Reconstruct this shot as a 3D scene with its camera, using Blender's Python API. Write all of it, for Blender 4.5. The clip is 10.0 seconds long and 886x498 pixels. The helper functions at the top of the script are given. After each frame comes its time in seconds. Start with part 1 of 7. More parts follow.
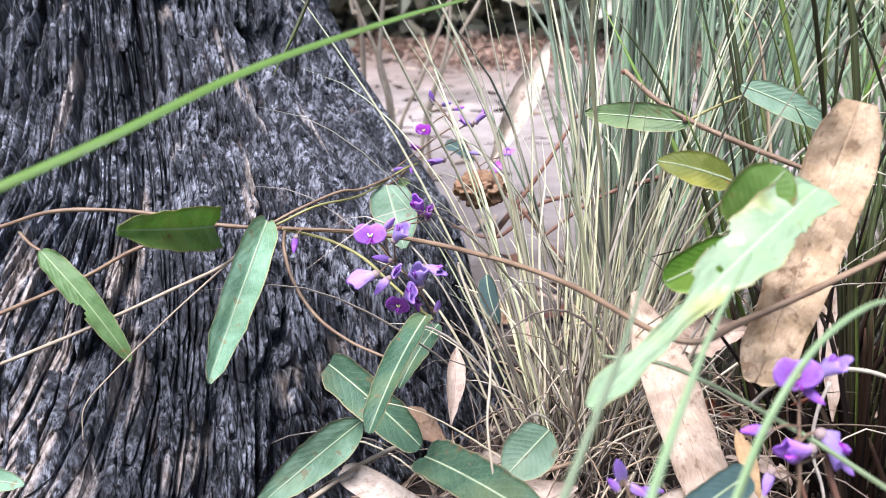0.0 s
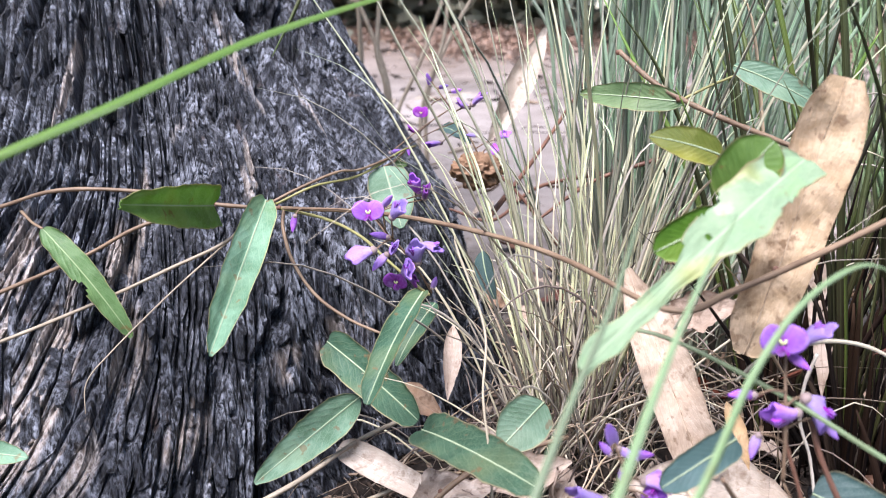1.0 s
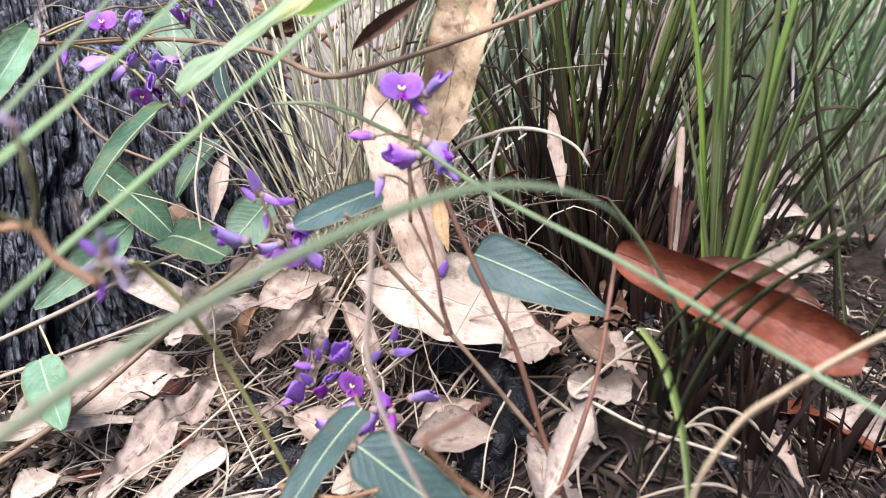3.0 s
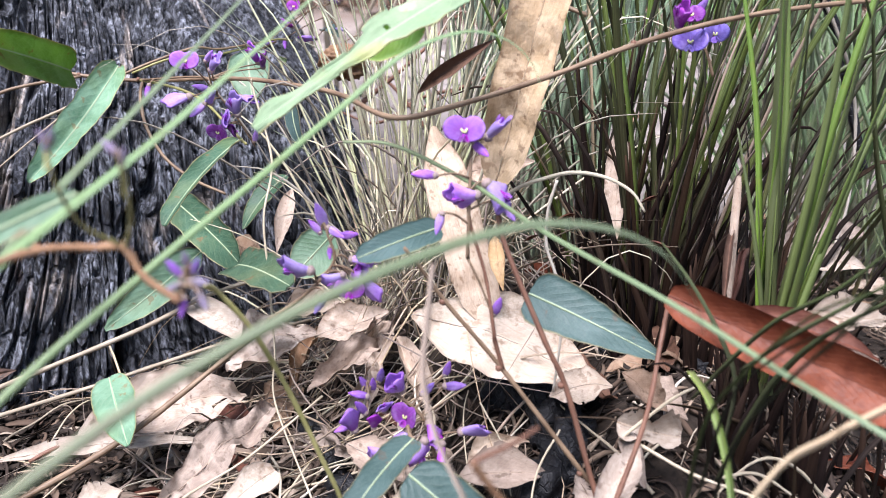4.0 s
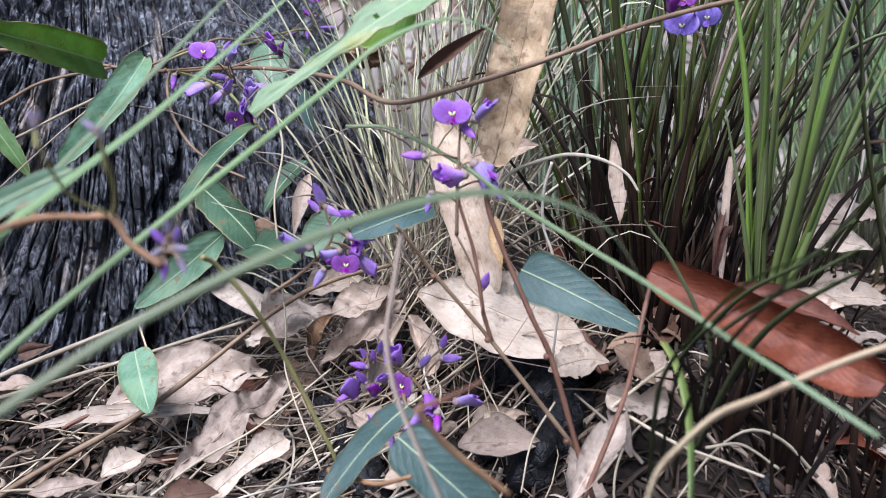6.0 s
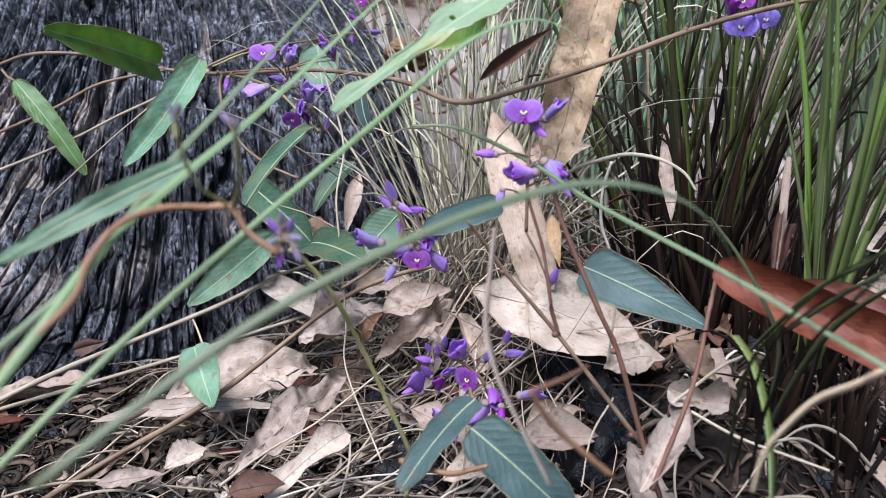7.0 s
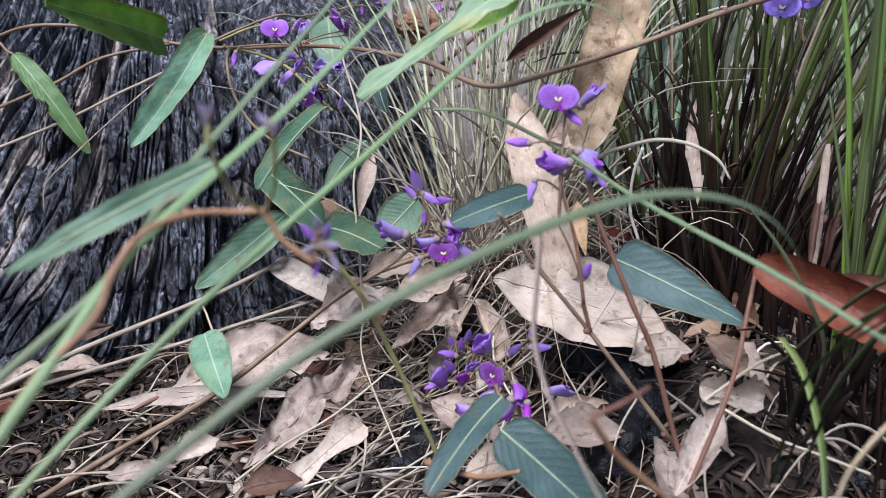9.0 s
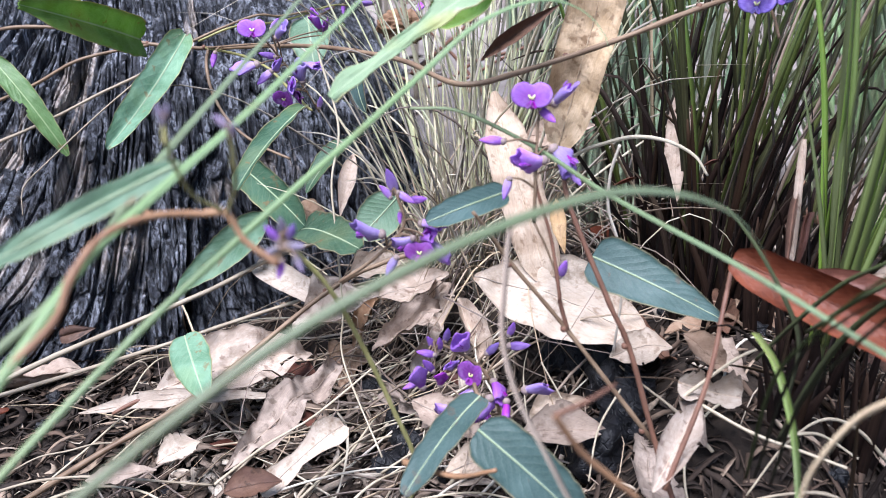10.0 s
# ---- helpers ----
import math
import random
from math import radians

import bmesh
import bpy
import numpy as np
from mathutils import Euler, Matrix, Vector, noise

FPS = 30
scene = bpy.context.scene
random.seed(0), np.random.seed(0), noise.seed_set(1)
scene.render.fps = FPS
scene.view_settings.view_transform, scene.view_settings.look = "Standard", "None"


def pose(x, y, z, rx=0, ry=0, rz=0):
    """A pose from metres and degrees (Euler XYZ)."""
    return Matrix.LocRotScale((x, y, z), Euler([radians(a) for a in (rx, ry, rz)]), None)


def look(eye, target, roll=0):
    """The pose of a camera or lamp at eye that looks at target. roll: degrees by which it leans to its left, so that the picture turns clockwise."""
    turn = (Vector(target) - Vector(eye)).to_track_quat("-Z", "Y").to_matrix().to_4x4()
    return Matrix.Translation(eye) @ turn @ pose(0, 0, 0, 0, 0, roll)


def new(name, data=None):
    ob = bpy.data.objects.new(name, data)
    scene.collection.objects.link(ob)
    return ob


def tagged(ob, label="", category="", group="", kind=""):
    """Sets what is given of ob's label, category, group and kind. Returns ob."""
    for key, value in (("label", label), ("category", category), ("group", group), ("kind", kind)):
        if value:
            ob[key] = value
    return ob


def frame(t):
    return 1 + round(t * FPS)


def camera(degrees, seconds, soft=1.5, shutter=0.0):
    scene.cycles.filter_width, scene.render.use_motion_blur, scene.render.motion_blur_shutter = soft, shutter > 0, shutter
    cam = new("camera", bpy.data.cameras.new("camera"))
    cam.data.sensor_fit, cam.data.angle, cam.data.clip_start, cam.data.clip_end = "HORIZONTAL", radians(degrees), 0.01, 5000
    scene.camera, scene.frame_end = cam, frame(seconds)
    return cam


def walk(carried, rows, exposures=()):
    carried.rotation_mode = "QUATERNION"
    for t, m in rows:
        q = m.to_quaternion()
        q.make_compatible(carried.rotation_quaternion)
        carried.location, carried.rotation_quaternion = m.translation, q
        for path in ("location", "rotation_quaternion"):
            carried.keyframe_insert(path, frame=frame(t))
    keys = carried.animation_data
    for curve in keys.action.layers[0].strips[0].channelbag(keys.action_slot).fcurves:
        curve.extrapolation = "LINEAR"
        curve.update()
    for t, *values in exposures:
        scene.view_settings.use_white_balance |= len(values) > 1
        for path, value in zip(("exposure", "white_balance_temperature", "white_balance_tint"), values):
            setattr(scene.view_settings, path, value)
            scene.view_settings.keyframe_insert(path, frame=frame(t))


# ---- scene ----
cam = camera(57.0, 10.0, soft=0.8, shutter=0.35)
cam.data.dof.use_dof = True
cam.data.dof.focus_distance = 0.285
cam.data.dof.aperture_fstop = 21.0
PATH = [
    (0, (0.08495, 0.04260, 0.20777), (0.05518, 0.32604, 0.11407), -0.47),
    (0.5, (0.08562, 0.04021, 0.20875), (0.05593, 0.32285, 0.11267), -0.19),
    (1, (0.08568, 0.03718, 0.20470), (0.05695, 0.31975, 0.10810), -0.33),
    (1.5, (0.08989, 0.03515, 0.19731), (0.06545, 0.31746, 0.09880), 0.13),
    (1.8, (0.10263, 0.02944, 0.19882), (0.08449, 0.30898, 0.09147), -0.05),
    (2, (0.11535, 0.02177, 0.19160), (0.10521, 0.30124, 0.08302), 0.98),
    (2.2, (0.13168, 0.01722, 0.18510), (0.12558, 0.29523, 0.07252), 1.29),
    (2.5, (0.14390, 0.01341, 0.17549), (0.14265, 0.29011, 0.05956), 1.61),
    (2.7, (0.15057, 0.01543, 0.17004), (0.14737, 0.29038, 0.05008), 0.96),
    (3.8, (0.15958, 0.01140, 0.17251), (0.12898, 0.29098, 0.06811), 1.18),
    (4, (0.15620, 0.00872, 0.17189), (0.12467, 0.28851, 0.06834), 1.04),
    (4.5, (0.15901, 0.00626, 0.17400), (0.11945, 0.28571, 0.07230), 0.85),
    (5, (0.15774, 0.00423, 0.17383), (0.11794, 0.28357, 0.07192), 0.84),
    (5.2, (0.16223, 0.00335, 0.17187), (0.11948, 0.28313, 0.07240), 0.85),
    (6.3, (0.17133, -0.00583, 0.17299), (0.12335, 0.26952, 0.06399), -0.25),
    (6.5, (0.16384, -0.01373, 0.17150), (0.11705, 0.26215, 0.06332), -0.18),
    (7, (0.15777, -0.00831, 0.17222), (0.10514, 0.26765, 0.06696), -0.27),
    (7.5, (0.15479, -0.00332, 0.17312), (0.10102, 0.27165, 0.06590), -0.06),
    (8, (0.15101, -0.00069, 0.17581), (0.09681, 0.27293, 0.06537), 0.24),
    (8.5, (0.14680, 0.00042, 0.17466), (0.09355, 0.27239, 0.05979), 0.34),
    (9, (0.14785, 0.00139, 0.17455), (0.09749, 0.27333, 0.05830), 0.14),
    (9.5, (0.14905, 0.00428, 0.17435), (0.09965, 0.27594, 0.05705), -0.07),
    (10, (0.15170, 0.00260, 0.17444), (0.10431, 0.27489, 0.05777), -0.23),
]
walk(cam, [(t, look(eye, target, roll)) for t, eye, target, roll in PATH],
     [(0, 1.48, 6120, 15), (1.5, 1.42, 6150, 15), (2, 1.42, 6200, 15), (2.5, 1.38, 6280, 15), (4, 1.48, 6180, 14), (4.5, 1.05, 5800, 12), (5, 0.92, 5800, 12), (6.5, 1.08, 5800, 12), (7.5, 0.80, 5800, 12), (8.5, 0.79, 5800, 12), (9, 0.84, 5800, 12), (9.5, 1.28, 5800, 12), (10, 1.33, 5800, 12)])

# ---- world, sun and exposure: bright open shade under a thin canopy ----
world = bpy.data.worlds.new("sky")
scene.world = world
world.use_nodes = True
sky = world.node_tree.nodes.new("ShaderNodeTexSky")
sky.sky_type = "NISHITA"
sky.sun_disc = False
sky.sun_elevation = radians(58)
sky.sun_rotation = radians(206)
backing = world.node_tree.nodes["Background"]
world.node_tree.links.new(sky.outputs[0], backing.inputs[0])
backing.inputs[1].default_value = 0.072
sun = new("sun", bpy.data.lights.new("sun", "SUN"))
sun.data.energy = 4.05
sun.data.angle = radians(35)
sun.data.color = (1.0, 0.965, 0.98)
sun.matrix_world = look((-0.5, -1.0, 2.7), (0, 0, 0))

# ---- node helpers ----


def material(name, rough=0.6, spec=0.4):
    m = bpy.data.materials.new(name)
    m.use_nodes = True
    b = m.node_tree.nodes["Principled BSDF"]
    b.inputs["Roughness"].default_value = rough
    b.inputs["Specular IOR Level"].default_value = spec
    return m, m.node_tree, b


def node(nt, kind, props=None, **ins):
    n = nt.nodes.new("ShaderNode" + kind)
    if props and "operation" in props:
        n.operation = props["operation"]
    if props and "feature" in props:
        n.feature = props["feature"]
    for k, v in ins.items():
        key = int(k[1:]) if k[0] == "i" and k[1:].isdigit() else k.replace("_", " ")
        if isinstance(v, bpy.types.NodeSocket):
            nt.links.new(v, n.inputs[key])
        else:
            n.inputs[key].default_value = v
    return n


def math_node(nt, op, a, b=0.0, c=0.0):
    return node(nt, "Math", {"operation": op}, i0=a, i1=b, i2=c).outputs[0]


def remap(nt, x, a, b, c=0.0, d=1.0):
    return node(nt, "MapRange", None, Value=x, From_Min=a, From_Max=b, To_Min=c, To_Max=d).outputs[0]


def mix(nt, f, a, b):
    n = nt.nodes.new("ShaderNodeMix")
    n.data_type = "RGBA"
    for i, v in ((0, f), (6, a), (7, b)):
        if isinstance(v, bpy.types.NodeSocket):
            nt.links.new(v, n.inputs[i])
        else:
            n.inputs[i].default_value = v if i == 0 else (*v, 1)
    return n.outputs[2]


def noise_tex(nt, vec, scale, detail=4, rough=0.55):
    return node(nt, "TexNoise", None, Vector=vec, Scale=scale, Detail=detail, Roughness=rough).outputs[0]


def scaled(nt, vec, s):
    return node(nt, "Mapping", None, Vector=vec, Scale=s).outputs[0]


def bump(nt, b, height, strength, dist):
    n = node(nt, "Bump", None, Height=height, Strength=strength, Distance=dist)
    nt.links.new(n.outputs[0], b.inputs["Normal"])


def uv_parts(nt):
    uv = node(nt, "UVMap").outputs[0]
    s = node(nt, "SeparateXYZ", None, Vector=uv)
    return uv, s.outputs[0], s.outputs[1]


def rand(nt):
    return node(nt, "ObjectInfo").outputs["Random"]


def see_through(nt, b, colour, amount):
    """Light that passes through a thin blade or petal."""
    t = node(nt, "BsdfTranslucent", None)
    if isinstance(colour, bpy.types.NodeSocket):
        nt.links.new(colour, t.inputs[0])
    else:
        t.inputs[0].default_value = (*colour, 1)
    mx = node(nt, "MixShader", None, i0=amount, i1=b.outputs[0], i2=t.outputs[0])
    nt.links.new(mx.outputs[0], nt.nodes["Material Output"].inputs[0])


def leaf_material(name, dark, light, vein, rough=0.34, spots=0.5, yellow=0.14, blotch=0.0, thin=0.22):
    m, nt, b = material(name, rough, 0.3)
    uv, u, v = uv_parts(nt)
    r = rand(nt)
    place = node(nt, "TexCoord").outputs["Object"]
    big = noise_tex(nt, place, 75, 5, 0.6)
    col = mix(nt, remap(nt, big, 0.38, 0.62), dark, light)
    side = math_node(nt, "ABSOLUTE", math_node(nt, "SUBTRACT", v, 0.5))
    # side veins run out and forward from the midrib
    ph = math_node(nt, "SUBTRACT", math_node(nt, "MULTIPLY", u, 11.0), math_node(nt, "MULTIPLY", side, 6.0))
    wob = math_node(nt, "ADD", ph, math_node(nt, "MULTIPLY", noise_tex(nt, place, 150, 2), 1.2))
    fr = math_node(nt, "ABSOLUTE", math_node(nt, "SUBTRACT", math_node(nt, "FRACT", wob), 0.5))
    line = remap(nt, fr, 0.0, 0.06, 0.30, 0.0)
    rib = remap(nt, side, 0.012, 0.035, 0.75, 0.0)
    net = node(nt, "TexVoronoi", {"feature": "DISTANCE_TO_EDGE"}, Vector=scaled(nt, uv, (44, 22, 1)), Scale=1.0).outputs[0]
    netline = remap(nt, net, 0.0, 0.12, 0.18, 0.0)
    veins = math_node(nt, "MAXIMUM", math_node(nt, "MAXIMUM", line, rib), netline)
    col = mix(nt, veins, col, vein)
    if blotch:
        col = mix(nt, remap(nt, noise_tex(nt, place, 95, 4, 0.6), 0.56, 0.62, 0, blotch), col, (0.48, 0.49, 0.38))
        col = mix(nt, remap(nt, noise_tex(nt, place, 75, 3, 0.6), 0.40, 0.34, 0, blotch), col, (0.24, 0.36, 0.17))
    # yellowed patches, brown spots and a worn edge
    patch = remap(nt, noise_tex(nt, scaled(nt, place, (1, 1, 1)), 45, 2), 0.55, 0.68, 0.0, yellow)
    col = mix(nt, patch, col, (0.30, 0.28, 0.06))
    spot = remap(nt, noise_tex(nt, place, 210, 3), 0.64, 0.68, 0.0, spots)
    col = mix(nt, spot, col, (0.20, 0.09, 0.035))
    edge = remap(nt, math_node(nt, "ADD", side, math_node(nt, "MULTIPLY", noise_tex(nt, place, 300, 2), 0.04)), 0.485, 0.505, 0.0, 0.75)
    col = mix(nt, edge, col, (0.36, 0.31, 0.16))
    hs = node(nt, "HueSaturation", None, Hue=remap(nt, r, 0, 1, 0.49, 0.51), Saturation=remap(nt, r, 0, 1, 0.9, 1.08), Value=remap(nt, r, 0, 1, 0.85, 1.15), Color=col).outputs[0]
    nt.links.new(hs, b.inputs["Base Color"])
    pillow = math_node(nt, "MULTIPLY", math_node(nt, "POWER", math_node(nt, "MULTIPLY", fr, 2.0), 0.6), 0.55)
    h = math_node(nt, "SUBTRACT", math_node(nt, "ADD", pillow, math_node(nt, "MULTIPLY", noise_tex(nt, place, 900, 2), 0.3)), veins)
    bump(nt, b, h, 0.30, 0.0005)
    nt.links.new(remap(nt, noise_tex(nt, place, 250, 3), 0.3, 0.7, rough, rough + 0.22), b.inputs["Roughness"])
    see_through(nt, b, hs, thin)
    return m


def dead_material(name, a, c, spot_colour=(0.10, 0.05, 0.03), rough=0.75, spotty=0.5, vein_amt=0.25, thin=0.1):
    m, nt, b = material(name, rough, 0.25)
    uv, u, v = uv_parts(nt)
    place = node(nt, "TexCoord").outputs["Object"]
    r = rand(nt)
    col = mix(nt, remap(nt, noise_tex(nt, place, 130, 5, 0.65), 0.40, 0.60), a, c)
    fib = noise_tex(nt, scaled(nt, uv, (6, 26, 1)), 1.0, 4)
    col = mix(nt, remap(nt, fib, 0.5, 0.7, 0, 0.3), col, (a[0] * 0.5, a[1] * 0.45, a[2] * 0.4))
    side = math_node(nt, "ABSOLUTE", math_node(nt, "SUBTRACT", v, 0.5))
    rib = remap(nt, side, 0.008, 0.03, vein_amt * 1.6, 0.0)
    ph = math_node(nt, "ADD", math_node(nt, "SUBTRACT", math_node(nt, "MULTIPLY", u, 17.0), math_node(nt, "MULTIPLY", side, 12.0)), noise_tex(nt, place, 120, 2))
    fr = math_node(nt, "ABSOLUTE", math_node(nt, "SUBTRACT", math_node(nt, "FRACT", ph), 0.5))
    veins = math_node(nt, "MAXIMUM", rib, remap(nt, fr, 0, 0.08, vein_amt, 0))
    col = mix(nt, veins, col, (min(1, c[0] * 1.3), min(1, c[1] * 1.22), min(1, c[2] * 1.1)))
    spot = remap(nt, noise_tex(nt, place, 330, 3), 0.60, 0.66, 0.0, spotty)
    col = mix(nt, spot, col, spot_colour)
    stain = remap(nt, noise_tex(nt, place, 85, 7, 0.75), 0.52, 0.68, 0.0, 0.75)
    col = mix(nt, stain, col, (a[0] * 0.45, a[1] * 0.38, a[2] * 0.32))
    hs = node(nt, "HueSaturation", None, Hue=0.5, Saturation=remap(nt, r, 0, 1, 0.85, 1.1), Value=remap(nt, r, 0, 1, 0.82, 1.15), Color=col).outputs[0]
    nt.links.new(hs, b.inputs["Base Color"])
    bump(nt, b, math_node(nt, "ADD", noise_tex(nt, place, 700, 4), math_node(nt, "MULTIPLY", veins, 1.0)), 0.5, 0.0006)
    see_through(nt, b, hs, thin)
    return m


def blade_material(name, base, mid, tip, stripe, rough=0.45, through_amt=0.2, foot_stripe=1.0):
    m, nt, b = material(name, rough, 0.45)
    uv, u, v = uv_parts(nt)
    r = rand(nt)
    place = node(nt, "TexCoord").outputs["Object"]
    uu = math_node(nt, "ADD", u, remap(nt, r, 0, 1, -0.12, 0.12))
    col = mix(nt, remap(nt, uu, 0.05, 0.35), base, mid)
    col = mix(nt, remap(nt, uu, 0.45, 1.0), col, tip)
    st = noise_tex(nt, scaled(nt, uv, (2.0, 14.0, 1.0)), 1.0, 2)
    col = mix(nt, math_node(nt, "MULTIPLY", remap(nt, st, 0.42, 0.62, 0, 0.75), remap(nt, uu, 0.0, 0.45, foot_stripe, 1.0)), col, stripe)
    col = mix(nt, remap(nt, noise_tex(nt, place, 140, 3), 0.58, 0.74, 0, 0.5), col, (base[0] * 0.8, base[1] * 0.7, base[2] * 0.6))
    hs = node(nt, "HueSaturation", None, Hue=remap(nt, r, 0, 1, 0.485, 0.515), Saturation=remap(nt, r, 0, 1, 0.75, 1.1), Value=remap(nt, r, 0, 1, 0.5, 1.45), Color=col).outputs[0]
    nt.links.new(hs, b.inputs["Base Color"])
    bump(nt, b, st, 0.4, 0.0003)
    see_through(nt, b, hs, through_amt)
    return m


def stem_material(name, a, c, rough=0.55):
    m, nt, b = material(name, rough, 0.35)
    place = node(nt, "TexCoord").outputs["Object"]
    uv, u, v = uv_parts(nt)
    n1 = noise_tex(nt, place, 90, 4)
    col = mix(nt, remap(nt, n1, 0.35, 0.65), a, c)
    st = noise_tex(nt, scaled(nt, uv, (30, 6, 1)), 1.0, 3)
    col = mix(nt, remap(nt, st, 0.5, 0.7, 0, 0.45), col, (a[0] * 0.5, a[1] * 0.5, a[2] * 0.5))
    nt.links.new(col, b.inputs["Base Color"])
    bump(nt, b, st, 0.5, 0.0004)
    return m


def petal_material(name, inner, outer, vein, through_amt=0.3):
    m, nt, b = material(name, 0.5, 0.3)
    uv, u, v = uv_parts(nt)
    r = rand(nt)
    col = mix(nt, remap(nt, u, 0.15, 0.85), inner, outer)
    fan = noise_tex(nt, scaled(nt, uv, (1.2, 34, 1)), 1.0, 2)
    col = mix(nt, remap(nt, fan, 0.48, 0.68, 0, 0.6), col, vein)
    place = node(nt, "TexCoord").outputs["Object"]
    blotch = noise_tex(nt, place, 420, 3, 0.6)
    col = mix(nt, remap(nt, blotch, 0.50, 0.64, 0, 0.55), col, vein)
    pale = mix(nt, 0.45, outer, (0.62, 0.48, 0.80))
    col = mix(nt, remap(nt, noise_tex(nt, place, 300, 2, 0.5), 0.55, 0.70, 0, 0.6), col, pale)
    hs = node(nt, "HueSaturation", None, Hue=remap(nt, r, 0, 1, 0.492, 0.530), Saturation=remap(nt, r, 0, 1, 0.85, 1.05), Value=remap(nt, r, 0, 1, 0.75, 1.15), Color=col).outputs[0]
    nt.links.new(hs, b.inputs["Base Color"])
    bump(nt, b, noise_tex(nt, place, 1100, 3), 0.35, 0.0005)
    see_through(nt, b, hs, through_amt)
    return m


# ---- materials ----
LEAF_GREEN = leaf_material("leaf_green", (0.06, 0.13, 0.035), (0.125, 0.23, 0.08), (0.36, 0.45, 0.23))
LEAF_SAGE = leaf_material("leaf_sage", (0.095, 0.185, 0.105), (0.18, 0.30, 0.20), (0.42, 0.52, 0.38), 0.36)
LEAF_TEAL = leaf_material("leaf_teal", (0.050, 0.098, 0.092), (0.075, 0.135, 0.130), (0.22, 0.30, 0.25), 0.4, 0.3, 0.0)
LEAF_DEEP = leaf_material("leaf_deep", (0.028, 0.075, 0.042), (0.050, 0.115, 0.068), (0.30, 0.38, 0.22), 0.35)
LEAF_OLIVE = leaf_material("leaf_olive", (0.09, 0.11, 0.02), (0.14, 0.14, 0.03), (0.22, 0.20, 0.06), 0.4, 0.9, 0.6)
LEAF_PALE = leaf_material("leaf_pale", (0.19, 0.27, 0.16), (0.27, 0.34, 0.21), (0.34, 0.41, 0.27), 0.6, 0.25, 0.7, 0.45)
MIDRIB = stem_material("midrib", (0.27, 0.34, 0.20), (0.37, 0.43, 0.28))
DEAD_PALE = dead_material("dead_leaf_pale", (0.40, 0.31, 0.235), (0.51, 0.42, 0.335), (0.16, 0.10, 0.06))
DEAD_WHITE = dead_material("dead_leaf_white", (0.46, 0.37, 0.29), (0.56, 0.475, 0.39), (0.3, 0.2, 0.14), 0.7, 0.5)
LEAF_BRIGHT = leaf_material("leaf_bright", (0.065, 0.14, 0.018), (0.10, 0.19, 0.03), (0.15, 0.24, 0.06), 0.4, 0.6, 0.2)
DEAD_TAN = dead_material("dead_leaf_tan", (0.44, 0.29, 0.15), (0.56, 0.40, 0.24), (0.12, 0.06, 0.03), 0.6, 0.4)
LEAF_THIN = leaf_material("leaf_thin", (0.15, 0.24, 0.045), (0.24, 0.36, 0.10), (0.38, 0.48, 0.22), 0.4, 0.6, 0.3, 0.0, 0.5)
DEAD_FAWN = dead_material("dead_leaf_fawn", (0.54, 0.38, 0.22), (0.68, 0.51, 0.33), (0.16, 0.08, 0.04), 0.6, 0.55, 0.25, 0.15)
DEAD_BALL = dead_material("dead_leaf_ball", (0.20, 0.115, 0.065), (0.30, 0.19, 0.12), (0.08, 0.04, 0.02), 0.7, 0.5, 0.0)
DEAD_BROWN = dead_material("dead_leaf_brown", (0.26, 0.16, 0.10), (0.36, 0.25, 0.17))
DEAD_GREY = dead_material("dead_leaf_grey", (0.28, 0.21, 0.165), (0.42, 0.33, 0.265), (0.1, 0.07, 0.05))
DEAD_RED = dead_material("dead_leaf_red", (0.105, 0.034, 0.021), (0.160, 0.056, 0.035), (0.07, 0.02, 0.015), 0.5, 0.3)
DEAD_DARK = dead_material("dead_leaf_dark", (0.10, 0.05, 0.035), (0.15, 0.08, 0.05), (0.03, 0.02, 0.015), 0.55)
DEAD_PINK = dead_material("dead_leaf_pink", (0.41, 0.315, 0.245), (0.55, 0.45, 0.37), (0.15, 0.08, 0.06))
GRASS_STRAW = blade_material("grass_straw", (0.36, 0.29, 0.17), (0.46, 0.44, 0.26), (0.28, 0.38, 0.18), (0.66, 0.64, 0.49), 0.5)
# shaded copy of the dark green grass: olive, with shade painted into every tone
GRASS_SHADE = blade_material("grass_olive_shaded", (0.020, 0.014, 0.010), (0.030, 0.034, 0.014), (0.045, 0.060, 0.020), (0.06, 0.075, 0.03), 0.7, 0.08)
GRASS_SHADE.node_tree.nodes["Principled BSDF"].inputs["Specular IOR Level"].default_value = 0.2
GRASS_DARK = blade_material("grass_dark", (0.042, 0.023, 0.014), (0.064, 0.074, 0.017), (0.105, 0.168, 0.033), (0.14, 0.19, 0.06), 0.45, 0.2, 0.15)
GRASS_FAN = blade_material("grass_fan", (0.25, 0.28, 0.070), (0.140, 0.200, 0.032), (0.080, 0.130, 0.026), (0.17, 0.23, 0.06), 0.5, 0.25)
GRASS_TEAL = blade_material("grass_teal", (0.24, 0.21, 0.13), (0.22, 0.32, 0.19), (0.22, 0.35, 0.21), (0.50, 0.58, 0.44), 0.45, 0.2)
GRASS_REAR = blade_material("grass_rear", (0.28, 0.23, 0.14), (0.18, 0.28, 0.12), (0.20, 0.33, 0.14), (0.42, 0.50, 0.32), 0.45, 0.25)
GRASS_NEAR = blade_material("grass_near", (0.22, 0.25, 0.12), (0.19, 0.28, 0.12), (0.20, 0.30, 0.145), (0.31, 0.40, 0.24), 0.42, 0.3)
GRASS_LONG = blade_material("grass_long", (0.10, 0.15, 0.03), (0.085, 0.15, 0.03), (0.10, 0.17, 0.045), (0.14, 0.20, 0.06), 0.4)
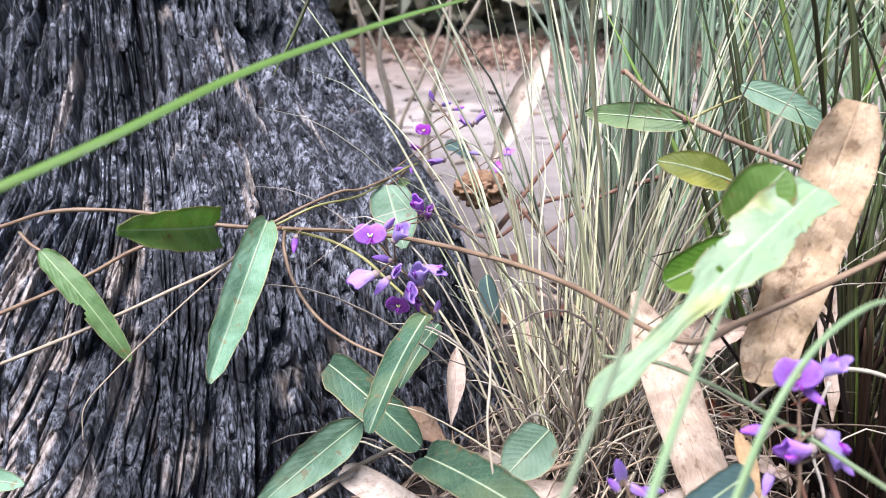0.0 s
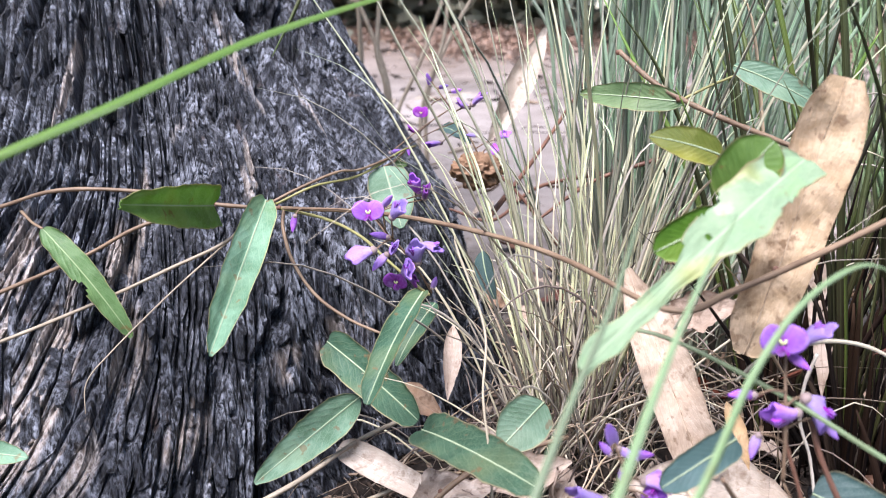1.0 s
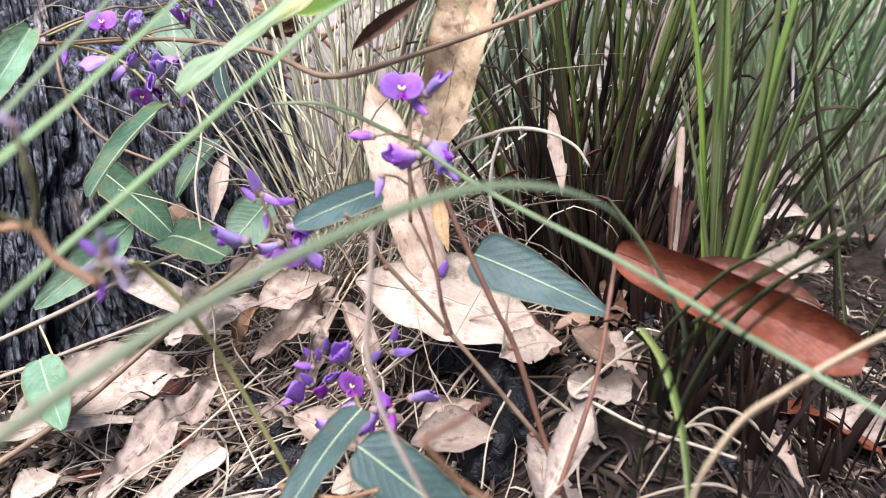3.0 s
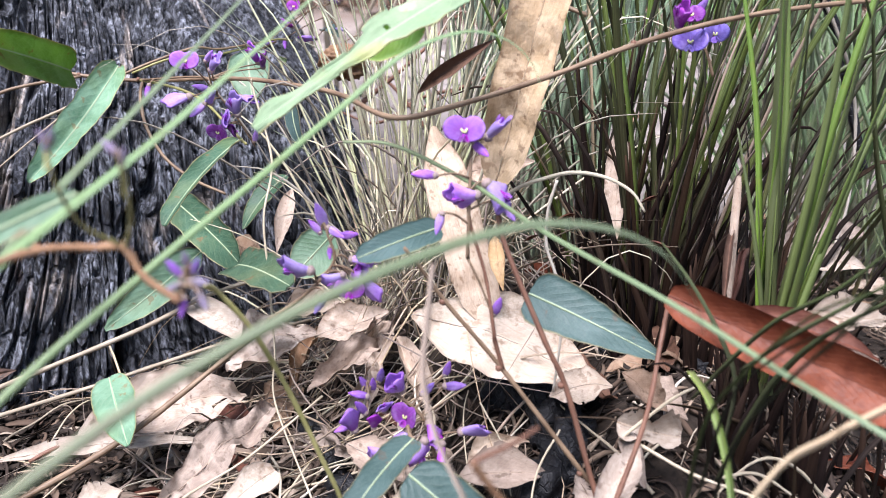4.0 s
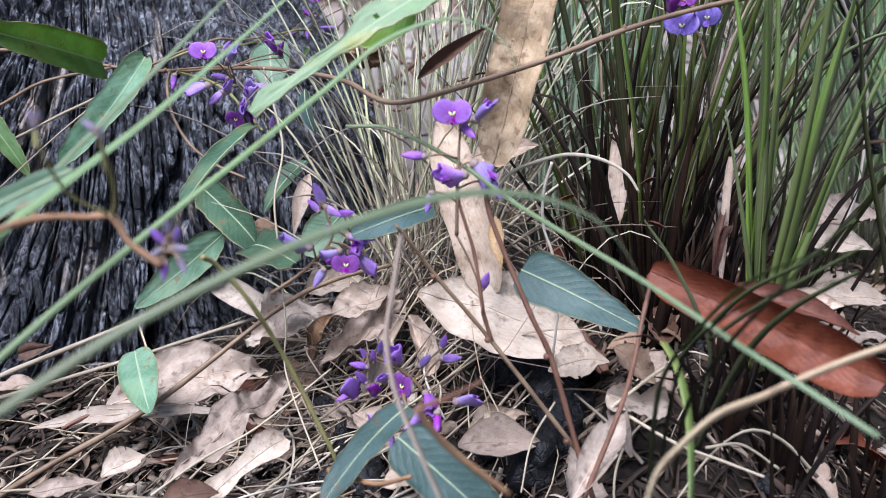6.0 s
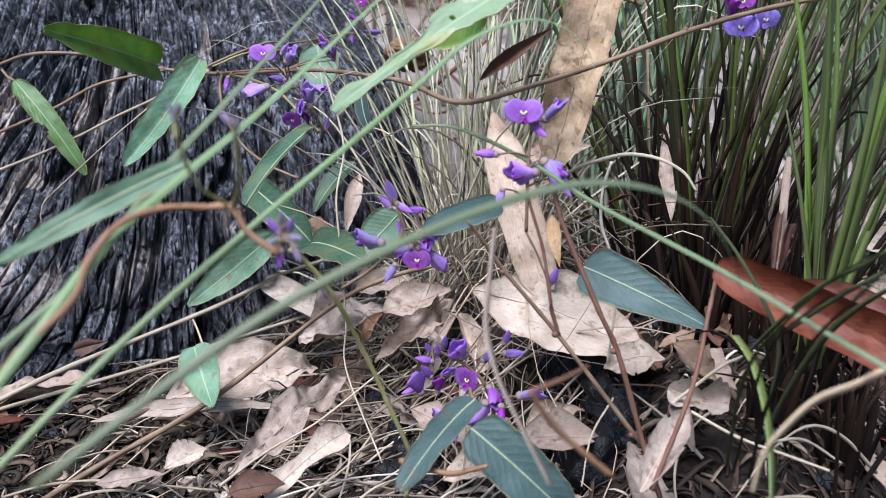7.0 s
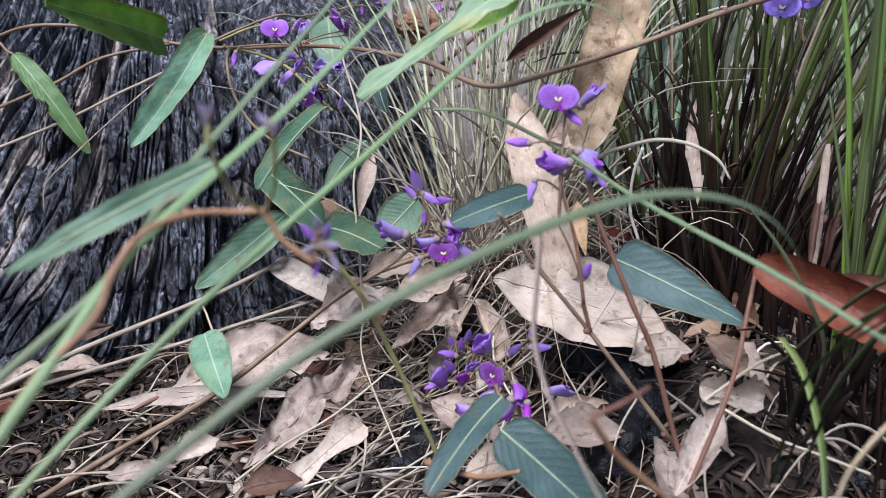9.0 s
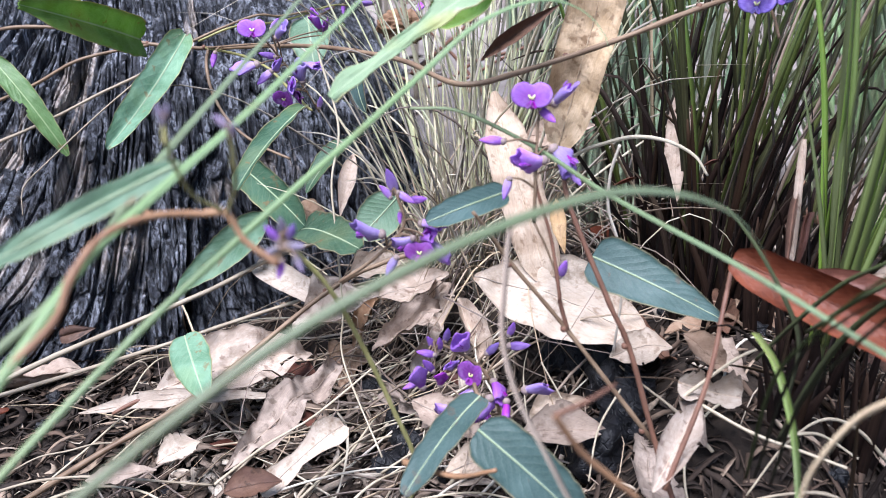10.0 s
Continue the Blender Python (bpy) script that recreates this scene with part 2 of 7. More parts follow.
GRASS_TAN = blade_material("grass_tan", (0.30, 0.215, 0.145), (0.36, 0.26, 0.18), (0.35, 0.27, 0.18), (0.46, 0.36, 0.26), 0.55)
STRAW_PALE = blade_material("straw_pale", (0.40, 0.33, 0.24), (0.50, 0.43, 0.32), (0.48, 0.40, 0.29), (0.66, 0.60, 0.48), 0.6)
STRAW_STUFF = blade_material("straw_loose", (0.13, 0.075, 0.050), (0.33, 0.24, 0.17), (0.22, 0.135, 0.09), (0.46, 0.37, 0.28), 0.65, 0.1)
STEM_BROWN = stem_material("stem_brown", (0.135, 0.085, 0.052), (0.24, 0.165, 0.105))
STEM_RED = stem_material("stem_red", (0.125, 0.060, 0.040), (0.19, 0.095, 0.062))
STEM_ORANGE = stem_material("stem_orange", (0.20, 0.105, 0.06), (0.30, 0.17, 0.09))
STEM_OLIVE = stem_material("stem_olive", (0.21, 0.20, 0.07), (0.30, 0.27, 0.11))
STEM_GREY = stem_material("stem_grey", (0.26, 0.21, 0.15), (0.36, 0.30, 0.22))
STEM_STRAW = stem_material("stem_straw", (0.36, 0.30, 0.21), (0.48, 0.41, 0.30))
STEM_PALE = stem_material("stem_pale", (0.50, 0.44, 0.36), (0.62, 0.56, 0.47))
CALYX = stem_material("calyx", (0.23, 0.17, 0.15), (0.33, 0.25, 0.24))
PETAL = petal_material("petal_violet", (0.34, 0.05, 0.50), (0.40, 0.135, 0.72), (0.27, 0.06, 0.52))
PETAL_DEEP = petal_material("petal_magenta", (0.22, 0.01, 0.26), (0.30, 0.03, 0.45), (0.12, 0.0, 0.20))
PETAL_BLUE = petal_material("petal_blue", (0.20, 0.12, 0.55), (0.25, 0.18, 0.72), (0.12, 0.05, 0.42))
BUD = petal_material("bud_violet", (0.18, 0.10, 0.34), (0.29, 0.13, 0.60), (0.12, 0.04, 0.28), 0.2)
BUD_PALE = petal_material("bud_lavender", (0.46, 0.36, 0.64), (0.38, 0.21, 0.72), (0.26, 0.11, 0.54), 0.25)
YELLOW = material("petal_spot", 0.5, 0.3)[0]
YELLOW.node_tree.nodes["Principled BSDF"].inputs["Base Color"].default_value = (0.62, 0.64, 0.30, 1)


def bark_material():
    m, nt, b = material("charred_bark", 0.5, 0.5)
    place = node(nt, "NewGeometry").outputs["Position"]
    tall = scaled(nt, place, (1, 1, 0.15))
    fine = noise_tex(nt, tall, 700, 5, 0.7)
    mid = noise_tex(nt, scaled(nt, place, (1, 1, 0.20)), 150, 6, 0.68)
    col = mix(nt, remap(nt, fine, 0.42, 0.60), (0.002, 0.002, 0.0028), (0.046, 0.049, 0.061))
    patch = remap(nt, noise_tex(nt, scaled(nt, place, (1, 1, 0.6)), 17, 3, 0.6), 0.38, 0.58, 0.42, 1.15)
    ash = math_node(nt, "MULTIPLY", remap(nt, mid, 0.47, 0.61, 0, 1.0), patch)
    col = mix(nt, ash, col, mix(nt, remap(nt, fine, 0.43, 0.60), (0.008, 0.008, 0.011), (0.40, 0.42, 0.48)))
    plates = node(nt, "TexVoronoi", None, Vector=scaled(nt, node(nt, "VectorMath", None, i0=place, i1=node(nt, "VectorMath", {"operation": "SCALE"}, i0=node(nt, "TexNoise", None, Vector=place, Scale=60.0).outputs[1], Scale=0.012).outputs[0]).outputs[0], (1, 1, 0.09)), Scale=330.0)
    tone = node(nt, "SeparateXYZ", None, Vector=plates.outputs["Color"]).outputs[0]
    col = mix(nt, math_node(nt, "MULTIPLY", remap(nt, tone, 0.70, 0.97, 0, 0.6), patch), col, mix(nt, remap(nt, fine, 0.4, 0.62), (0.012, 0.012, 0.015), (0.33, 0.345, 0.39)))
    # scorched wood that shows through in tall streaks, and pale scars
    streak = remap(nt, noise_tex(nt, scaled(nt, place, (1, 1, 0.14)), 75, 6, 0.65), 0.63, 0.71, 0, 0.7)
    col = mix(nt, streak, col, mix(nt, remap(nt, fine, 0.35, 0.65), (0.025, 0.018, 0.016), (0.22, 0.16, 0.14)))
    scar = remap(nt, noise_tex(nt, scaled(nt, place, (1, 1, 0.13)), 46, 6, 0.75), 0.63, 0.69, 0, 0.9)
    col = mix(nt, scar, col, mix(nt, remap(nt, fine, 0.35, 0.65), (0.06, 0.05, 0.046), (0.46, 0.42, 0.40)))
    bare = node(nt, "Attribute")
    bare.attribute_name = "bare_wood"
    wood = noise_tex(nt, scaled(nt, place, (1, 1, 0.06)), 420, 5, 0.7)
    worn = math_node(nt, "MULTIPLY", bare.outputs["Fac"], remap(nt, wood, 0.32, 0.50))
    col = mix(nt, worn, col, mix(nt, remap(nt, fine, 0.35, 0.65), (0.20, 0.15, 0.12), (0.62, 0.55, 0.50)))
    nt.links.new(col, b.inputs["Base Color"])
    b.inputs["Specular IOR Level"].default_value = 0.35
    nt.links.new(remap(nt, mid, 0.3, 0.7, 0.34, 0.58), b.inputs["Roughness"])
    bump(nt, b, math_node(nt, "ADD", fine, math_node(nt, "MULTIPLY", noise_tex(nt, scaled(nt, place, (1, 1, 0.35)), 1300, 4, 0.65), 0.3)), 1.0, 0.0022)
    return m


def soil_material():
    m, nt, b = material("soil", 0.9, 0.2)
    place = node(nt, "TexCoord").outputs["Object"]
    fine = noise_tex(nt, place, 260, 6, 0.7)
    mid = noise_tex(nt, place, 40, 5, 0.6)
    dark = mix(nt, remap(nt, fine, 0.35, 0.7), (0.005, 0.004, 0.0035), (0.034, 0.024, 0.018))
    dark = mix(nt, remap(nt, mid, 0.54, 0.70, 0, 0.45), dark, (0.06, 0.044, 0.032))
    sand = mix(nt, remap(nt, noise_tex(nt, place, 14, 6, 0.7), 0.35, 0.68), (0.24, 0.205, 0.185), (0.36, 0.315, 0.29))
    sand = mix(nt, remap(nt, noise_tex(nt, place, 90, 4), 0.6, 0.7, 0, 0.7), sand, (0.16, 0.12, 0.09))
    out = node(nt, "VectorMath", {"operation": "LENGTH"}, i0=node(nt, "VectorMath", {"operation": "MULTIPLY_ADD"}, i0=place, i1=(1.0, 1.0, 0.0), i2=(-0.1, -0.05, 0.0)).outputs[0]).outputs["Value"]
    ring = math_node(nt, "ADD", out, math_node(nt, "ADD", math_node(nt, "MULTIPLY", noise_tex(nt, place, 3.5, 6, 0.65), 0.9), -0.2))
    broad = remap(nt, noise_tex(nt, place, 1.3, 5, 0.65), 0.36, 0.56, 0.35, 1.0)
    col = mix(nt, math_node(nt, "MULTIPLY", remap(nt, ring, 0.62, 1.0), broad), dark, sand)
    brown = mix(nt, fine, (0.07, 0.042, 0.028), (0.20, 0.125, 0.083))
    col = mix(nt, math_node(nt, "MULTIPLY", remap(nt, ring, 1.7, 3.2), remap(nt, noise_tex(nt, place, 0.9, 6, 0.7), 0.35, 0.6, 0.3, 1.0)), col, brown)
    nt.links.new(col, b.inputs["Base Color"])
    bump(nt, b, fine, 0.7, 0.002)
    return m


def char_material():
    m, nt, b = material("charcoal", 0.5, 0.3)
    place = node(nt, "TexCoord").outputs["Object"]
    n1 = noise_tex(nt, place, 500, 4, 0.6)
    nt.links.new(mix(nt, n1, (0.004, 0.004, 0.005), (0.018, 0.018, 0.021)), b.inputs["Base Color"])
    crack = node(nt, "TexVoronoi", {"feature": "DISTANCE_TO_EDGE"}, Vector=place, Scale=230.0).outputs[0]
    bump(nt, b, math_node(nt, "ADD", n1, remap(nt, crack, 0.0, 0.06, 0.0, 0.35)), 1.0, 0.0012)
    return m


def litter_material():
    m, nt, b = material("litter_bits", 0.8, 0.2)
    r = node(nt, "NewGeometry").outputs["Random Per Island"]
    place = node(nt, "TexCoord").outputs["Object"]
    ramp = nt.nodes.new("ShaderNodeValToRGB")
    nt.links.new(r, ramp.inputs[0])
    e = ramp.color_ramp.elements
    e[0].position, e[0].color = 0.0, (0.02, 0.016, 0.014, 1)
    e[1].position, e[1].color = 1.0, (0.50, 0.42, 0.33, 1)
    for p, c in ((0.5, (0.032, 0.022, 0.017)), (0.76, (0.10, 0.066, 0.047)), (0.9, (0.27, 0.20, 0.145))):
        k = ramp.color_ramp.elements.new(p)
        k.color = (*c, 1)
    n1 = noise_tex(nt, place, 600, 4)
    nt.links.new(mix(nt, remap(nt, n1, 0.4, 0.7, 0, 0.5), ramp.outputs[0], (0.05, 0.035, 0.025)), b.inputs["Base Color"])
    bump(nt, b, n1, 0.5, 0.0006)
    return m


def foliage_material(name, a, c):
    m, nt, b = material(name, 0.55, 0.35)
    r = node(nt, "NewGeometry").outputs["Random Per Island"]
    place = node(nt, "TexCoord").outputs["Object"]
    col = mix(nt, r, a, c)
    col = mix(nt, remap(nt, noise_tex(nt, place, 8, 3), 0.4, 0.65, 0, 0.6), col, (c[0] * 1.5, c[1] * 1.25, c[2] * 1.1))
    nt.links.new(col, b.inputs["Base Color"])
    see_through(nt, b, col, 0.25)
    return m


BARK, SOIL, CHAR, LITTER = bark_material(), soil_material(), char_material(), litter_material()
BUSH_GREEN = foliage_material("bush_green", (0.27, 0.29, 0.22), (0.45, 0.47, 0.37))
BUSH_GREY = foliage_material("bush_grey", (0.24, 0.265, 0.21), (0.40, 0.425, 0.35))
FERN_BROWN = foliage_material("fern_brown", (0.17, 0.115, 0.09), (0.30, 0.225, 0.18))
# withered brown taken near black: the deep shade under the tussock is painted in
GRASS_WITHER_SHADED = blade_material("grass_withered_shaded", (0.008, 0.005, 0.004), (0.014, 0.008, 0.006), (0.035, 0.021, 0.014), (0.045, 0.03, 0.02), 0.75, 0.05)
GRASS_WITHER_SHADED.node_tree.nodes["Principled BSDF"].inputs["Specular IOR Level"].default_value = 0.15

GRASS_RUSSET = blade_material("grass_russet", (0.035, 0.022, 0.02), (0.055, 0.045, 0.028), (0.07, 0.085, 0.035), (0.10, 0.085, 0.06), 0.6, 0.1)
# brown sheaths, with the shade low in the tussock mixed into the colour
SHEATH_SHADED = blade_material("grass_sheath_shaded", (0.010, 0.005, 0.004), (0.014, 0.007, 0.005), (0.028, 0.015, 0.010), (0.026, 0.014, 0.010), 0.8, 0.03)
SHEATH_SHADED.node_tree.nodes["Principled BSDF"].inputs["Specular IOR Level"].default_value = 0.12
BUD_DUSK = petal_material("bud_dusk", (0.22, 0.19, 0.20), (0.36, 0.30, 0.46), (0.18, 0.14, 0.20), 0.2)
# ---- geometry helpers ----
CENTRE = {}
FACING = Vector((0.12, 0.0, 0.19))


def spline(pts, n):
    p = [np.array(q, float) for q in pts]
    if len(p) == 2:
        return np.array([p[0] + (p[1] - p[0]) * k / (n - 1) for k in range(n)])
    p = [2 * p[0] - p[1]] + p + [2 * p[-1] - p[-2]]
    out = []
    for t in np.linspace(0, len(p) - 3 - 1e-9, n):
        i = int(t)
        f = t - i
        a, b, c, d = p[i], p[i + 1], p[i + 2], p[i + 3]
        out.append(0.5 * (2 * b + (c - a) * f + (2 * a - 5 * b + 4 * c - d) * f * f + (3 * b - a - 3 * c + d) * f ** 3))
    return np.array(out)


def frames(c, up=(0.3, -0.8, 0.5)):
    tan = np.gradient(c, axis=0)
    tan /= np.linalg.norm(tan, axis=1)[:, None] + 1e-12
    ref = np.array(up, float)
    sides, ups = [], []
    for k in range(len(c)):
        s = np.cross(tan[k], ref)
        s /= np.linalg.norm(s) + 1e-12
        u = np.cross(s, tan[k])
        ref = u
        sides.append(s)
        ups.append(u)
    return tan, np.array(sides), np.array(ups)


def sweep(c, section, scale, spin=0.0, up=(0.3, -0.8, 0.5)):
    """A closed section (k x 2) drawn along the line c; scale: a factor at each point."""
    tan, sd, u = frames(c, up)
    n, k = len(c), len(section)
    ang = np.linspace(0, spin, n)
    co, si = np.cos(ang)[:, None, None], np.sin(ang)[:, None, None]
    s2 = sd[:, None, :] * co + u[:, None, :] * si
    u2 = -sd[:, None, :] * si + u[:, None, :] * co
    sec = np.array(section)
    sc = np.asarray(scale, float)[:, None, None]
    v = c[:, None, :] + (s2 * sec[None, :, 0:1] + u2 * sec[None, :, 1:2]) * sc
    verts = v.reshape(-1, 3)
    faces = []
    for i in range(n - 1):
        for j in range(k):
            a, b = i * k + j, i * k + (j + 1) % k
            faces.append((a, b, b + k, a + k))
    faces.append(tuple(range(k))[::-1])
    faces.append(tuple((n - 1) * k + j for j in range(k)))
    uv = np.array([(i / (n - 1), j / k) for i in range(n) for j in range(k)])
    return verts, faces, uv


RING = {k: [(math.cos(a * 2 * math.pi / k), math.sin(a * 2 * math.pi / k)) for a in range(k)] for k in (5, 6, 8)}
LENS = [(-0.5, 0.06), (0.0, -0.02), (0.5, 0.06), (0.42, -0.03), (0.0, -0.16), (-0.42, -0.03)]


def tube(pts, r0, r1=None, n=None, sides=6, knots=0.0, seed=0):
    r1 = r0 if r1 is None else r1
    n = n or max(6, 6 * len(pts))
    c = spline(pts, n)
    k = np.linspace(0, 1, n)
    rnd = np.random.RandomState(seed + n)
    sc = (r0 + (r1 - r0) * k) * (1 + knots * (rnd.rand(n) - 0.4))
    return sweep(c, RING[sides], sc)


def blade(pts, w, n=None, tip=0.15, spin=0.6, foot=0.7, up=(0.3, -0.8, 0.5)):
    n = n or max(10, 5 * len(pts))
    c = spline(pts, n)
    k = np.linspace(0, 1, n)
    sc = w * np.minimum(1, foot + (1 - foot) * k / 0.2) * np.minimum(1, tip + (1 - tip) * ((1 - k) / 0.5) ** 0.8)
    return sweep(c, LENS, sc, spin, up)


def as_mesh(name, verts, faces, uv=None, smooth=True):
    me = bpy.data.meshes.new(name)
    me.from_pydata([tuple(v) for v in verts], [], faces)
    if uv is not None:
        lay = me.uv_layers.new(name="UVMap")
        idx = np.empty(len(me.loops), int)
        me.loops.foreach_get("vertex_index", idx)
        lay.data.foreach_set("uv", np.asarray(uv, np.float32)[idx].ravel())
    if smooth:
        me.shade_smooth()
    return me


def join(parts):
    verts, faces, uvs, off = [], [], [], 0
    for v, f, u in parts:
        verts.append(v)
        uvs.append(u)
        faces += [tuple(i + off for i in q) for q in f]
        off += len(v)
    return np.vstack(verts), faces, np.vstack(uvs)


def thing(name, at, label, category, group="", kind=""):
    ob = new(name)
    ob.empty_display_size = 0.01
    ob.location = at
    CENTRE[ob.name] = Vector(at)
    return tagged(ob, label, category, group, kind)


def part(name, shape, mat, parent=None, label="", category="", group="", kind="", smooth=True):
    """Links one mesh: under a thing or a part, or as a thing of its own."""
    v, f, uv = shape
    v = np.asarray(v, float)
    c = (v.min(0) + v.max(0)) / 2
    ob = new(name, as_mesh(name, v - c, f, uv, smooth))
    ob.data.materials.append(mat)
    at = Vector(c)
    CENTRE[ob.name] = at
    if parent:
        ob.parent = parent
        at = at - CENTRE[parent.name]
    ob.location = at
    return tagged(ob, label, category, group, kind)


SHAPES = {
    "long": ([0, 0.03, 0.1, 0.25, 0.5, 0.75, 0.9, 0.97, 1], [0.25, 0.62, 0.88, 1, 0.97, 0.80, 0.54, 0.34, 0.08]),
    "lance": ([0, 0.04, 0.12, 0.3, 0.5, 0.75, 0.9, 0.97, 1], [0.15, 0.5, 0.82, 1, 0.95, 0.70, 0.42, 0.24, 0.05]),
    "oval": ([0, 0.04, 0.15, 0.4, 0.65, 0.85, 0.96, 1], [0.15, 0.48, 0.84, 1, 0.9, 0.6, 0.3, 0.05]),
    "gum": ([0, 0.1, 0.25, 0.45, 0.65, 0.85, 1], [0.06, 0.45, 0.82, 1, 0.82, 0.42, 0.03]),
    "blunt": ([0, 0.05, 0.2, 0.5, 0.8, 0.95, 1], [0.25, 0.58, 0.9, 1, 0.9, 0.55, 0.12]),
    "taper": ([0, 0.03, 0.09, 0.2, 0.42, 0.7, 0.9, 1], [0.62, 0.88, 1, 1, 0.86, 0.58, 0.34, 0.14]),
    "strap": ([0, 0.1, 0.25, 0.5, 0.8, 0.95, 1], [0.1, 0.5, 0.92, 1, 0.96, 0.8, 0.4]),
    "wedge": ([0, 0.03, 0.1, 0.3, 0.6, 0.85, 0.96, 1], [0.72, 0.94, 1, 1, 0.9, 0.62, 0.36, 0.1]),
    "oblong": ([0, 0.03, 0.1, 0.4, 0.7, 0.92, 0.98, 1], [0.45, 0.8, 0.97, 1, 0.93, 0.72, 0.46, 0.15]),
    "slab": ([0, 0.03, 0.1, 0.3, 0.6, 0.8, 0.95, 1], [0.35, 0.62, 0.85, 0.95, 0.98, 1, 0.8, 0.4]),
    "lobed": ([0, 0.1, 0.22, 0.4, 0.58, 0.75, 0.9, 1], [0.3, 0.72, 0.72, 0.46, 0.66, 1, 0.95, 0.35]),
    "chewed": ([0, 0.15, 0.3, 0.42, 0.5, 0.58, 0.68, 0.8, 0.9, 0.97, 1], [0.7, 0.95, 1.0, 0.92, 0.66, 0.38, 0.33, 0.40, 0.46, 0.40, 0.14]),
}


def leaf_shape(base, tip, width, roll=0.0, bend=0.08, fold=12, shape="lance", crumple=0.0, seed=0, thick=0.0003, nu=22, nv=9, bites=(), ragged=0.0, curl=0.0, sway=0.0):
    """A leaf from base to tip. It faces the open side; roll turns it about its length, fold shuts it along the midrib,
    bend bows it, curl rolls its edges, sway curves it sideways."""
    base, tip = Vector(base), Vector(tip)
    ax = tip - base
    ln = ax.length
    ax = ax / ln
    nrm = FACING - (base + tip) / 2
    nrm = (nrm - ax * nrm.dot(ax)).normalized()
    nrm = Matrix.Rotation(radians(roll), 3, ax) @ nrm
    side = ax.cross(nrm)
    grid = np.linspace(0, 1, 101)
    prof = np.convolve(np.pad(np.interp(grid, *SHAPES[shape]), 4, mode="edge"), np.ones(9) / 9, "valid")
    prof[0] = 0.5 * prof[1]
    us = np.linspace(0, 1, nu)
    us = 0.5 - 0.5 * np.cos(np.pi * us) * (0.55 + 0.45 * np.abs(np.cos(np.pi * us)))
    us = (us - us[0]) / (us[-1] - us[0])
    vs = np.linspace(-1, 1, nv)
    top, uvs = [], []
    for i, u in enumerate(us):
        w = 0.5 * width * float(np.interp(u, grid, prof))
        for v in vs:
            ww = w * (1 + ragged * (noise.noise((u * 5, 3.0 * (1 if v > 0 else -1), seed * 1.7)) + 0.35 * noise.noise((u * 17, 3.0 * (1 if v > 0 else -1), seed * 1.7))))
            ang = radians(fold) + curl * abs(v)
            x = v * ww * math.cos(ang)
            y = abs(v) * ww * math.sin(ang) + bend * ln * 4 * u * (1 - u)
            p = base + ax * (ln * u) + side * (x + sway * ln * 4 * u * (1 - u)) + nrm * y
            if crumple:
                q = p * 70 + Vector((seed * 3.1, 0, 0))
                p = p + nrm * (crumple * ln * noise.noise(q)) + side * (crumple * 0.15 * ln * noise.noise(q * 2.1 + Vector((9, 0, 0)))) + nrm * (crumple * 0.35 * ln * noise.noise(q * 3.3))
            else:
                p = p + nrm * (0.028 * ln * abs(v) * noise.noise((u * 9, v * 2, seed * 2.3))) + side * (0.010 * ln * v * noise.noise((u * 14, v, seed * 5.1)))
            top.append(p)
            uvs.append((u, 0.5 + 0.5 * v))
    n = len(top)
    verts = top + [p - nrm * thick for p in top]
    faces = []
    gone = set()
    for i in range(nu - 1):
        for j in range(nv - 1):
            uc, vc = (us[i] + us[i + 1]) / 2, (vs[j] + vs[j + 1]) / 2
            if any(((uc - bu) / br) ** 2 + ((vc - bv) / (br * bk)) ** 2 < 1 for bu, bv, br, bk in bites):
                gone.add((i, j))
    for i in range(nu - 1):
        for j in range(nv - 1):
            if (i, j) in gone:
                continue
            q = (i * nv + j, i * nv + j + 1, (i + 1) * nv + j + 1, (i + 1) * nv + j)
            faces.append(q[::-1])
            faces.append(tuple(k + n for k in q))
    for i in range(nu - 1):
        for j, rev in ((0, False), (nv - 1, True)):
            jj = 0 if j == 0 else nv - 2
            if (i, jj) in gone:
                continue
            q = (i * nv + j, (i + 1) * nv + j, (i + 1) * nv + j + n, i * nv + j + n)
            faces.append(q[::-1] if rev else q)
    for i, rev in ((0, True), (nu - 1, False)):
        for j in range(nv - 1):
            q = (i * nv + j, i * nv + j + 1, i * nv + j + 1 + n, i * nv + j + n)
            faces.append(q[::-1] if rev else q)
    mid = [top[i * nv + nv // 2] + nrm * 0.00005 for i in range(0, nu - 1, 2)]
    return (np.array([tuple(p) for p in verts]), faces, np.array(uvs + uvs)), mid


def live_leaf(parent, base, tip, width, mat, stalk=None, label="", **kw):
    shape, mid = leaf_shape(base, tip, width, **kw)
    lf = part("leaf", shape, mat, parent, label)
    if not kw.get("bites"):
        part("midrib", tube([tuple(p) for p in mid], 0.00032, 0.0001, n=20, sides=5), MIDRIB, lf)
    if stalk:
        part("leaf_stalk", tube([stalk, tuple((Vector(stalk) + Vector(base)) / 2 + Vector((0, 0, -0.001))), base], 0.0006, 0.0005, n=8), STEM_BROWN, lf)
    return lf


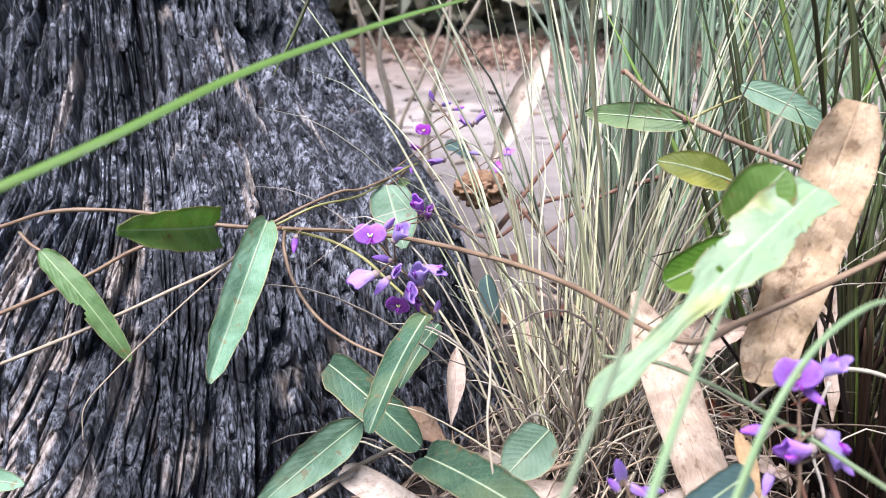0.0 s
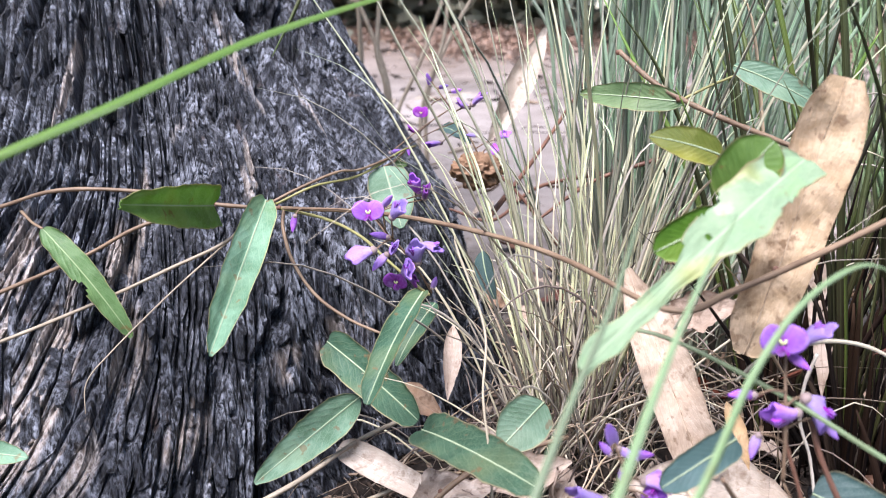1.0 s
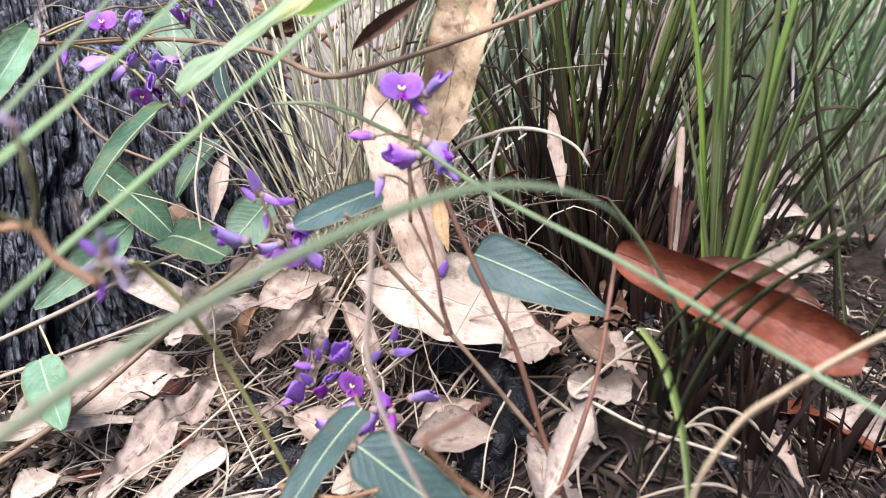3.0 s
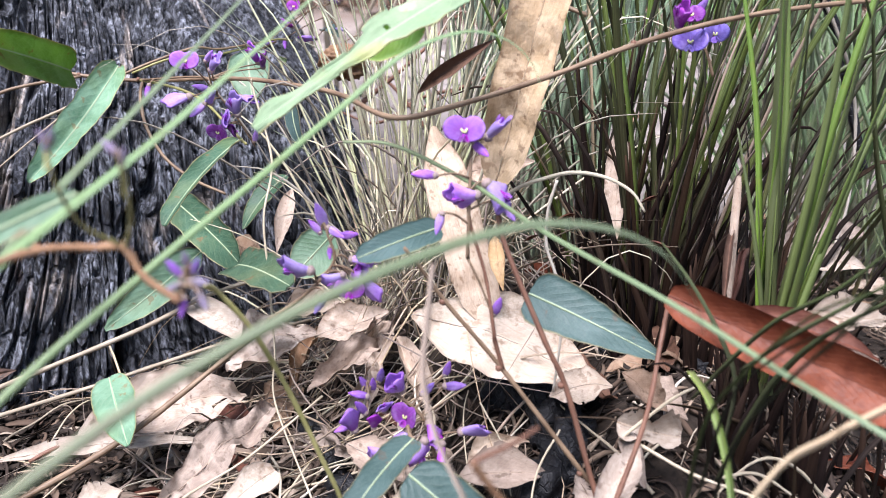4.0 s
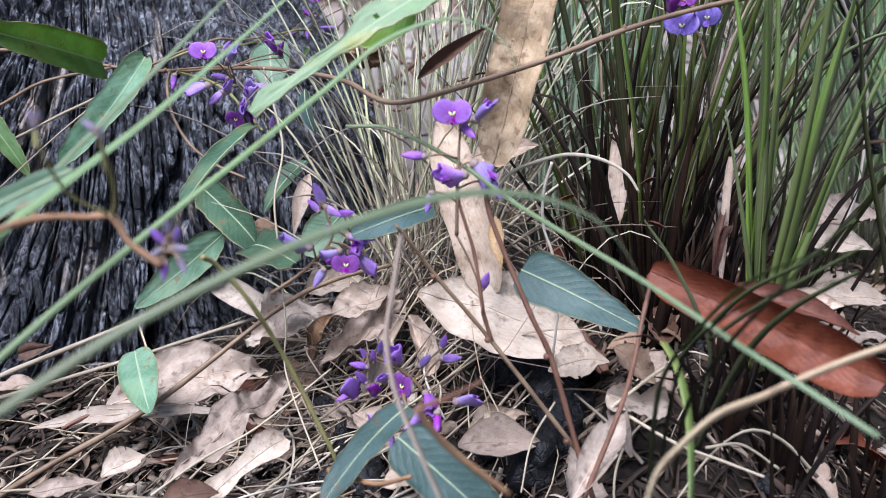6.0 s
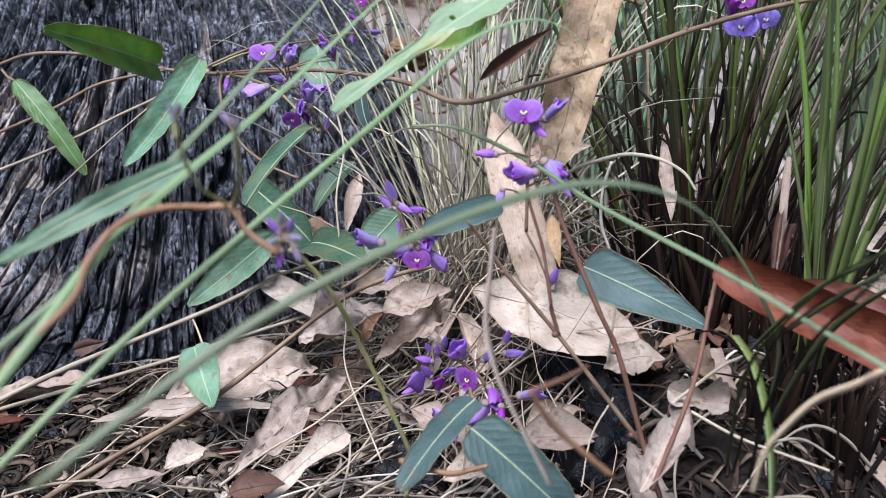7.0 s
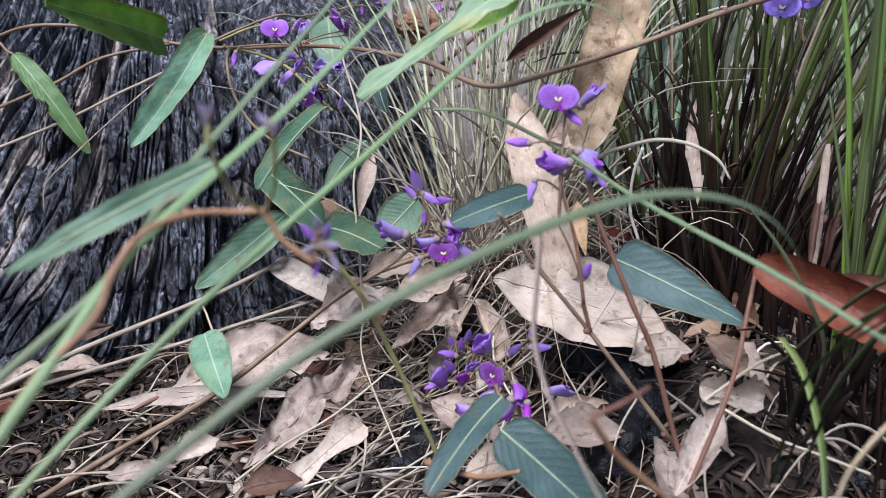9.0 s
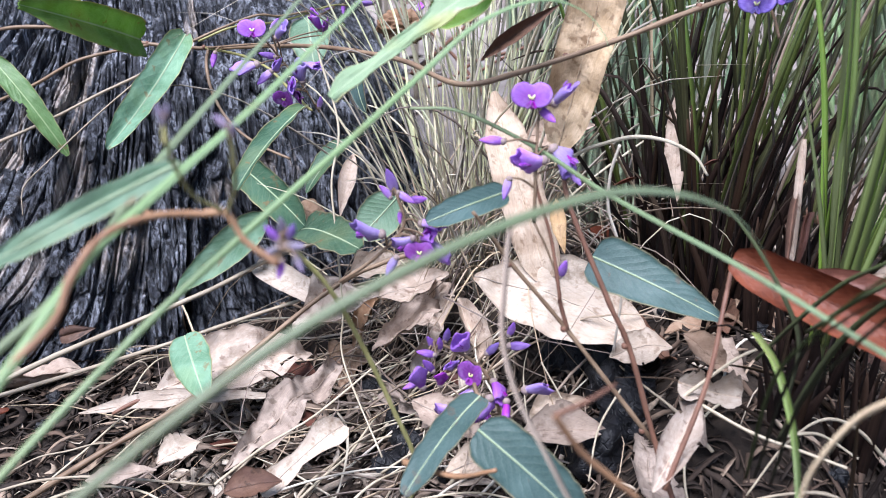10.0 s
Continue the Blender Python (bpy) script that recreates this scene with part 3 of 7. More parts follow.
def dead_leaf(name, base, tip, width, mat, label, stalk=None, **kw):
    kw["crumple"] = 1.7 * kw.get("crumple", 0.05)
    kw.setdefault("curl", 0.35)
    kw.setdefault("shape", "gum")
    kw.setdefault("ragged", 0.10)
    kw.setdefault("nu", 52)
    kw.setdefault("nv", 17)
    rnd = random.Random(kw.get("seed", 0))
    kw.setdefault("bites", tuple((rnd.uniform(0.1, 0.95), rnd.choice((-1, 1)) * rnd.uniform(0.85, 1.1), rnd.uniform(0.015, 0.045), rnd.uniform(2.0, 5.0)) for _ in range(rnd.randint(1, 4))))
    shape, mid = leaf_shape(base, tip, width, **kw)
    ob = part(name, shape, mat, None, label, "dead leaf", "fallen leaves")
    part("midrib", tube([tuple(p) for p in mid], 0.00028, 0.0001, n=24, sides=5), mat, ob)
    if stalk:
        part("leaf_stalk", tube([stalk, tuple((Vector(stalk) + Vector(base)) / 2 + Vector((0, 0, 0.001))), base], 0.0006, 0.0009, n=8), STEM_RED, ob)
    return ob


# ---- flowers ----


def turn_to(facing, up=(0, 0, 1)):
    z = Vector(facing).normalized()
    x = Vector(up).cross(z)
    if x.length < 1e-4:
        x = Vector((1, 0, 0))
    x.normalize()
    y = z.cross(x)
    return Matrix((x, y, z)).transposed()


def place_shape(shape, m, at, size):
    v, f, uv = shape
    rot = np.array(m)
    return v @ rot.T * size + np.array(at), f, uv


def polar_petal(radius, bowl, rings=6, spokes=22, thick=0.02):
    verts, uvs, faces = [], [], []
    for layer in (0, 1):
        for r in range(rings + 1):
            for s in range(spokes):
                a = 2 * math.pi * s / spokes
                q = r / rings
                rr = radius(a) * max(q, 0.02)
                x, y = rr * math.cos(a), rr * math.sin(a)
                verts.append((x, y, bowl(x, y) - layer * thick))
                uvs.append((q, s / spokes))
    per = (rings + 1) * spokes
    for layer in (0, 1):
        for r in range(rings):
            for s in range(spokes):
                a = layer * per + r * spokes + s
                b = layer * per + r * spokes + (s + 1) % spokes
                q = (a, a + spokes, b + spokes, b)
                faces.append(q[::-1] if layer else q)
    for s in range(spokes):
        a, b = rings * spokes + s, rings * spokes + (s + 1) % spokes
        faces.append((a, a + per, b + per, b))
    return np.array(verts), faces, np.array(uvs)


def standard_radius(a):
    """A banner petal: two broad lobes with a notch between them, cut short below."""
    d = abs(math.degrees(math.atan2(math.sin(a - math.pi / 2), math.cos(a - math.pi / 2))))
    return float(np.interp(d, (0, 9, 28, 55, 80, 105, 130, 155, 180), (0.31, 0.37, 0.47, 0.53, 0.53, 0.46, 0.33, 0.24, 0.21)))


STANDARD = polar_petal(standard_radius, lambda x, y: 0.30 * abs(x) ** 1.5 - 0.30 * max(y, 0) ** 2 + 0.022 * math.sin(13 * x + 4 * y) - 0.06 * math.exp(-(x / 0.06) ** 2), 7, 30)
WING = polar_petal(lambda a: 0.17 + 0.07 * math.sin(a), lambda x, y: 0.9 * x * x + 0.3 * y * y, 4, 12)
SPOT = polar_petal(lambda a: 0.042 + 0.026 * math.cos(2 * a), lambda x, y: 0.05 - 2 * x * x, 3, 10, 0.03)


def hood_shape(n=12, k=14):
    """A half-open flower along +y: the banner folded into a hood that widens to a wavy, open mouth."""
    ts = list(np.linspace(0, 1, n)) + [0.93, 0.8, 0.6]
    verts, uvs, faces = [], [], []
    for i, t in enumerate(ts):
        inner = i >= n
        r = float(np.interp(t, (0, 0.12, 0.35, 0.7, 0.9, 1.0), (0.08, 0.15, 0.24, 0.35, 0.37, 0.31))) * (0.80 if inner else 1.0)
        for j in range(k):
            a = 2 * math.pi * j / k
            lip = 0.12 * t ** 4 * (math.cos(2 * a) + 1.1 * math.cos(a) + 0.5 * math.sin(a) + 0.3 * math.sin(5 * a))
            x = r * (0.75 - 0.42 * t) * math.cos(a) * (1 + 0.25 * t * math.sin(3 * a)) + 0.05 * t * t * math.sin(2.2 * math.sin(a) * 3)
            z = r * math.sin(a) * (1 + 0.22 * t * math.cos(4 * a) + 0.25 * t * t)
            verts.append((x + 0.10 * t * t, 0.8 * t + lip, z + 0.16 * t * t))
            uvs.append((0.9 if inner else t, j / k))
    for i in range(len(ts) - 1):
        for j in range(k):
            p, q = i * k + j, i * k + (j + 1) % k
            faces.append((p, q, q + k, p + k))
    faces.append(tuple(range(k))[::-1])
    faces.append(tuple((len(ts) - 1) * k + j for j in range(k)))
    return np.array(verts), faces, np.array(uvs)


HOOD = hood_shape()


def drop_shape(length, fat, flat, tip_flare=0.0, n=14, k=10, hook=0.12, crease=0.0):
    """A bud: a drawn-out drop along +y, hooked towards +z."""
    c = np.array([(0, length * t, hook * length * t * t) for t in np.linspace(0, 1, n)])
    t = np.linspace(0, 1, n)
    sc = fat * np.clip(np.sin(np.pi * np.clip(t * 0.93 + 0.07, 0, 1)) ** 0.7 * (1 - 0.35 * t) + tip_flare * t ** 2 * (1 - t) * 4, 0.02, None)
    sec = []
    for j in range(k):
        a = 2 * math.pi * j / k
        r = 1 + crease * (0.5 * math.cos(3 * a + 0.5) + 0.3 * math.sin(5 * a) - math.exp(-((a - 1.6) / 0.35) ** 2))
        sec.append((r * math.cos(a), r * flat * math.sin(a)))
    return sweep(c, sec, sc, 0, (0, 0, 1))


BUD_SHAPE = drop_shape(1.0, 0.22, 0.72, 0.05, 14, 18, 0.24, 0.24)
CUP = drop_shape(0.34, 0.19, 0.9, 0.0, 8, 8, 0.0)


def open_flower(parent, at, size, facing, roll=0, mat=None, wing=None, stalk=None):
    m = turn_to(facing) @ Matrix.Rotation(radians(roll), 3, "Z")
    back = m @ Matrix.Rotation(radians(80), 3, "X")
    calyx = place_shape(CUP, back, Vector(at) - m @ Vector((0, 0.02, 0.26)) * size, size * 0.75)
    fl = part("flower", calyx, CALYX, parent)
    part("standard_petal", place_shape(STANDARD, m, at, size), mat or PETAL, fl)
    for sx in (-1, 1):
        tilt = m @ Matrix.Rotation(radians(sx * 58), 3, "Y") @ Matrix.Rotation(radians(-30), 3, "X")
        part("wing_petal", place_shape(WING, tilt, Vector(at) + m @ Vector((sx * 0.065, -0.19, 0.10)) * size, size * 0.72), wing or PETAL_DEEP, fl)
        part("petal_spot", place_shape(SPOT, m @ Matrix.Rotation(radians(90 - sx * 32), 3, "Z"), Vector(at) + m @ Vector((sx * 0.045, 0.035, 0.0)) * size, size), YELLOW, fl)
    part("keel", place_shape(BUD_SHAPE, m @ Matrix.Rotation(radians(60), 3, "X") @ Matrix.Rotation(radians(180), 3, "Z"), Vector(at) + m @ Vector((0, -0.05, 0.02)) * size, size * 0.32), PETAL_DEEP, fl)
    if stalk:
        rear = Vector(at) - m @ Vector((0, 0, 0.3)) * size
        part("flower_stalk", tube([stalk, tuple((Vector(stalk) + rear) / 2 + Vector((0, 0, 0.001))), tuple(rear)], 0.00032, 0.0003, n=8, sides=5), STEM_BROWN, fl)
    return fl


def hash_turn(at):
    return -60 + 120 * ((at[0] * 7919 + at[2] * 3571) % 1.0)


def bud_flower(parent, at, size, along, mat, stalk=None, side=False, flip=0):
    """A shut or half-open flower; along: the way that it points."""
    y = Vector(along).normalized()
    z = (FACING - Vector(at)).normalized()
    x = y.cross(z).normalized()
    m = Matrix((x, y, x.cross(y))).transposed() @ Matrix.Rotation(radians(flip), 3, "Y")
    foot = Vector(at) - y * size * 0.5
    bd = part("flower" if side else "bud", place_shape(CUP, m, foot - y * size * 0.06, size * (1.1 if side else 0.95)), CALYX, parent)
    if side:
        # the banner folded over the wings, seen from its side
        part("standard_petal", place_shape(HOOD, m @ Matrix.Rotation(radians(hash_turn(at)), 3, "Y"), foot + y * size * 0.04, size * 1.08), mat, bd)
        for sx in (-1, 1):
            part("wing_petal", place_shape(WING, m @ Matrix.Rotation(radians(sx * 70), 3, "Y"), foot + y * size * 0.78 + (m @ Vector((sx * 0.06, 0, 0.12))) * size, size * 0.75), PETAL if mat is BUD_PALE else PETAL_DEEP, bd)
        part("keel", place_shape(BUD_SHAPE, m, foot + y * size * 0.42 + (m @ Vector((0, 0, 0.06))) * size, size * 0.5), PETAL_DEEP, bd)
    else:
        part("petals", place_shape(BUD_SHAPE, m, foot, size), mat, bd)
    if stalk:
        part("flower_stalk", tube([stalk, tuple((Vector(stalk) + foot) / 2 + Vector((0, 0, 0.0008))), tuple(foot)], 0.00032, 0.00026, n=8, sides=5), STEM_BROWN, bd)
    return bd


def near_on(line, p):
    c = spline(line, 30)
    return tuple(c[np.argmin(((c - np.array(p)) ** 2).sum(1))])


def raceme(line, blooms, label, r=0.0005, mat=None):
    """A flower spike: its axis and its blooms (kind, place, size, way)."""
    ob = thing("flower_spike", line[0], label, "flower", "violet pea flower spikes")
    part("axis", tube(line, r, r * 0.6), mat or STEM_BROWN, ob)
    for kind, at, size, way in blooms:
        st = near_on(line, at)
        if kind == "open":
            open_flower(ob, at, size, way, stalk=st)
        elif kind == "deep":
            open_flower(ob, at, size, way, mat=PETAL_DEEP, stalk=st)
        elif kind == "blue":
            open_flower(ob, at, size, way, mat=PETAL_BLUE, wing=PETAL_BLUE, stalk=st)
        elif kind == "side":
            bud_flower(ob, at, size, way, BUD_PALE, st, True)
        elif kind == "rich":
            bud_flower(ob, at, size, way, PETAL, st, True)
        elif kind == "magenta":
            bud_flower(ob, at, size, way, PETAL_DEEP, st, True)
        elif kind == "dusk":
            bud_flower(ob, at, size, way, BUD_DUSK, st)
        elif kind == "pale":
            bud_flower(ob, at, size, way, BUD_PALE, st)
        else:
            bud_flower(ob, at, size, way, BUD, st)
    return ob


# ---- ground ----


def ground_z(x, y):
    z = -0.008 + 0.035 * math.exp(-(((x - 0.20) / 0.07) ** 2 + ((y - 0.31) / 0.10) ** 2))
    z += 0.045 * math.exp(-(((x - 0.122) / 0.04) ** 2 + ((y - 0.335) / 0.055) ** 2))
    z += 0.030 * math.exp(-(((x - 0.215) / 0.06) ** 2 + ((y - 0.225) / 0.07) ** 2))
    z += 0.004 * noise.noise((x * 22, y * 22, 0.3)) + 0.0025 * noise.noise((x * 70, y * 70, 1.3))
    far = max(0.0, math.hypot(x - 0.1, y - 0.3) - 1.5)
    return z + 0.03 * min(far, 3) * noise.noise((x * 0.9, y * 0.9, 4.0))


def grid_axis(lo, hi, step, reach):
    mid = list(np.arange(lo, hi + 1e-9, step))
    out, s = [], step
    d = 0.0
    while d < reach:
        s *= 1.22
        d += s
        out.append(d)
    return np.array([lo - d for d in out[::-1]] + mid + [hi + d for d in out])


def build_ground():
    xs, ys = grid_axis(-0.15, 0.5, 0.005, 150), grid_axis(0.0, 0.75, 0.005, 150)
    verts = [(x, y, ground_z(x, y)) for y in ys for x in xs]
    n = len(xs)
    faces = [(j * n + i, j * n + i + 1, (j + 1) * n + i + 1, (j + 1) * n + i) for j in range(len(ys) - 1) for i in range(n - 1)]
    me = as_mesh("ground", verts, faces)
    me.materials.append(SOIL)
    tagged(new("ground", me), "dark charcoal-strewn soil turning to pale sand", "ground", kind="structure")


build_ground()

# ---- charred trunk ----


def lattice(ix, iy, seed):
    h = (ix.astype(np.int64) * 374761393 + iy.astype(np.int64) * 668265263 + seed * 974634777) & 0x7FFFFFFF
    h = (h ^ (h >> 13)) * 1274126177 & 0x7FFFFFFF
    return ((h ^ (h >> 16)) & 0xFFFF) / 65535.0


def soft_noise(x, y, seed):
    ix, iy = np.floor(x), np.floor(y)
    fx, fy = x - ix, y - iy
    fx, fy = fx * fx * (3 - 2 * fx), fy * fy * (3 - 2 * fy)
    a, b = lattice(ix, iy, seed), lattice(ix + 1, iy, seed)
    c, d = lattice(ix, iy + 1, seed), lattice(ix + 1, iy + 1, seed)
    return a + (b - a) * fx + (c - a) * fy + (a - b - c + d) * fx * fy


def cells(x, y, seed):
    """Distance to the nearest and next cell centre, and the nearest one's own value."""
    ix, iy = np.floor(x), np.floor(y)
    d1 = np.full(x.shape, 9.0)
    d2 = np.full(x.shape, 9.0)
    own = np.zeros(x.shape)
    for dx in (-1, 0, 1):
        for dy in (-1, 0, 1):
            cx, cy = ix + dx, iy + dy
            px, py = cx + 0.15 + 0.7 * lattice(cx, cy, seed), cy + 0.15 + 0.7 * lattice(cx, cy, seed + 7)
            d = np.hypot(x - px, y - py)
            nearer = d < d1
            d2 = np.where(nearer, d1, np.minimum(d2, d))
            own = np.where(nearer, lattice(cx, cy, seed + 13), own)
            d1 = np.where(nearer, d, d1)
    return d1, d2, own


TRUNK = [(-0.03, -0.120, 0.450, 0.196), (0.0, -0.120, 0.450, 0.186), (0.04, -0.120, 0.450, 0.174), (0.08, -0.121, 0.456, 0.164), (0.10, -0.123, 0.462, 0.157),
         (0.13, -0.129, 0.478, 0.138), (0.16, -0.137, 0.496, 0.122), (0.20, -0.145, 0.512, 0.111), (0.30, -0.156, 0.530, 0.104), (1.4, -0.20, 0.60, 0.095)]
BARE = ((-67.6, 0.1028, 2.2, 0.022, 1.0), (-79.8, 0.0592, 2.4, 0.030, 1.0), (-69.0, 0.0692, 1.2, 0.014, 0.9), (-83.3, 0.0873, 1.6, 0.022, 0.8), (-77.8, 0.0761, 1.2, 0.020, 0.7), (-62.0, 0.0384, 2.0, 0.010, 0.7), (-40.4, 0.0515, 2.2, 0.006, 0.8), (-84.8, 0.1046, 1.5, 0.012, 0.6),
        (-79, 0.160, 0.9, 0.018, 0.9), (-80, 0.195, 0.7, 0.014, 0.7), (-43, 0.165, 1.3, 0.020, 0.9), (-30, 0.142, 1.0, 0.012, 0.7),
        (-47, 0.124, 1.1, 0.012, 0.7), (-68, 0.103, 2.6, 0.012, 1.0), (-78, 0.056, 1.8, 0.024, 1.0), (-68.5, 0.065, 2.6, 0.012, 0.8),
        (-82.5, 0.056, 2.0, 0.012, 0.8), (-62, 0.037, 3.0, 0.010, 0.8), (-47, 0.051, 2.0, 0.008, 0.6), (-36, 0.060, 5.0, 0.006, 0.5),
        (-83, 0.100, 2.5, 0.010, 0.7), (-56, 0.194, 2.0, 0.005, 0.6), (-76, 0.032, 3.0, 0.010, 0.5))


def build_trunk():
    th = np.concatenate([np.arange(-98, 24, 0.15), np.arange(24, 262, 4.0)])
    th = np.radians(th)
    zs = np.concatenate([np.arange(-0.03, 0.25, 0.00045), np.arange(0.25, 1.4, 0.03)])
    tb = np.array(TRUNK)
    cx, cy, rr = (np.interp(zs, tb[:, 0], tb[:, k]) for k in (1, 2, 3))
    ker = np.ones(41) / 41
    m = len(zs[zs < 0.25])
    for arr in (cx, cy, rr):
        pad = np.concatenate([np.full(20, arr[0]), arr[:m], np.full(20, arr[m - 1])])
        arr[:m] = np.convolve(pad, ker, "valid")
    Z, T = np.meshgrid(zs, th, indexing="ij")
    R = rr[:, None] + 0 * T
    S = T * 0.16
    # broad flutes that widen towards the roots
    low = np.clip(1 - Z / 0.13, 0, 1)
    R = R + 0.010 * low * np.cos(5.0 * T + 0.6) + 0.006 * np.cos(3 * T + 1.0) * np.clip(Z / 0.1, 0, 1)
    lean = 0.40 * np.clip((np.radians(-52) - T) / np.radians(34), -0.5, 1.0) * np.clip(0.125 - Z, 0, 0.2)
    warp = 0.009 * (soft_noise(S / 0.05, Z / 0.11, 3) - 0.5) + 0.0022 * (soft_noise(S / 0.012, Z / 0.035, 5) - 0.5)
    s, z = S + warp + lean, Z + 0.0015 * (soft_noise(S / 0.008, Z / 0.01, 9) - 0.5)
    # long fissures, wide and narrow
    f1 = np.abs(soft_noise(s / 0.015, z / 0.14, 11) - 0.5) * 2
    deep = np.clip(1 - f1 / 0.14, 0, 1) ** 1.1
    f2 = np.abs(soft_noise(s / 0.0062, z / 0.075, 17) - 0.5) * 2
    mid = np.clip(1 - f2 / 0.14, 0, 1)
    f3 = np.abs(soft_noise(s / 0.0030, z / 0.045, 19) - 0.5) * 2
    thin = np.clip(1 - f3 / 0.2, 0, 1)
    # tall plates of char, each at its own height, broken across by short cracks
    d1, d2, own = cells(s / 0.0052, z / 0.050, 23)
    crack = np.clip(1 - (d2 - d1) / 0.16, 0, 1) ** 0.6
    e1, e2, own2 = cells(s / 0.0040, z / 0.0200, 29)
    crack2 = np.clip(1 - (e2 - e1) / 0.13, 0, 1) ** 0.6
    h1, h2, own3 = cells(s / 0.0013, z / 0.016, 53)
    fibre = soft_noise(s / 0.0009, z / 0.030, 31) - 0.5
    grain = soft_noise(s / 0.0015, z / 0.018, 37) - 0.5
    rough = np.clip((soft_noise(S / 0.045, Z / 0.06, 41) - 0.3) / 0.4, 0, 1)
    amp = (0.45 + 0.65 * rough) * (0.55 + 0.45 * np.clip((Z - 0.06) / 0.07, 0, 1))
    D = -0.0115 * deep - 0.0070 * mid - 0.0030 * thin * amp + amp * (0.0034 * (own - 0.5) - 0.0052 * crack + 0.0020 * rough * (own2 - 0.5) - 0.0026 * crack2 + 0.0009 * (own3 - 0.5)) + 0.0009 * fibre + 0.0006 * grain
    D += 0.007 * (soft_noise(S / 0.03, Z / 0.07, 43) - 0.5)
    R = R + D
    X, Y = cx[:, None] + R * np.cos(T), cy[:, None] + R * np.sin(T)
    nz, nt = Z.shape
    verts = np.stack([X, Y, Z], -1).reshape(-1, 3)
    verts[-nt:] = verts[-nt:].mean(0) + (verts[-nt:] - verts[-nt:].mean(0)) * 0.02
    i, j = np.meshgrid(np.arange(nz - 1), np.arange(nt), indexing="ij")
    j2 = (j + 1) % nt
    quads = np.stack([i * nt + j, i * nt + j2, (i + 1) * nt + j2, (i + 1) * nt + j], -1).reshape(-1, 4)
    me = bpy.data.meshes.new("burnt_tree_trunk")
    me.vertices.add(len(verts))
    me.vertices.foreach_set("co", verts.astype(np.float32).ravel())
    me.loops.add(quads.size)
    me.loops.foreach_set("vertex_index", quads.ravel().astype(np.int32))
    me.polygons.add(len(quads))
    me.polygons.foreach_set("loop_start", np.arange(0, quads.size, 4, dtype=np.int32))
    me.polygons.foreach_set("use_smooth", np.zeros(len(quads), dtype=bool))
    me.update(calc_edges=True)
    # streaks where the char has fallen off and the wood shows
    wood = np.zeros(Z.shape)
    for th0, z0, dth, dz, amt in BARE:
        q = ((T - math.radians(th0) + 2.0 * (Z - z0) * np.sign(math.radians(th0) + 0.8)) / math.radians(dth)) ** 2 + ((Z - z0) / dz) ** 2
        wood = np.maximum(wood, amt * np.clip(1.4 - q, 0, 1))
    wood = np.clip(1.3 * wood, 0, 1) * np.clip((soft_noise(s / 0.0022, z / 0.03, 61) - 0.1) / 0.3, 0, 1) * np.clip((soft_noise(s / 0.0010, z / 0.016, 67) - 0.2) / 0.3, 0, 1)
    me.attributes.new("bare_wood", "FLOAT", "POINT").data.foreach_set("value", wood.ravel().astype(np.float32))
    me.validate()
    me.materials.append(BARK)
    trunk = tagged(new("burnt_tree_trunk", me), "blackened tree trunk with deeply cracked charred bark", "tree trunk")
    # loose plates of char that stand off the trunk
    rnd = random.Random(12)
    for k in range(290):
        t, h = math.radians(rnd.uniform(-94, 14)), rnd.uniform(0.0, 0.23)
        i = int(np.searchsorted(zs, h))
        j = int(np.searchsorted(th, t))
        r = float(np.median(R[max(0, i - 6):i + 6, max(0, j - 8):j + 8])) + 0.0006
        r2 = float(np.median(R[i + 8:i + 20, max(0, j - 8):j + 8])) + 0.0006
        at = Vector((cx[i] + r * math.cos(t), cy[i] + r * math.sin(t), h))
        up = (Vector((cx[i + 14] + r2 * math.cos(t), cy[i + 14] + r2 * math.sin(t), zs[i + 14])) - at).normalized()
        out = Vector((math.cos(t), math.sin(t), 0))
        out = (out - up * out.dot(up)).normalized()
        sd = up.cross(out)
        w, ln, th1 = rnd.uniform(0.0008, 0.0022), rnd.uniform(0.005, 0.014), rnd.uniform(0.0004, 0.0012)
        tilt = rnd.uniform(-0.12, 0.12)
        rim = []
        for q in range(8):
            a = 2 * math.pi * (q + 0.5) / 8
            x = math.copysign(abs(math.cos(a)) ** 0.5, math.cos(a)) * w * rnd.uniform(0.75, 1.15)
            y = math.copysign(abs(math.sin(a)) ** 0.5, math.sin(a)) * ln * rnd.uniform(0.8, 1.15)
            rim.append((x + tilt * y, y))
        vv = [at + sd * x + up * y - out * 0.002 for x, y in rim] + [at + sd * x + up * y + out * (th1 * 0.55 + 0.1 * x * rnd.uniform(-1, 1)) for x, y in rim]
        vv += [at + sd * (x * 0.72) + up * (y * 0.86) + out * (th1 + rnd.uniform(-0.3, 0.3) * th1) for x, y in rim] + [at + out * th1 * rnd.uniform(0.7, 1.2)]
        ff = [(b * 8 + q, b * 8 + (q + 1) % 8, b * 8 + 8 + (q + 1) % 8, b * 8 + 8 + q) for b in (0, 1) for q in range(8)] + [(16 + q, 16 + (q + 1) % 8, 24) for q in range(8)]
        ob = new("bark_plate", as_mesh("bark_plate", [tuple(v - at) for v in vv], ff, None, False))
        ob.data.materials.append(BARK)
        ob.parent = trunk
        ob.location = at


build_trunk()

# ---- grass tussocks ----


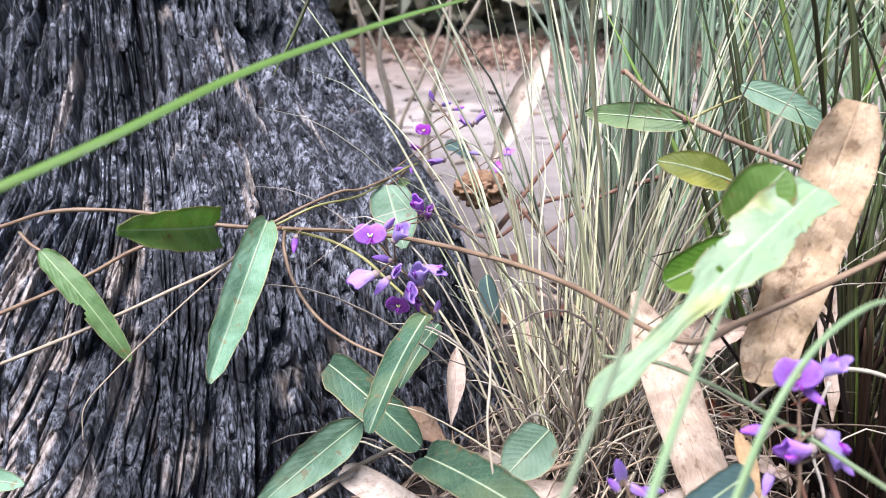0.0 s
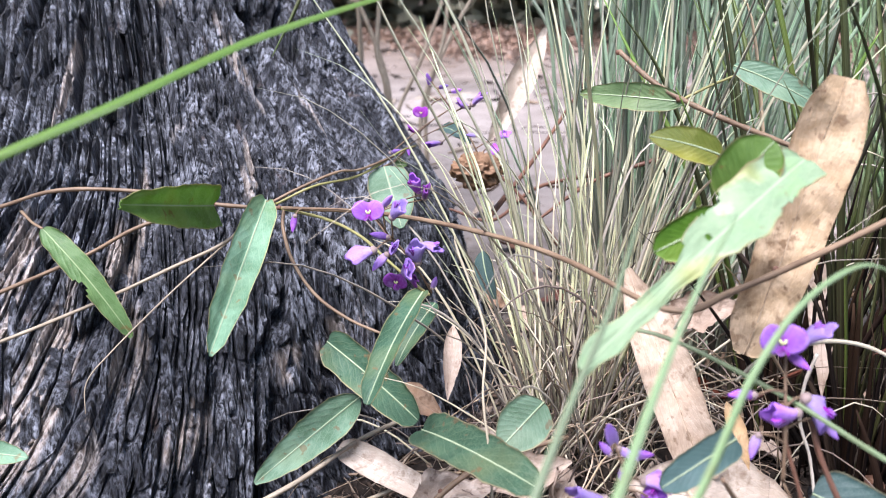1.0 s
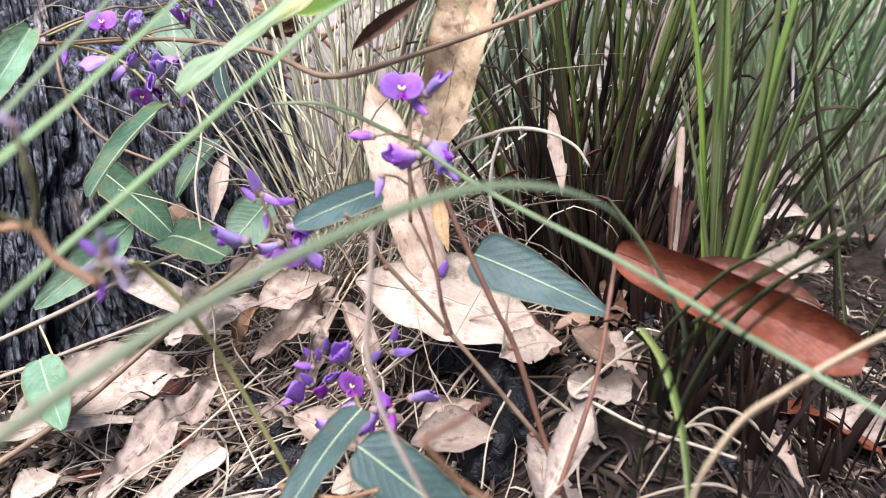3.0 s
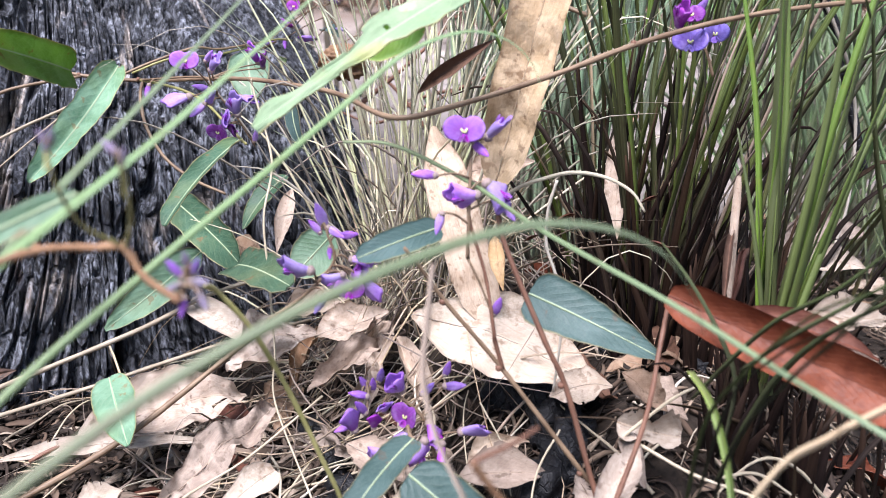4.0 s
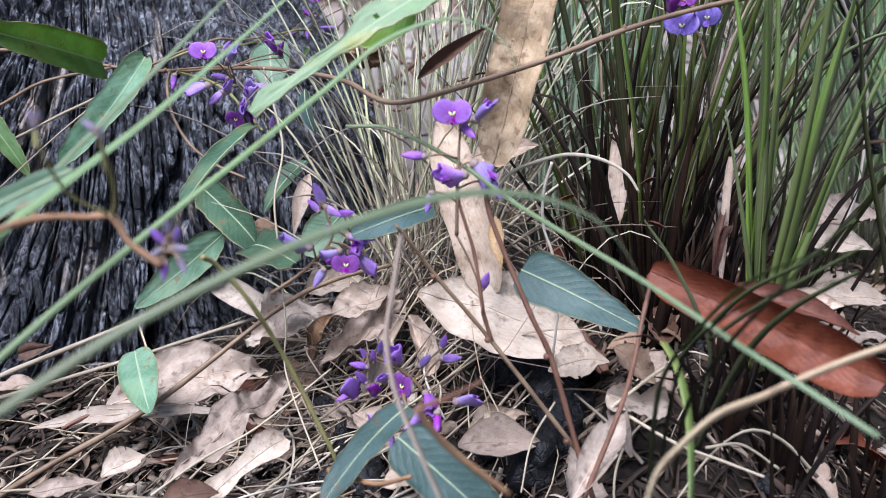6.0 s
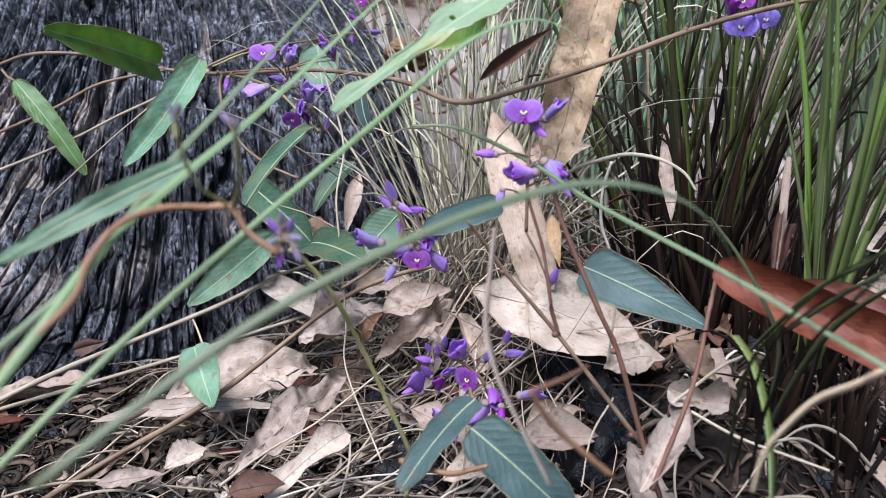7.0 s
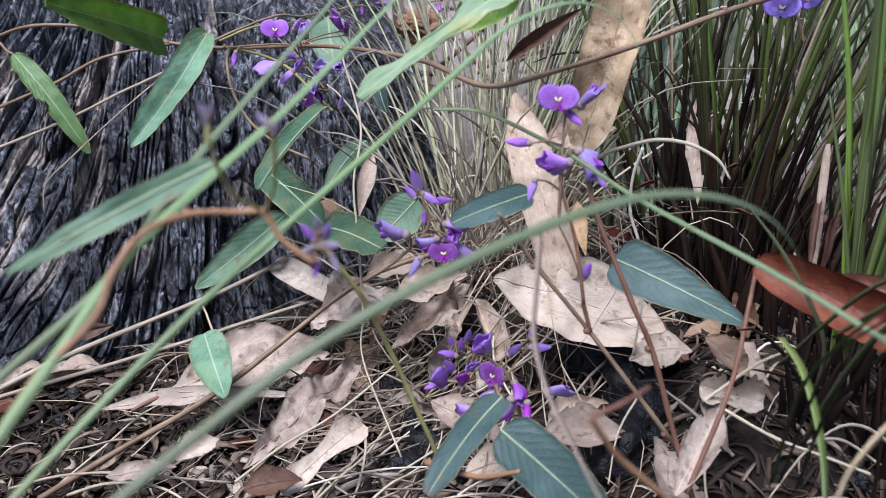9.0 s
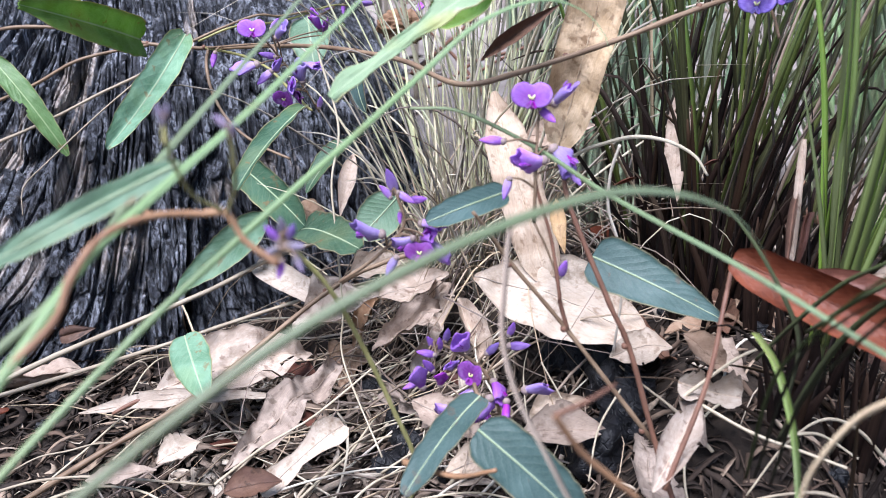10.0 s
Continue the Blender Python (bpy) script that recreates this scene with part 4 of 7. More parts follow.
def blade_line(foot, head, sag, seed):
    """A blade's line from foot to head that leaves the ground steeply and bows over."""
    rnd = random.Random(seed)
    f, h = Vector(foot), Vector(head)
    d = h - f
    out = []
    for t in (0, 0.25, 0.5, 0.75, 1.0):
        p = f + d * t
        p.z += sag * d.length * (t * (1 - t)) * 2.2
        w = 0.018 * d.length * math.sin(t * math.pi)
        out.append((p.x + w * rnd.uniform(-1, 1), p.y + w * rnd.uniform(-1, 1), p.z))
    return out


def tussock(name, label, at, spread, count, height, lean, fan, width, mat, seed, sag=0.25, n=12, tip=0.15):
    rnd = random.Random(seed)
    ob = thing(name, at, label, "grass", "grass tussocks")
    shapes = []
    for k in range(count):
        a, r = rnd.uniform(0, 2 * math.pi), spread * math.sqrt(rnd.random())
        dx, dy = r * math.cos(a), r * math.sin(a)
        foot = (at[0] + dx, at[1] + dy, max(at[2], ground_z(at[0] + dx, at[1] + dy)) - 0.004)
        h = rnd.uniform(*height)
        go = (lean[0] + fan * rnd.gauss(0, 1) * 0.6 + dx / spread * fan * 0.5, lean[1] + fan * rnd.gauss(0, 1) * 0.45 + dy / spread * fan * 0.5)
        if mat is GRASS_DARK:
            go = (max(go[0], -0.3), go[1])
        head = (foot[0] + go[0] * h, foot[1] + go[1] * h, foot[2] + h * rnd.uniform(0.75, 1.0))
        w = rnd.uniform(*width)
        shapes.append(blade(blade_line(foot, head, sag * rnd.uniform(0.3, 1.3), seed * 1000 + k), w, n, tip, rnd.uniform(-1.4, 1.4), 0.8, (rnd.uniform(-1, 1), -1, 0.3)))
    for sh in shapes:
        part("blade", sh, mat, ob)
    return ob


tussock("straw_tussock", "thin straw-coloured grass tussock with green-striped blades", (0.114, 0.328, 0.03), 0.022, 130, (0.06, 0.25), (0.06, 0.14), 0.42, (0.0006, 0.0014), GRASS_STRAW, 5, sag=0.35)
tussock("straw_tussock", "thin straw-coloured grass tussock with bleached blades", (0.108, 0.316, 0.03), 0.026, 80, (0.04, 0.14), (0.1, -0.02), 0.75, (0.0006, 0.0012), STRAW_PALE, 15, sag=0.5)
tussock("straw_tussock", "thin brown broken straws crossing each other", (0.118, 0.322, 0.03), 0.024, 44, (0.03, 0.075), (0.1, -0.1), 0.9, (0.0005, 0.0010), GRASS_TAN, 17, sag=0.5)
for n, (x, y, count, lean) in enumerate(((0.186, 0.322, 22, 0.05), (0.203, 0.296, 18, 0.07), (0.222, 0.318, 11, 0.03), (0.234, 0.288, 6, 0.02), (0.210, 0.345, 15, 0.04))):
    tussock("dark_tussock", "clump of dark green blades with brown withered feet", (x, y, 0.016), 0.009, count, (0.13, 0.36), (lean, 0.05), 0.44, (0.0010, 0.0025), GRASS_DARK, 60 + n, sag=0.34, n=14)
tussock("dry_tussock", "few tan dead blades standing among dark grass", (0.20, 0.315, 0.02), 0.03, 14, (0.08, 0.24), (0.08, 0.05), 0.4, (0.0008, 0.0016), GRASS_TAN, 46, sag=0.4)
# near-black withered blades that carry the shade at the tussock foot as colour
tussock("withered_grass", "matted brown withered blades round the tussock, shade in their colour", (0.222, 0.300, 0.02), 0.045, 50, (0.03, 0.11), (0.06, 0.0), 0.6, (0.0010, 0.0024), GRASS_WITHER_SHADED, 26, sag=0.5, n=9)
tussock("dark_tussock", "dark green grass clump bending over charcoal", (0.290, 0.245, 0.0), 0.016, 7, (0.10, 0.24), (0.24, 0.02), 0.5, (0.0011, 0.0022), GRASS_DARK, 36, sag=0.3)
tussock("withered_grass", "matted brown withered blades among charcoal, shade in their colour", (0.255, 0.225, 0.0), 0.055, 26, (0.02, 0.06), (0.05, -0.02), 1.2, (0.0008, 0.0020), GRASS_WITHER_SHADED, 27, sag=0.5, n=9)
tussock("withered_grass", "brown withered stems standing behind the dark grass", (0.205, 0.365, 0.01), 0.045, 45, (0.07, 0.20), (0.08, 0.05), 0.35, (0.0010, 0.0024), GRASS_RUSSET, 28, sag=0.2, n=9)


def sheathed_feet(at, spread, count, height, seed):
    """The thick brown leaf bases of a tussock, packed side by side; their colour includes the shade there."""
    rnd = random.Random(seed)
    ob = thing("tussock_base", (at[0], at[1], ground_z(*at)), "packed brown leaf sheaths at a tussock foot, darkened as in shade", "grass", "grass tussocks")
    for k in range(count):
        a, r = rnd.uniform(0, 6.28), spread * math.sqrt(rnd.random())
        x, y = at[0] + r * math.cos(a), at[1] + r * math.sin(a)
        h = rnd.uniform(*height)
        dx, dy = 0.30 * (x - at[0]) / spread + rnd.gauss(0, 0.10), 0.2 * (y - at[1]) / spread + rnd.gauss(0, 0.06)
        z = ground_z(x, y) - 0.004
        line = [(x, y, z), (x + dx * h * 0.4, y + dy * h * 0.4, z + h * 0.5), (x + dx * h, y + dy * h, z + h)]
        part("sheath", blade(line, rnd.uniform(0.0018, 0.0038), 10, rnd.uniform(0.05, 0.2), rnd.uniform(-0.8, 0.8), 0.9, (rnd.uniform(-1, 1), -1, 0.3)), SHEATH_SHADED, ob)


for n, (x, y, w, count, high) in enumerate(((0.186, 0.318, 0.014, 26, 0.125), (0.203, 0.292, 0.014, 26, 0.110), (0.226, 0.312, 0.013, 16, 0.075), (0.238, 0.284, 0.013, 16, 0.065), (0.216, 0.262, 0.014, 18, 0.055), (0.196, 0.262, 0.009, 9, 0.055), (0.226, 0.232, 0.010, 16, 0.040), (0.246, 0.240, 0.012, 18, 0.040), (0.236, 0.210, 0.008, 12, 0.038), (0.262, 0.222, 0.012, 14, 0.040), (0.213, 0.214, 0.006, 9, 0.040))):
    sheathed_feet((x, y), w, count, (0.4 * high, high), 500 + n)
fan = thing("green_fan", (0.2262, 0.2290, 0.0340), "bright green strap-leaved seedling beside the tussock", "grass", "grass tussocks")
rnd = random.Random(44)
for k, (hx, hz, wide) in enumerate(((0.2075, 0.176, 0.0026), (0.2130, 0.182, 0.0034), (0.2165, 0.186, 0.0040), (0.2195, 0.183, 0.0036), (0.2230, 0.168, 0.0030), (0.2270, 0.180, 0.0038), (0.2330, 0.184, 0.0034), (0.2400, 0.182, 0.0042),
                                    (0.2480, 0.178, 0.0036), (0.2545, 0.164, 0.0030), (0.2590, 0.150, 0.0026), (0.2150, 0.140, 0.0022), (0.2330, 0.138, 0.0026), (0.2440, 0.132, 0.0022), (0.2100, 0.128, 0.0018), (0.2500, 0.118, 0.0018))):
    f = (hx - 0.2075) / 0.052
    foot = Vector((0.2262 + 0.003 * math.cos(k * 2.4), 0.2310 + 0.003 * math.sin(k * 2.4), 0.050))
    waist = Vector((0.2230 + 0.0075 * f + 0.0008 * rnd.uniform(-1, 1), 0.2290 + 0.004 * math.sin(k * 1.7), 0.070 + 0.004 * rnd.uniform(-1, 1)))
    head = Vector((hx, 0.243 + 0.014 * rnd.uniform(-1, 1), hz))
    mid = waist.lerp(head, 0.5) + Vector((0.0035 * (0.5 - f) + 0.0015 * rnd.gauss(0, 1), 0.002 * rnd.gauss(0, 1), 0.003))
    part("blade", blade([foot, waist, mid, head], 0.82 * wide, 20, 0.3, 0.7 * (-1) ** k, 0.8), GRASS_FAN, fan)
tussock("pale_tussock", "tall blue-green grass tussock with pale stripes", (0.165, 0.47, 0.0), 0.05, 150, (0.22, 0.42), (0.04, 0.1), 0.2, (0.0015, 0.0033), GRASS_TEAL, 8)
tussock("rear_tussock", "light green grass tussock on pale ground", (0.36, 0.50, 0.0), 0.07, 220, (0.14, 0.34), (0.06, 0.0), 0.55, (0.0013, 0.0026), GRASS_REAR, 9)
tussock("rear_tussock", "light green grass tussock on pale ground", (0.42, 0.78, 0.0), 0.08, 160, (0.16, 0.36), (0.0, 0.0), 0.5, (0.0015, 0.003), GRASS_REAR, 10)

# ---- single blades and stalks close to the lens ----


def single_blade(label, pts, w, mat, spin=0.5, tip=0.2, foot=0.9):
    ob = part("grass_blade", blade(pts, w, 6 * len(pts), tip, spin, foot), mat, None, label, "grass blade", "long single blades")
    part("midrib", tube(pts, w * 0.10, w * 0.05, 6 * len(pts), 5), mat, ob)
    return ob


def stalk(name, label, pts, r0, r1, mat, knots=0.25, category="stem"):
    return part(name, tube(pts, r0, r1, 8 * len(pts), 6, knots, len(pts)), mat, None, label, category)


single_blade("long green grass blade arching before the trunk", [(-0.0003, 0.1554, 0.1758), (0.0016, 0.1613, 0.1770), (0.0168, 0.1704, 0.1837), (0.0347, 0.1911, 0.1927), (0.0571, 0.2171, 0.2002), (0.0739, 0.2309, 0.2047), (0.0928, 0.2455, 0.2108)], 0.0022, GRASS_LONG)
single_blade("short green blade against the charred bark", [(0.0057, 0.3514, 0.2064), (-0.0013, 0.3451, 0.1897), (-0.0086, 0.3395, 0.1750)], 0.0014, GRASS_DARK)
single_blade("blurred green blade close to the lens", [(0.0656, 0.0852, 0.1094), (0.0685, 0.0872, 0.1130), (0.0795, 0.0994, 0.1237), (0.0848, 0.1164, 0.1354), (0.0912, 0.1331, 0.1460), (0.0995, 0.1511, 0.1586), (0.1052, 0.1676, 0.1688)], 0.0015, GRASS_NEAR)
single_blade("blurred green blade close to the lens", [(0.0770, 0.0708, 0.1096), (0.0794, 0.0734, 0.1146), (0.0833, 0.0830, 0.1224), (0.0868, 0.0948, 0.1304), (0.0919, 0.1094, 0.1366), (0.0986, 0.1247, 0.1437), (0.1056, 0.1407, 0.1522), (0.1126, 0.1544, 0.1606), (0.1193, 0.1643, 0.1680)], 0.0017, GRASS_NEAR)
single_blade("long grey-green blade bowing over at its end", [(0.0730, 0.0771, 0.0987), (0.0808, 0.0875, 0.1075), (0.0894, 0.1037, 0.1167), (0.1005, 0.1208, 0.1268), (0.1120, 0.1377, 0.1366), (0.1214, 0.1538, 0.1450), (0.1309, 0.1643, 0.1532), (0.1415, 0.1731, 0.1567), (0.1495, 0.1793, 0.1546), (0.1546, 0.1787, 0.1503), (0.1567, 0.1773, 0.1457)], 0.0013, GRASS_NEAR)
single_blade("arched light green blade close to the lens", [(0.1009, 0.0551, 0.1178), (0.1113, 0.0655, 0.1252), (0.1208, 0.0751, 0.1309), (0.1318, 0.0845, 0.1356), (0.1442, 0.0938, 0.1394), (0.1560, 0.1022, 0.1409), (0.1660, 0.1088, 0.1388), (0.1743, 0.1159, 0.1334), (0.1798, 0.1196, 0.1261), (0.1830, 0.1226, 0.1183)], 0.0014, GRASS_NEAR)
single_blade("green wiry stem crossing the dark tussock", [(0.1041, 0.2232, 0.1220), (0.1193, 0.2158, 0.1234), (0.1411, 0.1968, 0.1196), (0.1582, 0.1767, 0.1155), (0.1817, 0.1475, 0.1128), (0.1974, 0.1277, 0.1100), (0.2048, 0.1179, 0.1090), (0.2155, 0.1078, 0.1060)], 0.0011, GRASS_NEAR, 0.3, 0.8)
single_blade("fresh light green blade in front of the litter", [(0.1919, 0.1690, 0.0879), (0.1944, 0.1599, 0.0862), (0.1960, 0.1505, 0.0815), (0.1959, 0.1398, 0.0771), (0.1955, 0.1315, 0.0707)], 0.0021, GRASS_FAN, 0.3, 0.5)
single_blade("tan withered stalk curving close to the lens", [(0.2369, 0.1403, 0.1086), (0.2214, 0.1315, 0.1078), (0.2069, 0.1224, 0.1056), (0.2017, 0.1188, 0.1046), (0.1940, 0.1111, 0.1055), (0.1880, 0.1039, 0.1041), (0.1841, 0.0974, 0.1034), (0.1825, 0.0935, 0.0997)], 0.0013, GRASS_TAN, 0.3, 0.9)
single_blade("thin tan stalk with a reddish joint", [(0.1406, 0.1327, 0.1233), (0.1408, 0.1244, 0.1159), (0.1413, 0.1171, 0.1110), (0.1441, 0.1101, 0.1057), (0.1485, 0.1037, 0.1010), (0.1543, 0.0969, 0.0946)], 0.0010, GRASS_TAN, 0.3, 0.9)
# blades round the red leaf, in the grass colour that has shade painted in
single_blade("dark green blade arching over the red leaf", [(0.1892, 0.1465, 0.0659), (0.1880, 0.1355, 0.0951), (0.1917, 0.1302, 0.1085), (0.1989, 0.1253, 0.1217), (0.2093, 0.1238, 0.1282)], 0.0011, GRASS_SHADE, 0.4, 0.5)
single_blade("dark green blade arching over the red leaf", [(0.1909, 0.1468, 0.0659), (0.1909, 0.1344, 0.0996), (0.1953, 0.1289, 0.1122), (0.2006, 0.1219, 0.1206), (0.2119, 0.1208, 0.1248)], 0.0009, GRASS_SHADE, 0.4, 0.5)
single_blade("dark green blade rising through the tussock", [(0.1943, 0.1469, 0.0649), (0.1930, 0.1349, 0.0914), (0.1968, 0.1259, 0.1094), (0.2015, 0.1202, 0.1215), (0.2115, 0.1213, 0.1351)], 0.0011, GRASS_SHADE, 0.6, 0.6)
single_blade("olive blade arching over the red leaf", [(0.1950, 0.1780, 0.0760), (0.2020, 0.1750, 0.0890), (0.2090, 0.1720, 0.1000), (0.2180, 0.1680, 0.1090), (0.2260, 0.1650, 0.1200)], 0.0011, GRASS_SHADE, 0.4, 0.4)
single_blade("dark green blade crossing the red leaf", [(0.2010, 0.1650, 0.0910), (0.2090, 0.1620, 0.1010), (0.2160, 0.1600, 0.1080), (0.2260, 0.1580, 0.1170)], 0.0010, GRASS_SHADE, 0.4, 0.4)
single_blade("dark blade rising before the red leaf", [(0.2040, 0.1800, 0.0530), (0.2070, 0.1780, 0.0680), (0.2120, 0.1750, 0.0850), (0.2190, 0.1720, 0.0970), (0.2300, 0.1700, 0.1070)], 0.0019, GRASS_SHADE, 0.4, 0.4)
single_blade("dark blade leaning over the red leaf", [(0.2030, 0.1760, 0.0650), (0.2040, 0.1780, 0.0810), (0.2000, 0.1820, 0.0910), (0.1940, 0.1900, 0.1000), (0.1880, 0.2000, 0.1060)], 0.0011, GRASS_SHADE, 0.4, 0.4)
stalk("wiry_stem", "thin olive stem bending down to the litter", [(0.0951, 0.1462, 0.1109), (0.0961, 0.1505, 0.1073), (0.1015, 0.1533, 0.0979), (0.1065, 0.1587, 0.0813), (0.1123, 0.1594, 0.0661), (0.1178, 0.1597, 0.0503), (0.1166, 0.1564, 0.0423)], 0.0006, 0.0006, STEM_OLIVE)
stalk("straw_strand", "pale loose strand of straw hanging down", [(0.0667, 0.2583, 0.1327), (0.0676, 0.2570, 0.1290), (0.0760, 0.2458, 0.1101), (0.0763, 0.2347, 0.0955), (0.0785, 0.2292, 0.0802), (0.0805, 0.2253, 0.0553), (0.0816, 0.2197, 0.0404), (0.0986, 0.1990, 0.0207)], 0.00038, 0.0003, STEM_STRAW)
single_blade("pale dry strap arching over the tussock base", [(0.1450, 0.2440, 0.0980), (0.1510, 0.2440, 0.1050), (0.1600, 0.2440, 0.1090), (0.1680, 0.2440, 0.1110), (0.1770, 0.2440, 0.1100), (0.1850, 0.2440, 0.1060), (0.1895, 0.2440, 0.1000)], 0.0012, STRAW_PALE, 0.4, 0.6)
stalk("straw_strand", "bleached bent strand hanging before the dark tussock", [(0.1630, 0.2380, 0.1100), (0.1610, 0.2380, 0.1010), (0.1612, 0.2380, 0.0900), (0.1650, 0.2370, 0.0790), (0.1670, 0.2340, 0.0640), (0.1660, 0.2330, 0.0440)], 0.0005, 0.0004, STEM_PALE)
dead_leaf("upright_dead_leaf", (0.2150, 0.2350, 0.0740), (0.2150, 0.2450, 0.1120), 0.0032, DEAD_PINK, "narrow pinkish dry strap standing behind the red leaf", fold=20, bend=0.02, crumple=0.01, seed=94, bites=(), shape="strap")
dead_leaf("dead_leaf", (0.2300, 0.2320, 0.0690), (0.2480, 0.2280, 0.0740), 0.0110, DEAD_PINK, "pinkish leaf half hidden behind the red leaf", roll=-20, fold=10, crumple=0.04, seed=95)
dead_leaf("dead_leaf", (0.2560, 0.3200, 0.0620), (0.2820, 0.3100, 0.0620), 0.0140, DEAD_PALE, "pale spotted leaf on the ground behind the tussock", roll=-25, fold=10, crumple=0.05, seed=96)
dead_leaf("dead_leaf", (0.1320, 0.2900, 0.0970), (0.1560, 0.2850, 0.1040), 0.0150, DEAD_GREY, "grey crinkled leaf caught between straw and tussock", roll=-10, fold=10, crumple=0.06, seed=97, ragged=0.3)
stalk("straw_strand", "bleached loose strand over the litter", [(0.1830, 0.2000, 0.0500), (0.1950, 0.2000, 0.0630), (0.2020, 0.2000, 0.0680)], 0.00049, 0.000392, STEM_STRAW)
stalk("straw_strand", "bleached loose strand over the litter", [(0.1680, 0.2150, 0.0420), (0.1620, 0.2050, 0.0340), (0.1600, 0.1950, 0.0230)], 0.00035, 0.00028, STEM_STRAW)
stalk("straw_strand", "bleached loose strand over the litter", [(0.1440, 0.2250, 0.0430), (0.1520, 0.2150, 0.0340), (0.1550, 0.2050, 0.0250)], 0.00028, 0.000224, STEM_STRAW)
stalk("straw_strand", "bleached loose strand over the litter", [(0.1880, 0.2000, 0.0490), (0.2000, 0.1900, 0.0480), (0.2120, 0.1850, 0.0470), (0.2210, 0.1800, 0.0470)], 0.00049, 0.000392, STEM_STRAW)
stalk("straw_strand", "bleached loose strand over the litter", [(0.2090, 0.1950, 0.0440), (0.2180, 0.1950, 0.0460), (0.2270, 0.1900, 0.0430)], 0.00042, 0.000336, STEM_STRAW)
stalk("straw_strand", "bleached loose strand over the litter", [(0.0560, 0.1750, 0.0240), (0.0650, 0.1900, 0.0270), (0.0770, 0.2050, 0.0300), (0.0950, 0.2250, 0.0410)], 0.00042, 0.000336, STEM_STRAW)
stalk("charred_stick", "charred black stick with pale peeled bark", [(0.2615, 0.3727, 0.1677), (0.2691, 0.3692, 0.1549), (0.2776, 0.3701, 0.1394), (0.2840, 0.3697, 0.1212), (0.2920, 0.3678, 0.0980), (0.2971, 0.3694, 0.0856)], 0.0022, 0.0018, CHAR, 0.3, "stick")
stalk("dry_twig", "bleached dry twig beside the charred stick", [(0.2625, 0.3660, 0.1636), (0.2726, 0.3606, 0.1447), (0.2812, 0.3607, 0.1271), (0.2866, 0.3595, 0.1068), (0.2833, 0.3430, 0.0776), (0.2705, 0.3209, 0.0512)], 0.0008, 0.0006, STRAW_PALE, 0.3, "stick")

# ---- climbing vine over the trunk ----
vine = thing("climbing_vine", (-0.0067, 0.3317, 0.1188), "trailing pea vine with brown wiry stems and narrow green leaves", "vine")
part("stem", tube([(-0.1304, 0.3176, 0.1157), (-0.1135, 0.3209, 0.1202), (-0.0894, 0.3204, 0.1271), (-0.0600, 0.3234, 0.1266), (-0.0317, 0.3296, 0.1204), (-0.0067, 0.3317, 0.1188), (0.0273, 0.3155, 0.1230), (0.0542, 0.2931, 0.1270), (0.0804, 0.2701, 0.1289), (0.0988, 0.2461, 0.1306)] + [(0.1196, 0.2137, 0.1311), (0.1352, 0.2201, 0.1337), (0.1599, 0.2325, 0.1406), (0.1826, 0.2429, 0.1484), (0.2062, 0.2527, 0.1543), (0.2311, 0.2629, 0.1580), (0.2676, 0.2799, 0.1610)], 0.0008, 0.0008, 120, 6, 0.2), STEM_BROWN, vine)
part("stem", tube([(-0.1185, 0.2992, 0.0880), (-0.1063, 0.3021, 0.0928), (-0.0756, 0.3094, 0.1054), (-0.0552, 0.3150, 0.1157), (-0.0317, 0.3294, 0.1200)], 0.0008, 0.0007, 40, 6, 0.2), STEM_BROWN, vine)
part("stem", tube([(-0.1114, 0.2856, 0.0767), (-0.0995, 0.2878, 0.0795), (-0.0658, 0.2956, 0.0926), (-0.0380, 0.2976, 0.1056), (-0.0176, 0.3029, 0.1152), (-0.0124, 0.3166, 0.1232)], 0.0007, 0.0006, 40, 6, 0.2), STEM_GREY, vine)
part("tendril", tube([(-0.0176, 0.3028, 0.1148), (-0.0356, 0.2904, 0.0991), (-0.0520, 0.2781, 0.0831), (-0.0585, 0.2694, 0.0748), (-0.0588, 0.2659, 0.0645)], 0.0004, 0.0002, 30, 5), STEM_GREY, vine)
part("stem", tube([(-0.0050, 0.3299, 0.1193), (-0.0044, 0.3248, 0.1132), (0.0009, 0.3166, 0.1029), (0.0107, 0.3091, 0.0929), (0.0242, 0.3030, 0.0862), (0.0392, 0.2980, 0.0823)], 0.0007, 0.0006, 40, 6, 0.2), STEM_BROWN, vine)
part("stem", tube([(-0.0099, 0.3219, 0.1223), (0.0009, 0.3300, 0.1272), (0.0144, 0.3382, 0.1319), (0.0209, 0.3490, 0.1304), (0.0308, 0.3714, 0.1310)], 0.0006, 0.0005, 30, 6, 0.2), STEM_BROWN, vine)
part("stem", tube([(-0.0058, 0.3226, 0.1230), (0.0072, 0.3309, 0.1281), (0.0209, 0.3483, 0.1283), (0.0327, 0.3822, 0.1311), (0.0361, 0.4031, 0.1291)], 0.0005, 0.0005, 30, 6, 0.2), STEM_OLIVE, vine)
part("stem", tube([(-0.0061, 0.3298, 0.1193), (0.0129, 0.3227, 0.1176), (0.0275, 0.3128, 0.1147), (0.0393, 0.3017, 0.1096), (0.0511, 0.2862, 0.1069), (0.0568, 0.2764, 0.1074)], 0.0006, 0.0005, 30, 6, 0.2), STEM_OLIVE, vine)

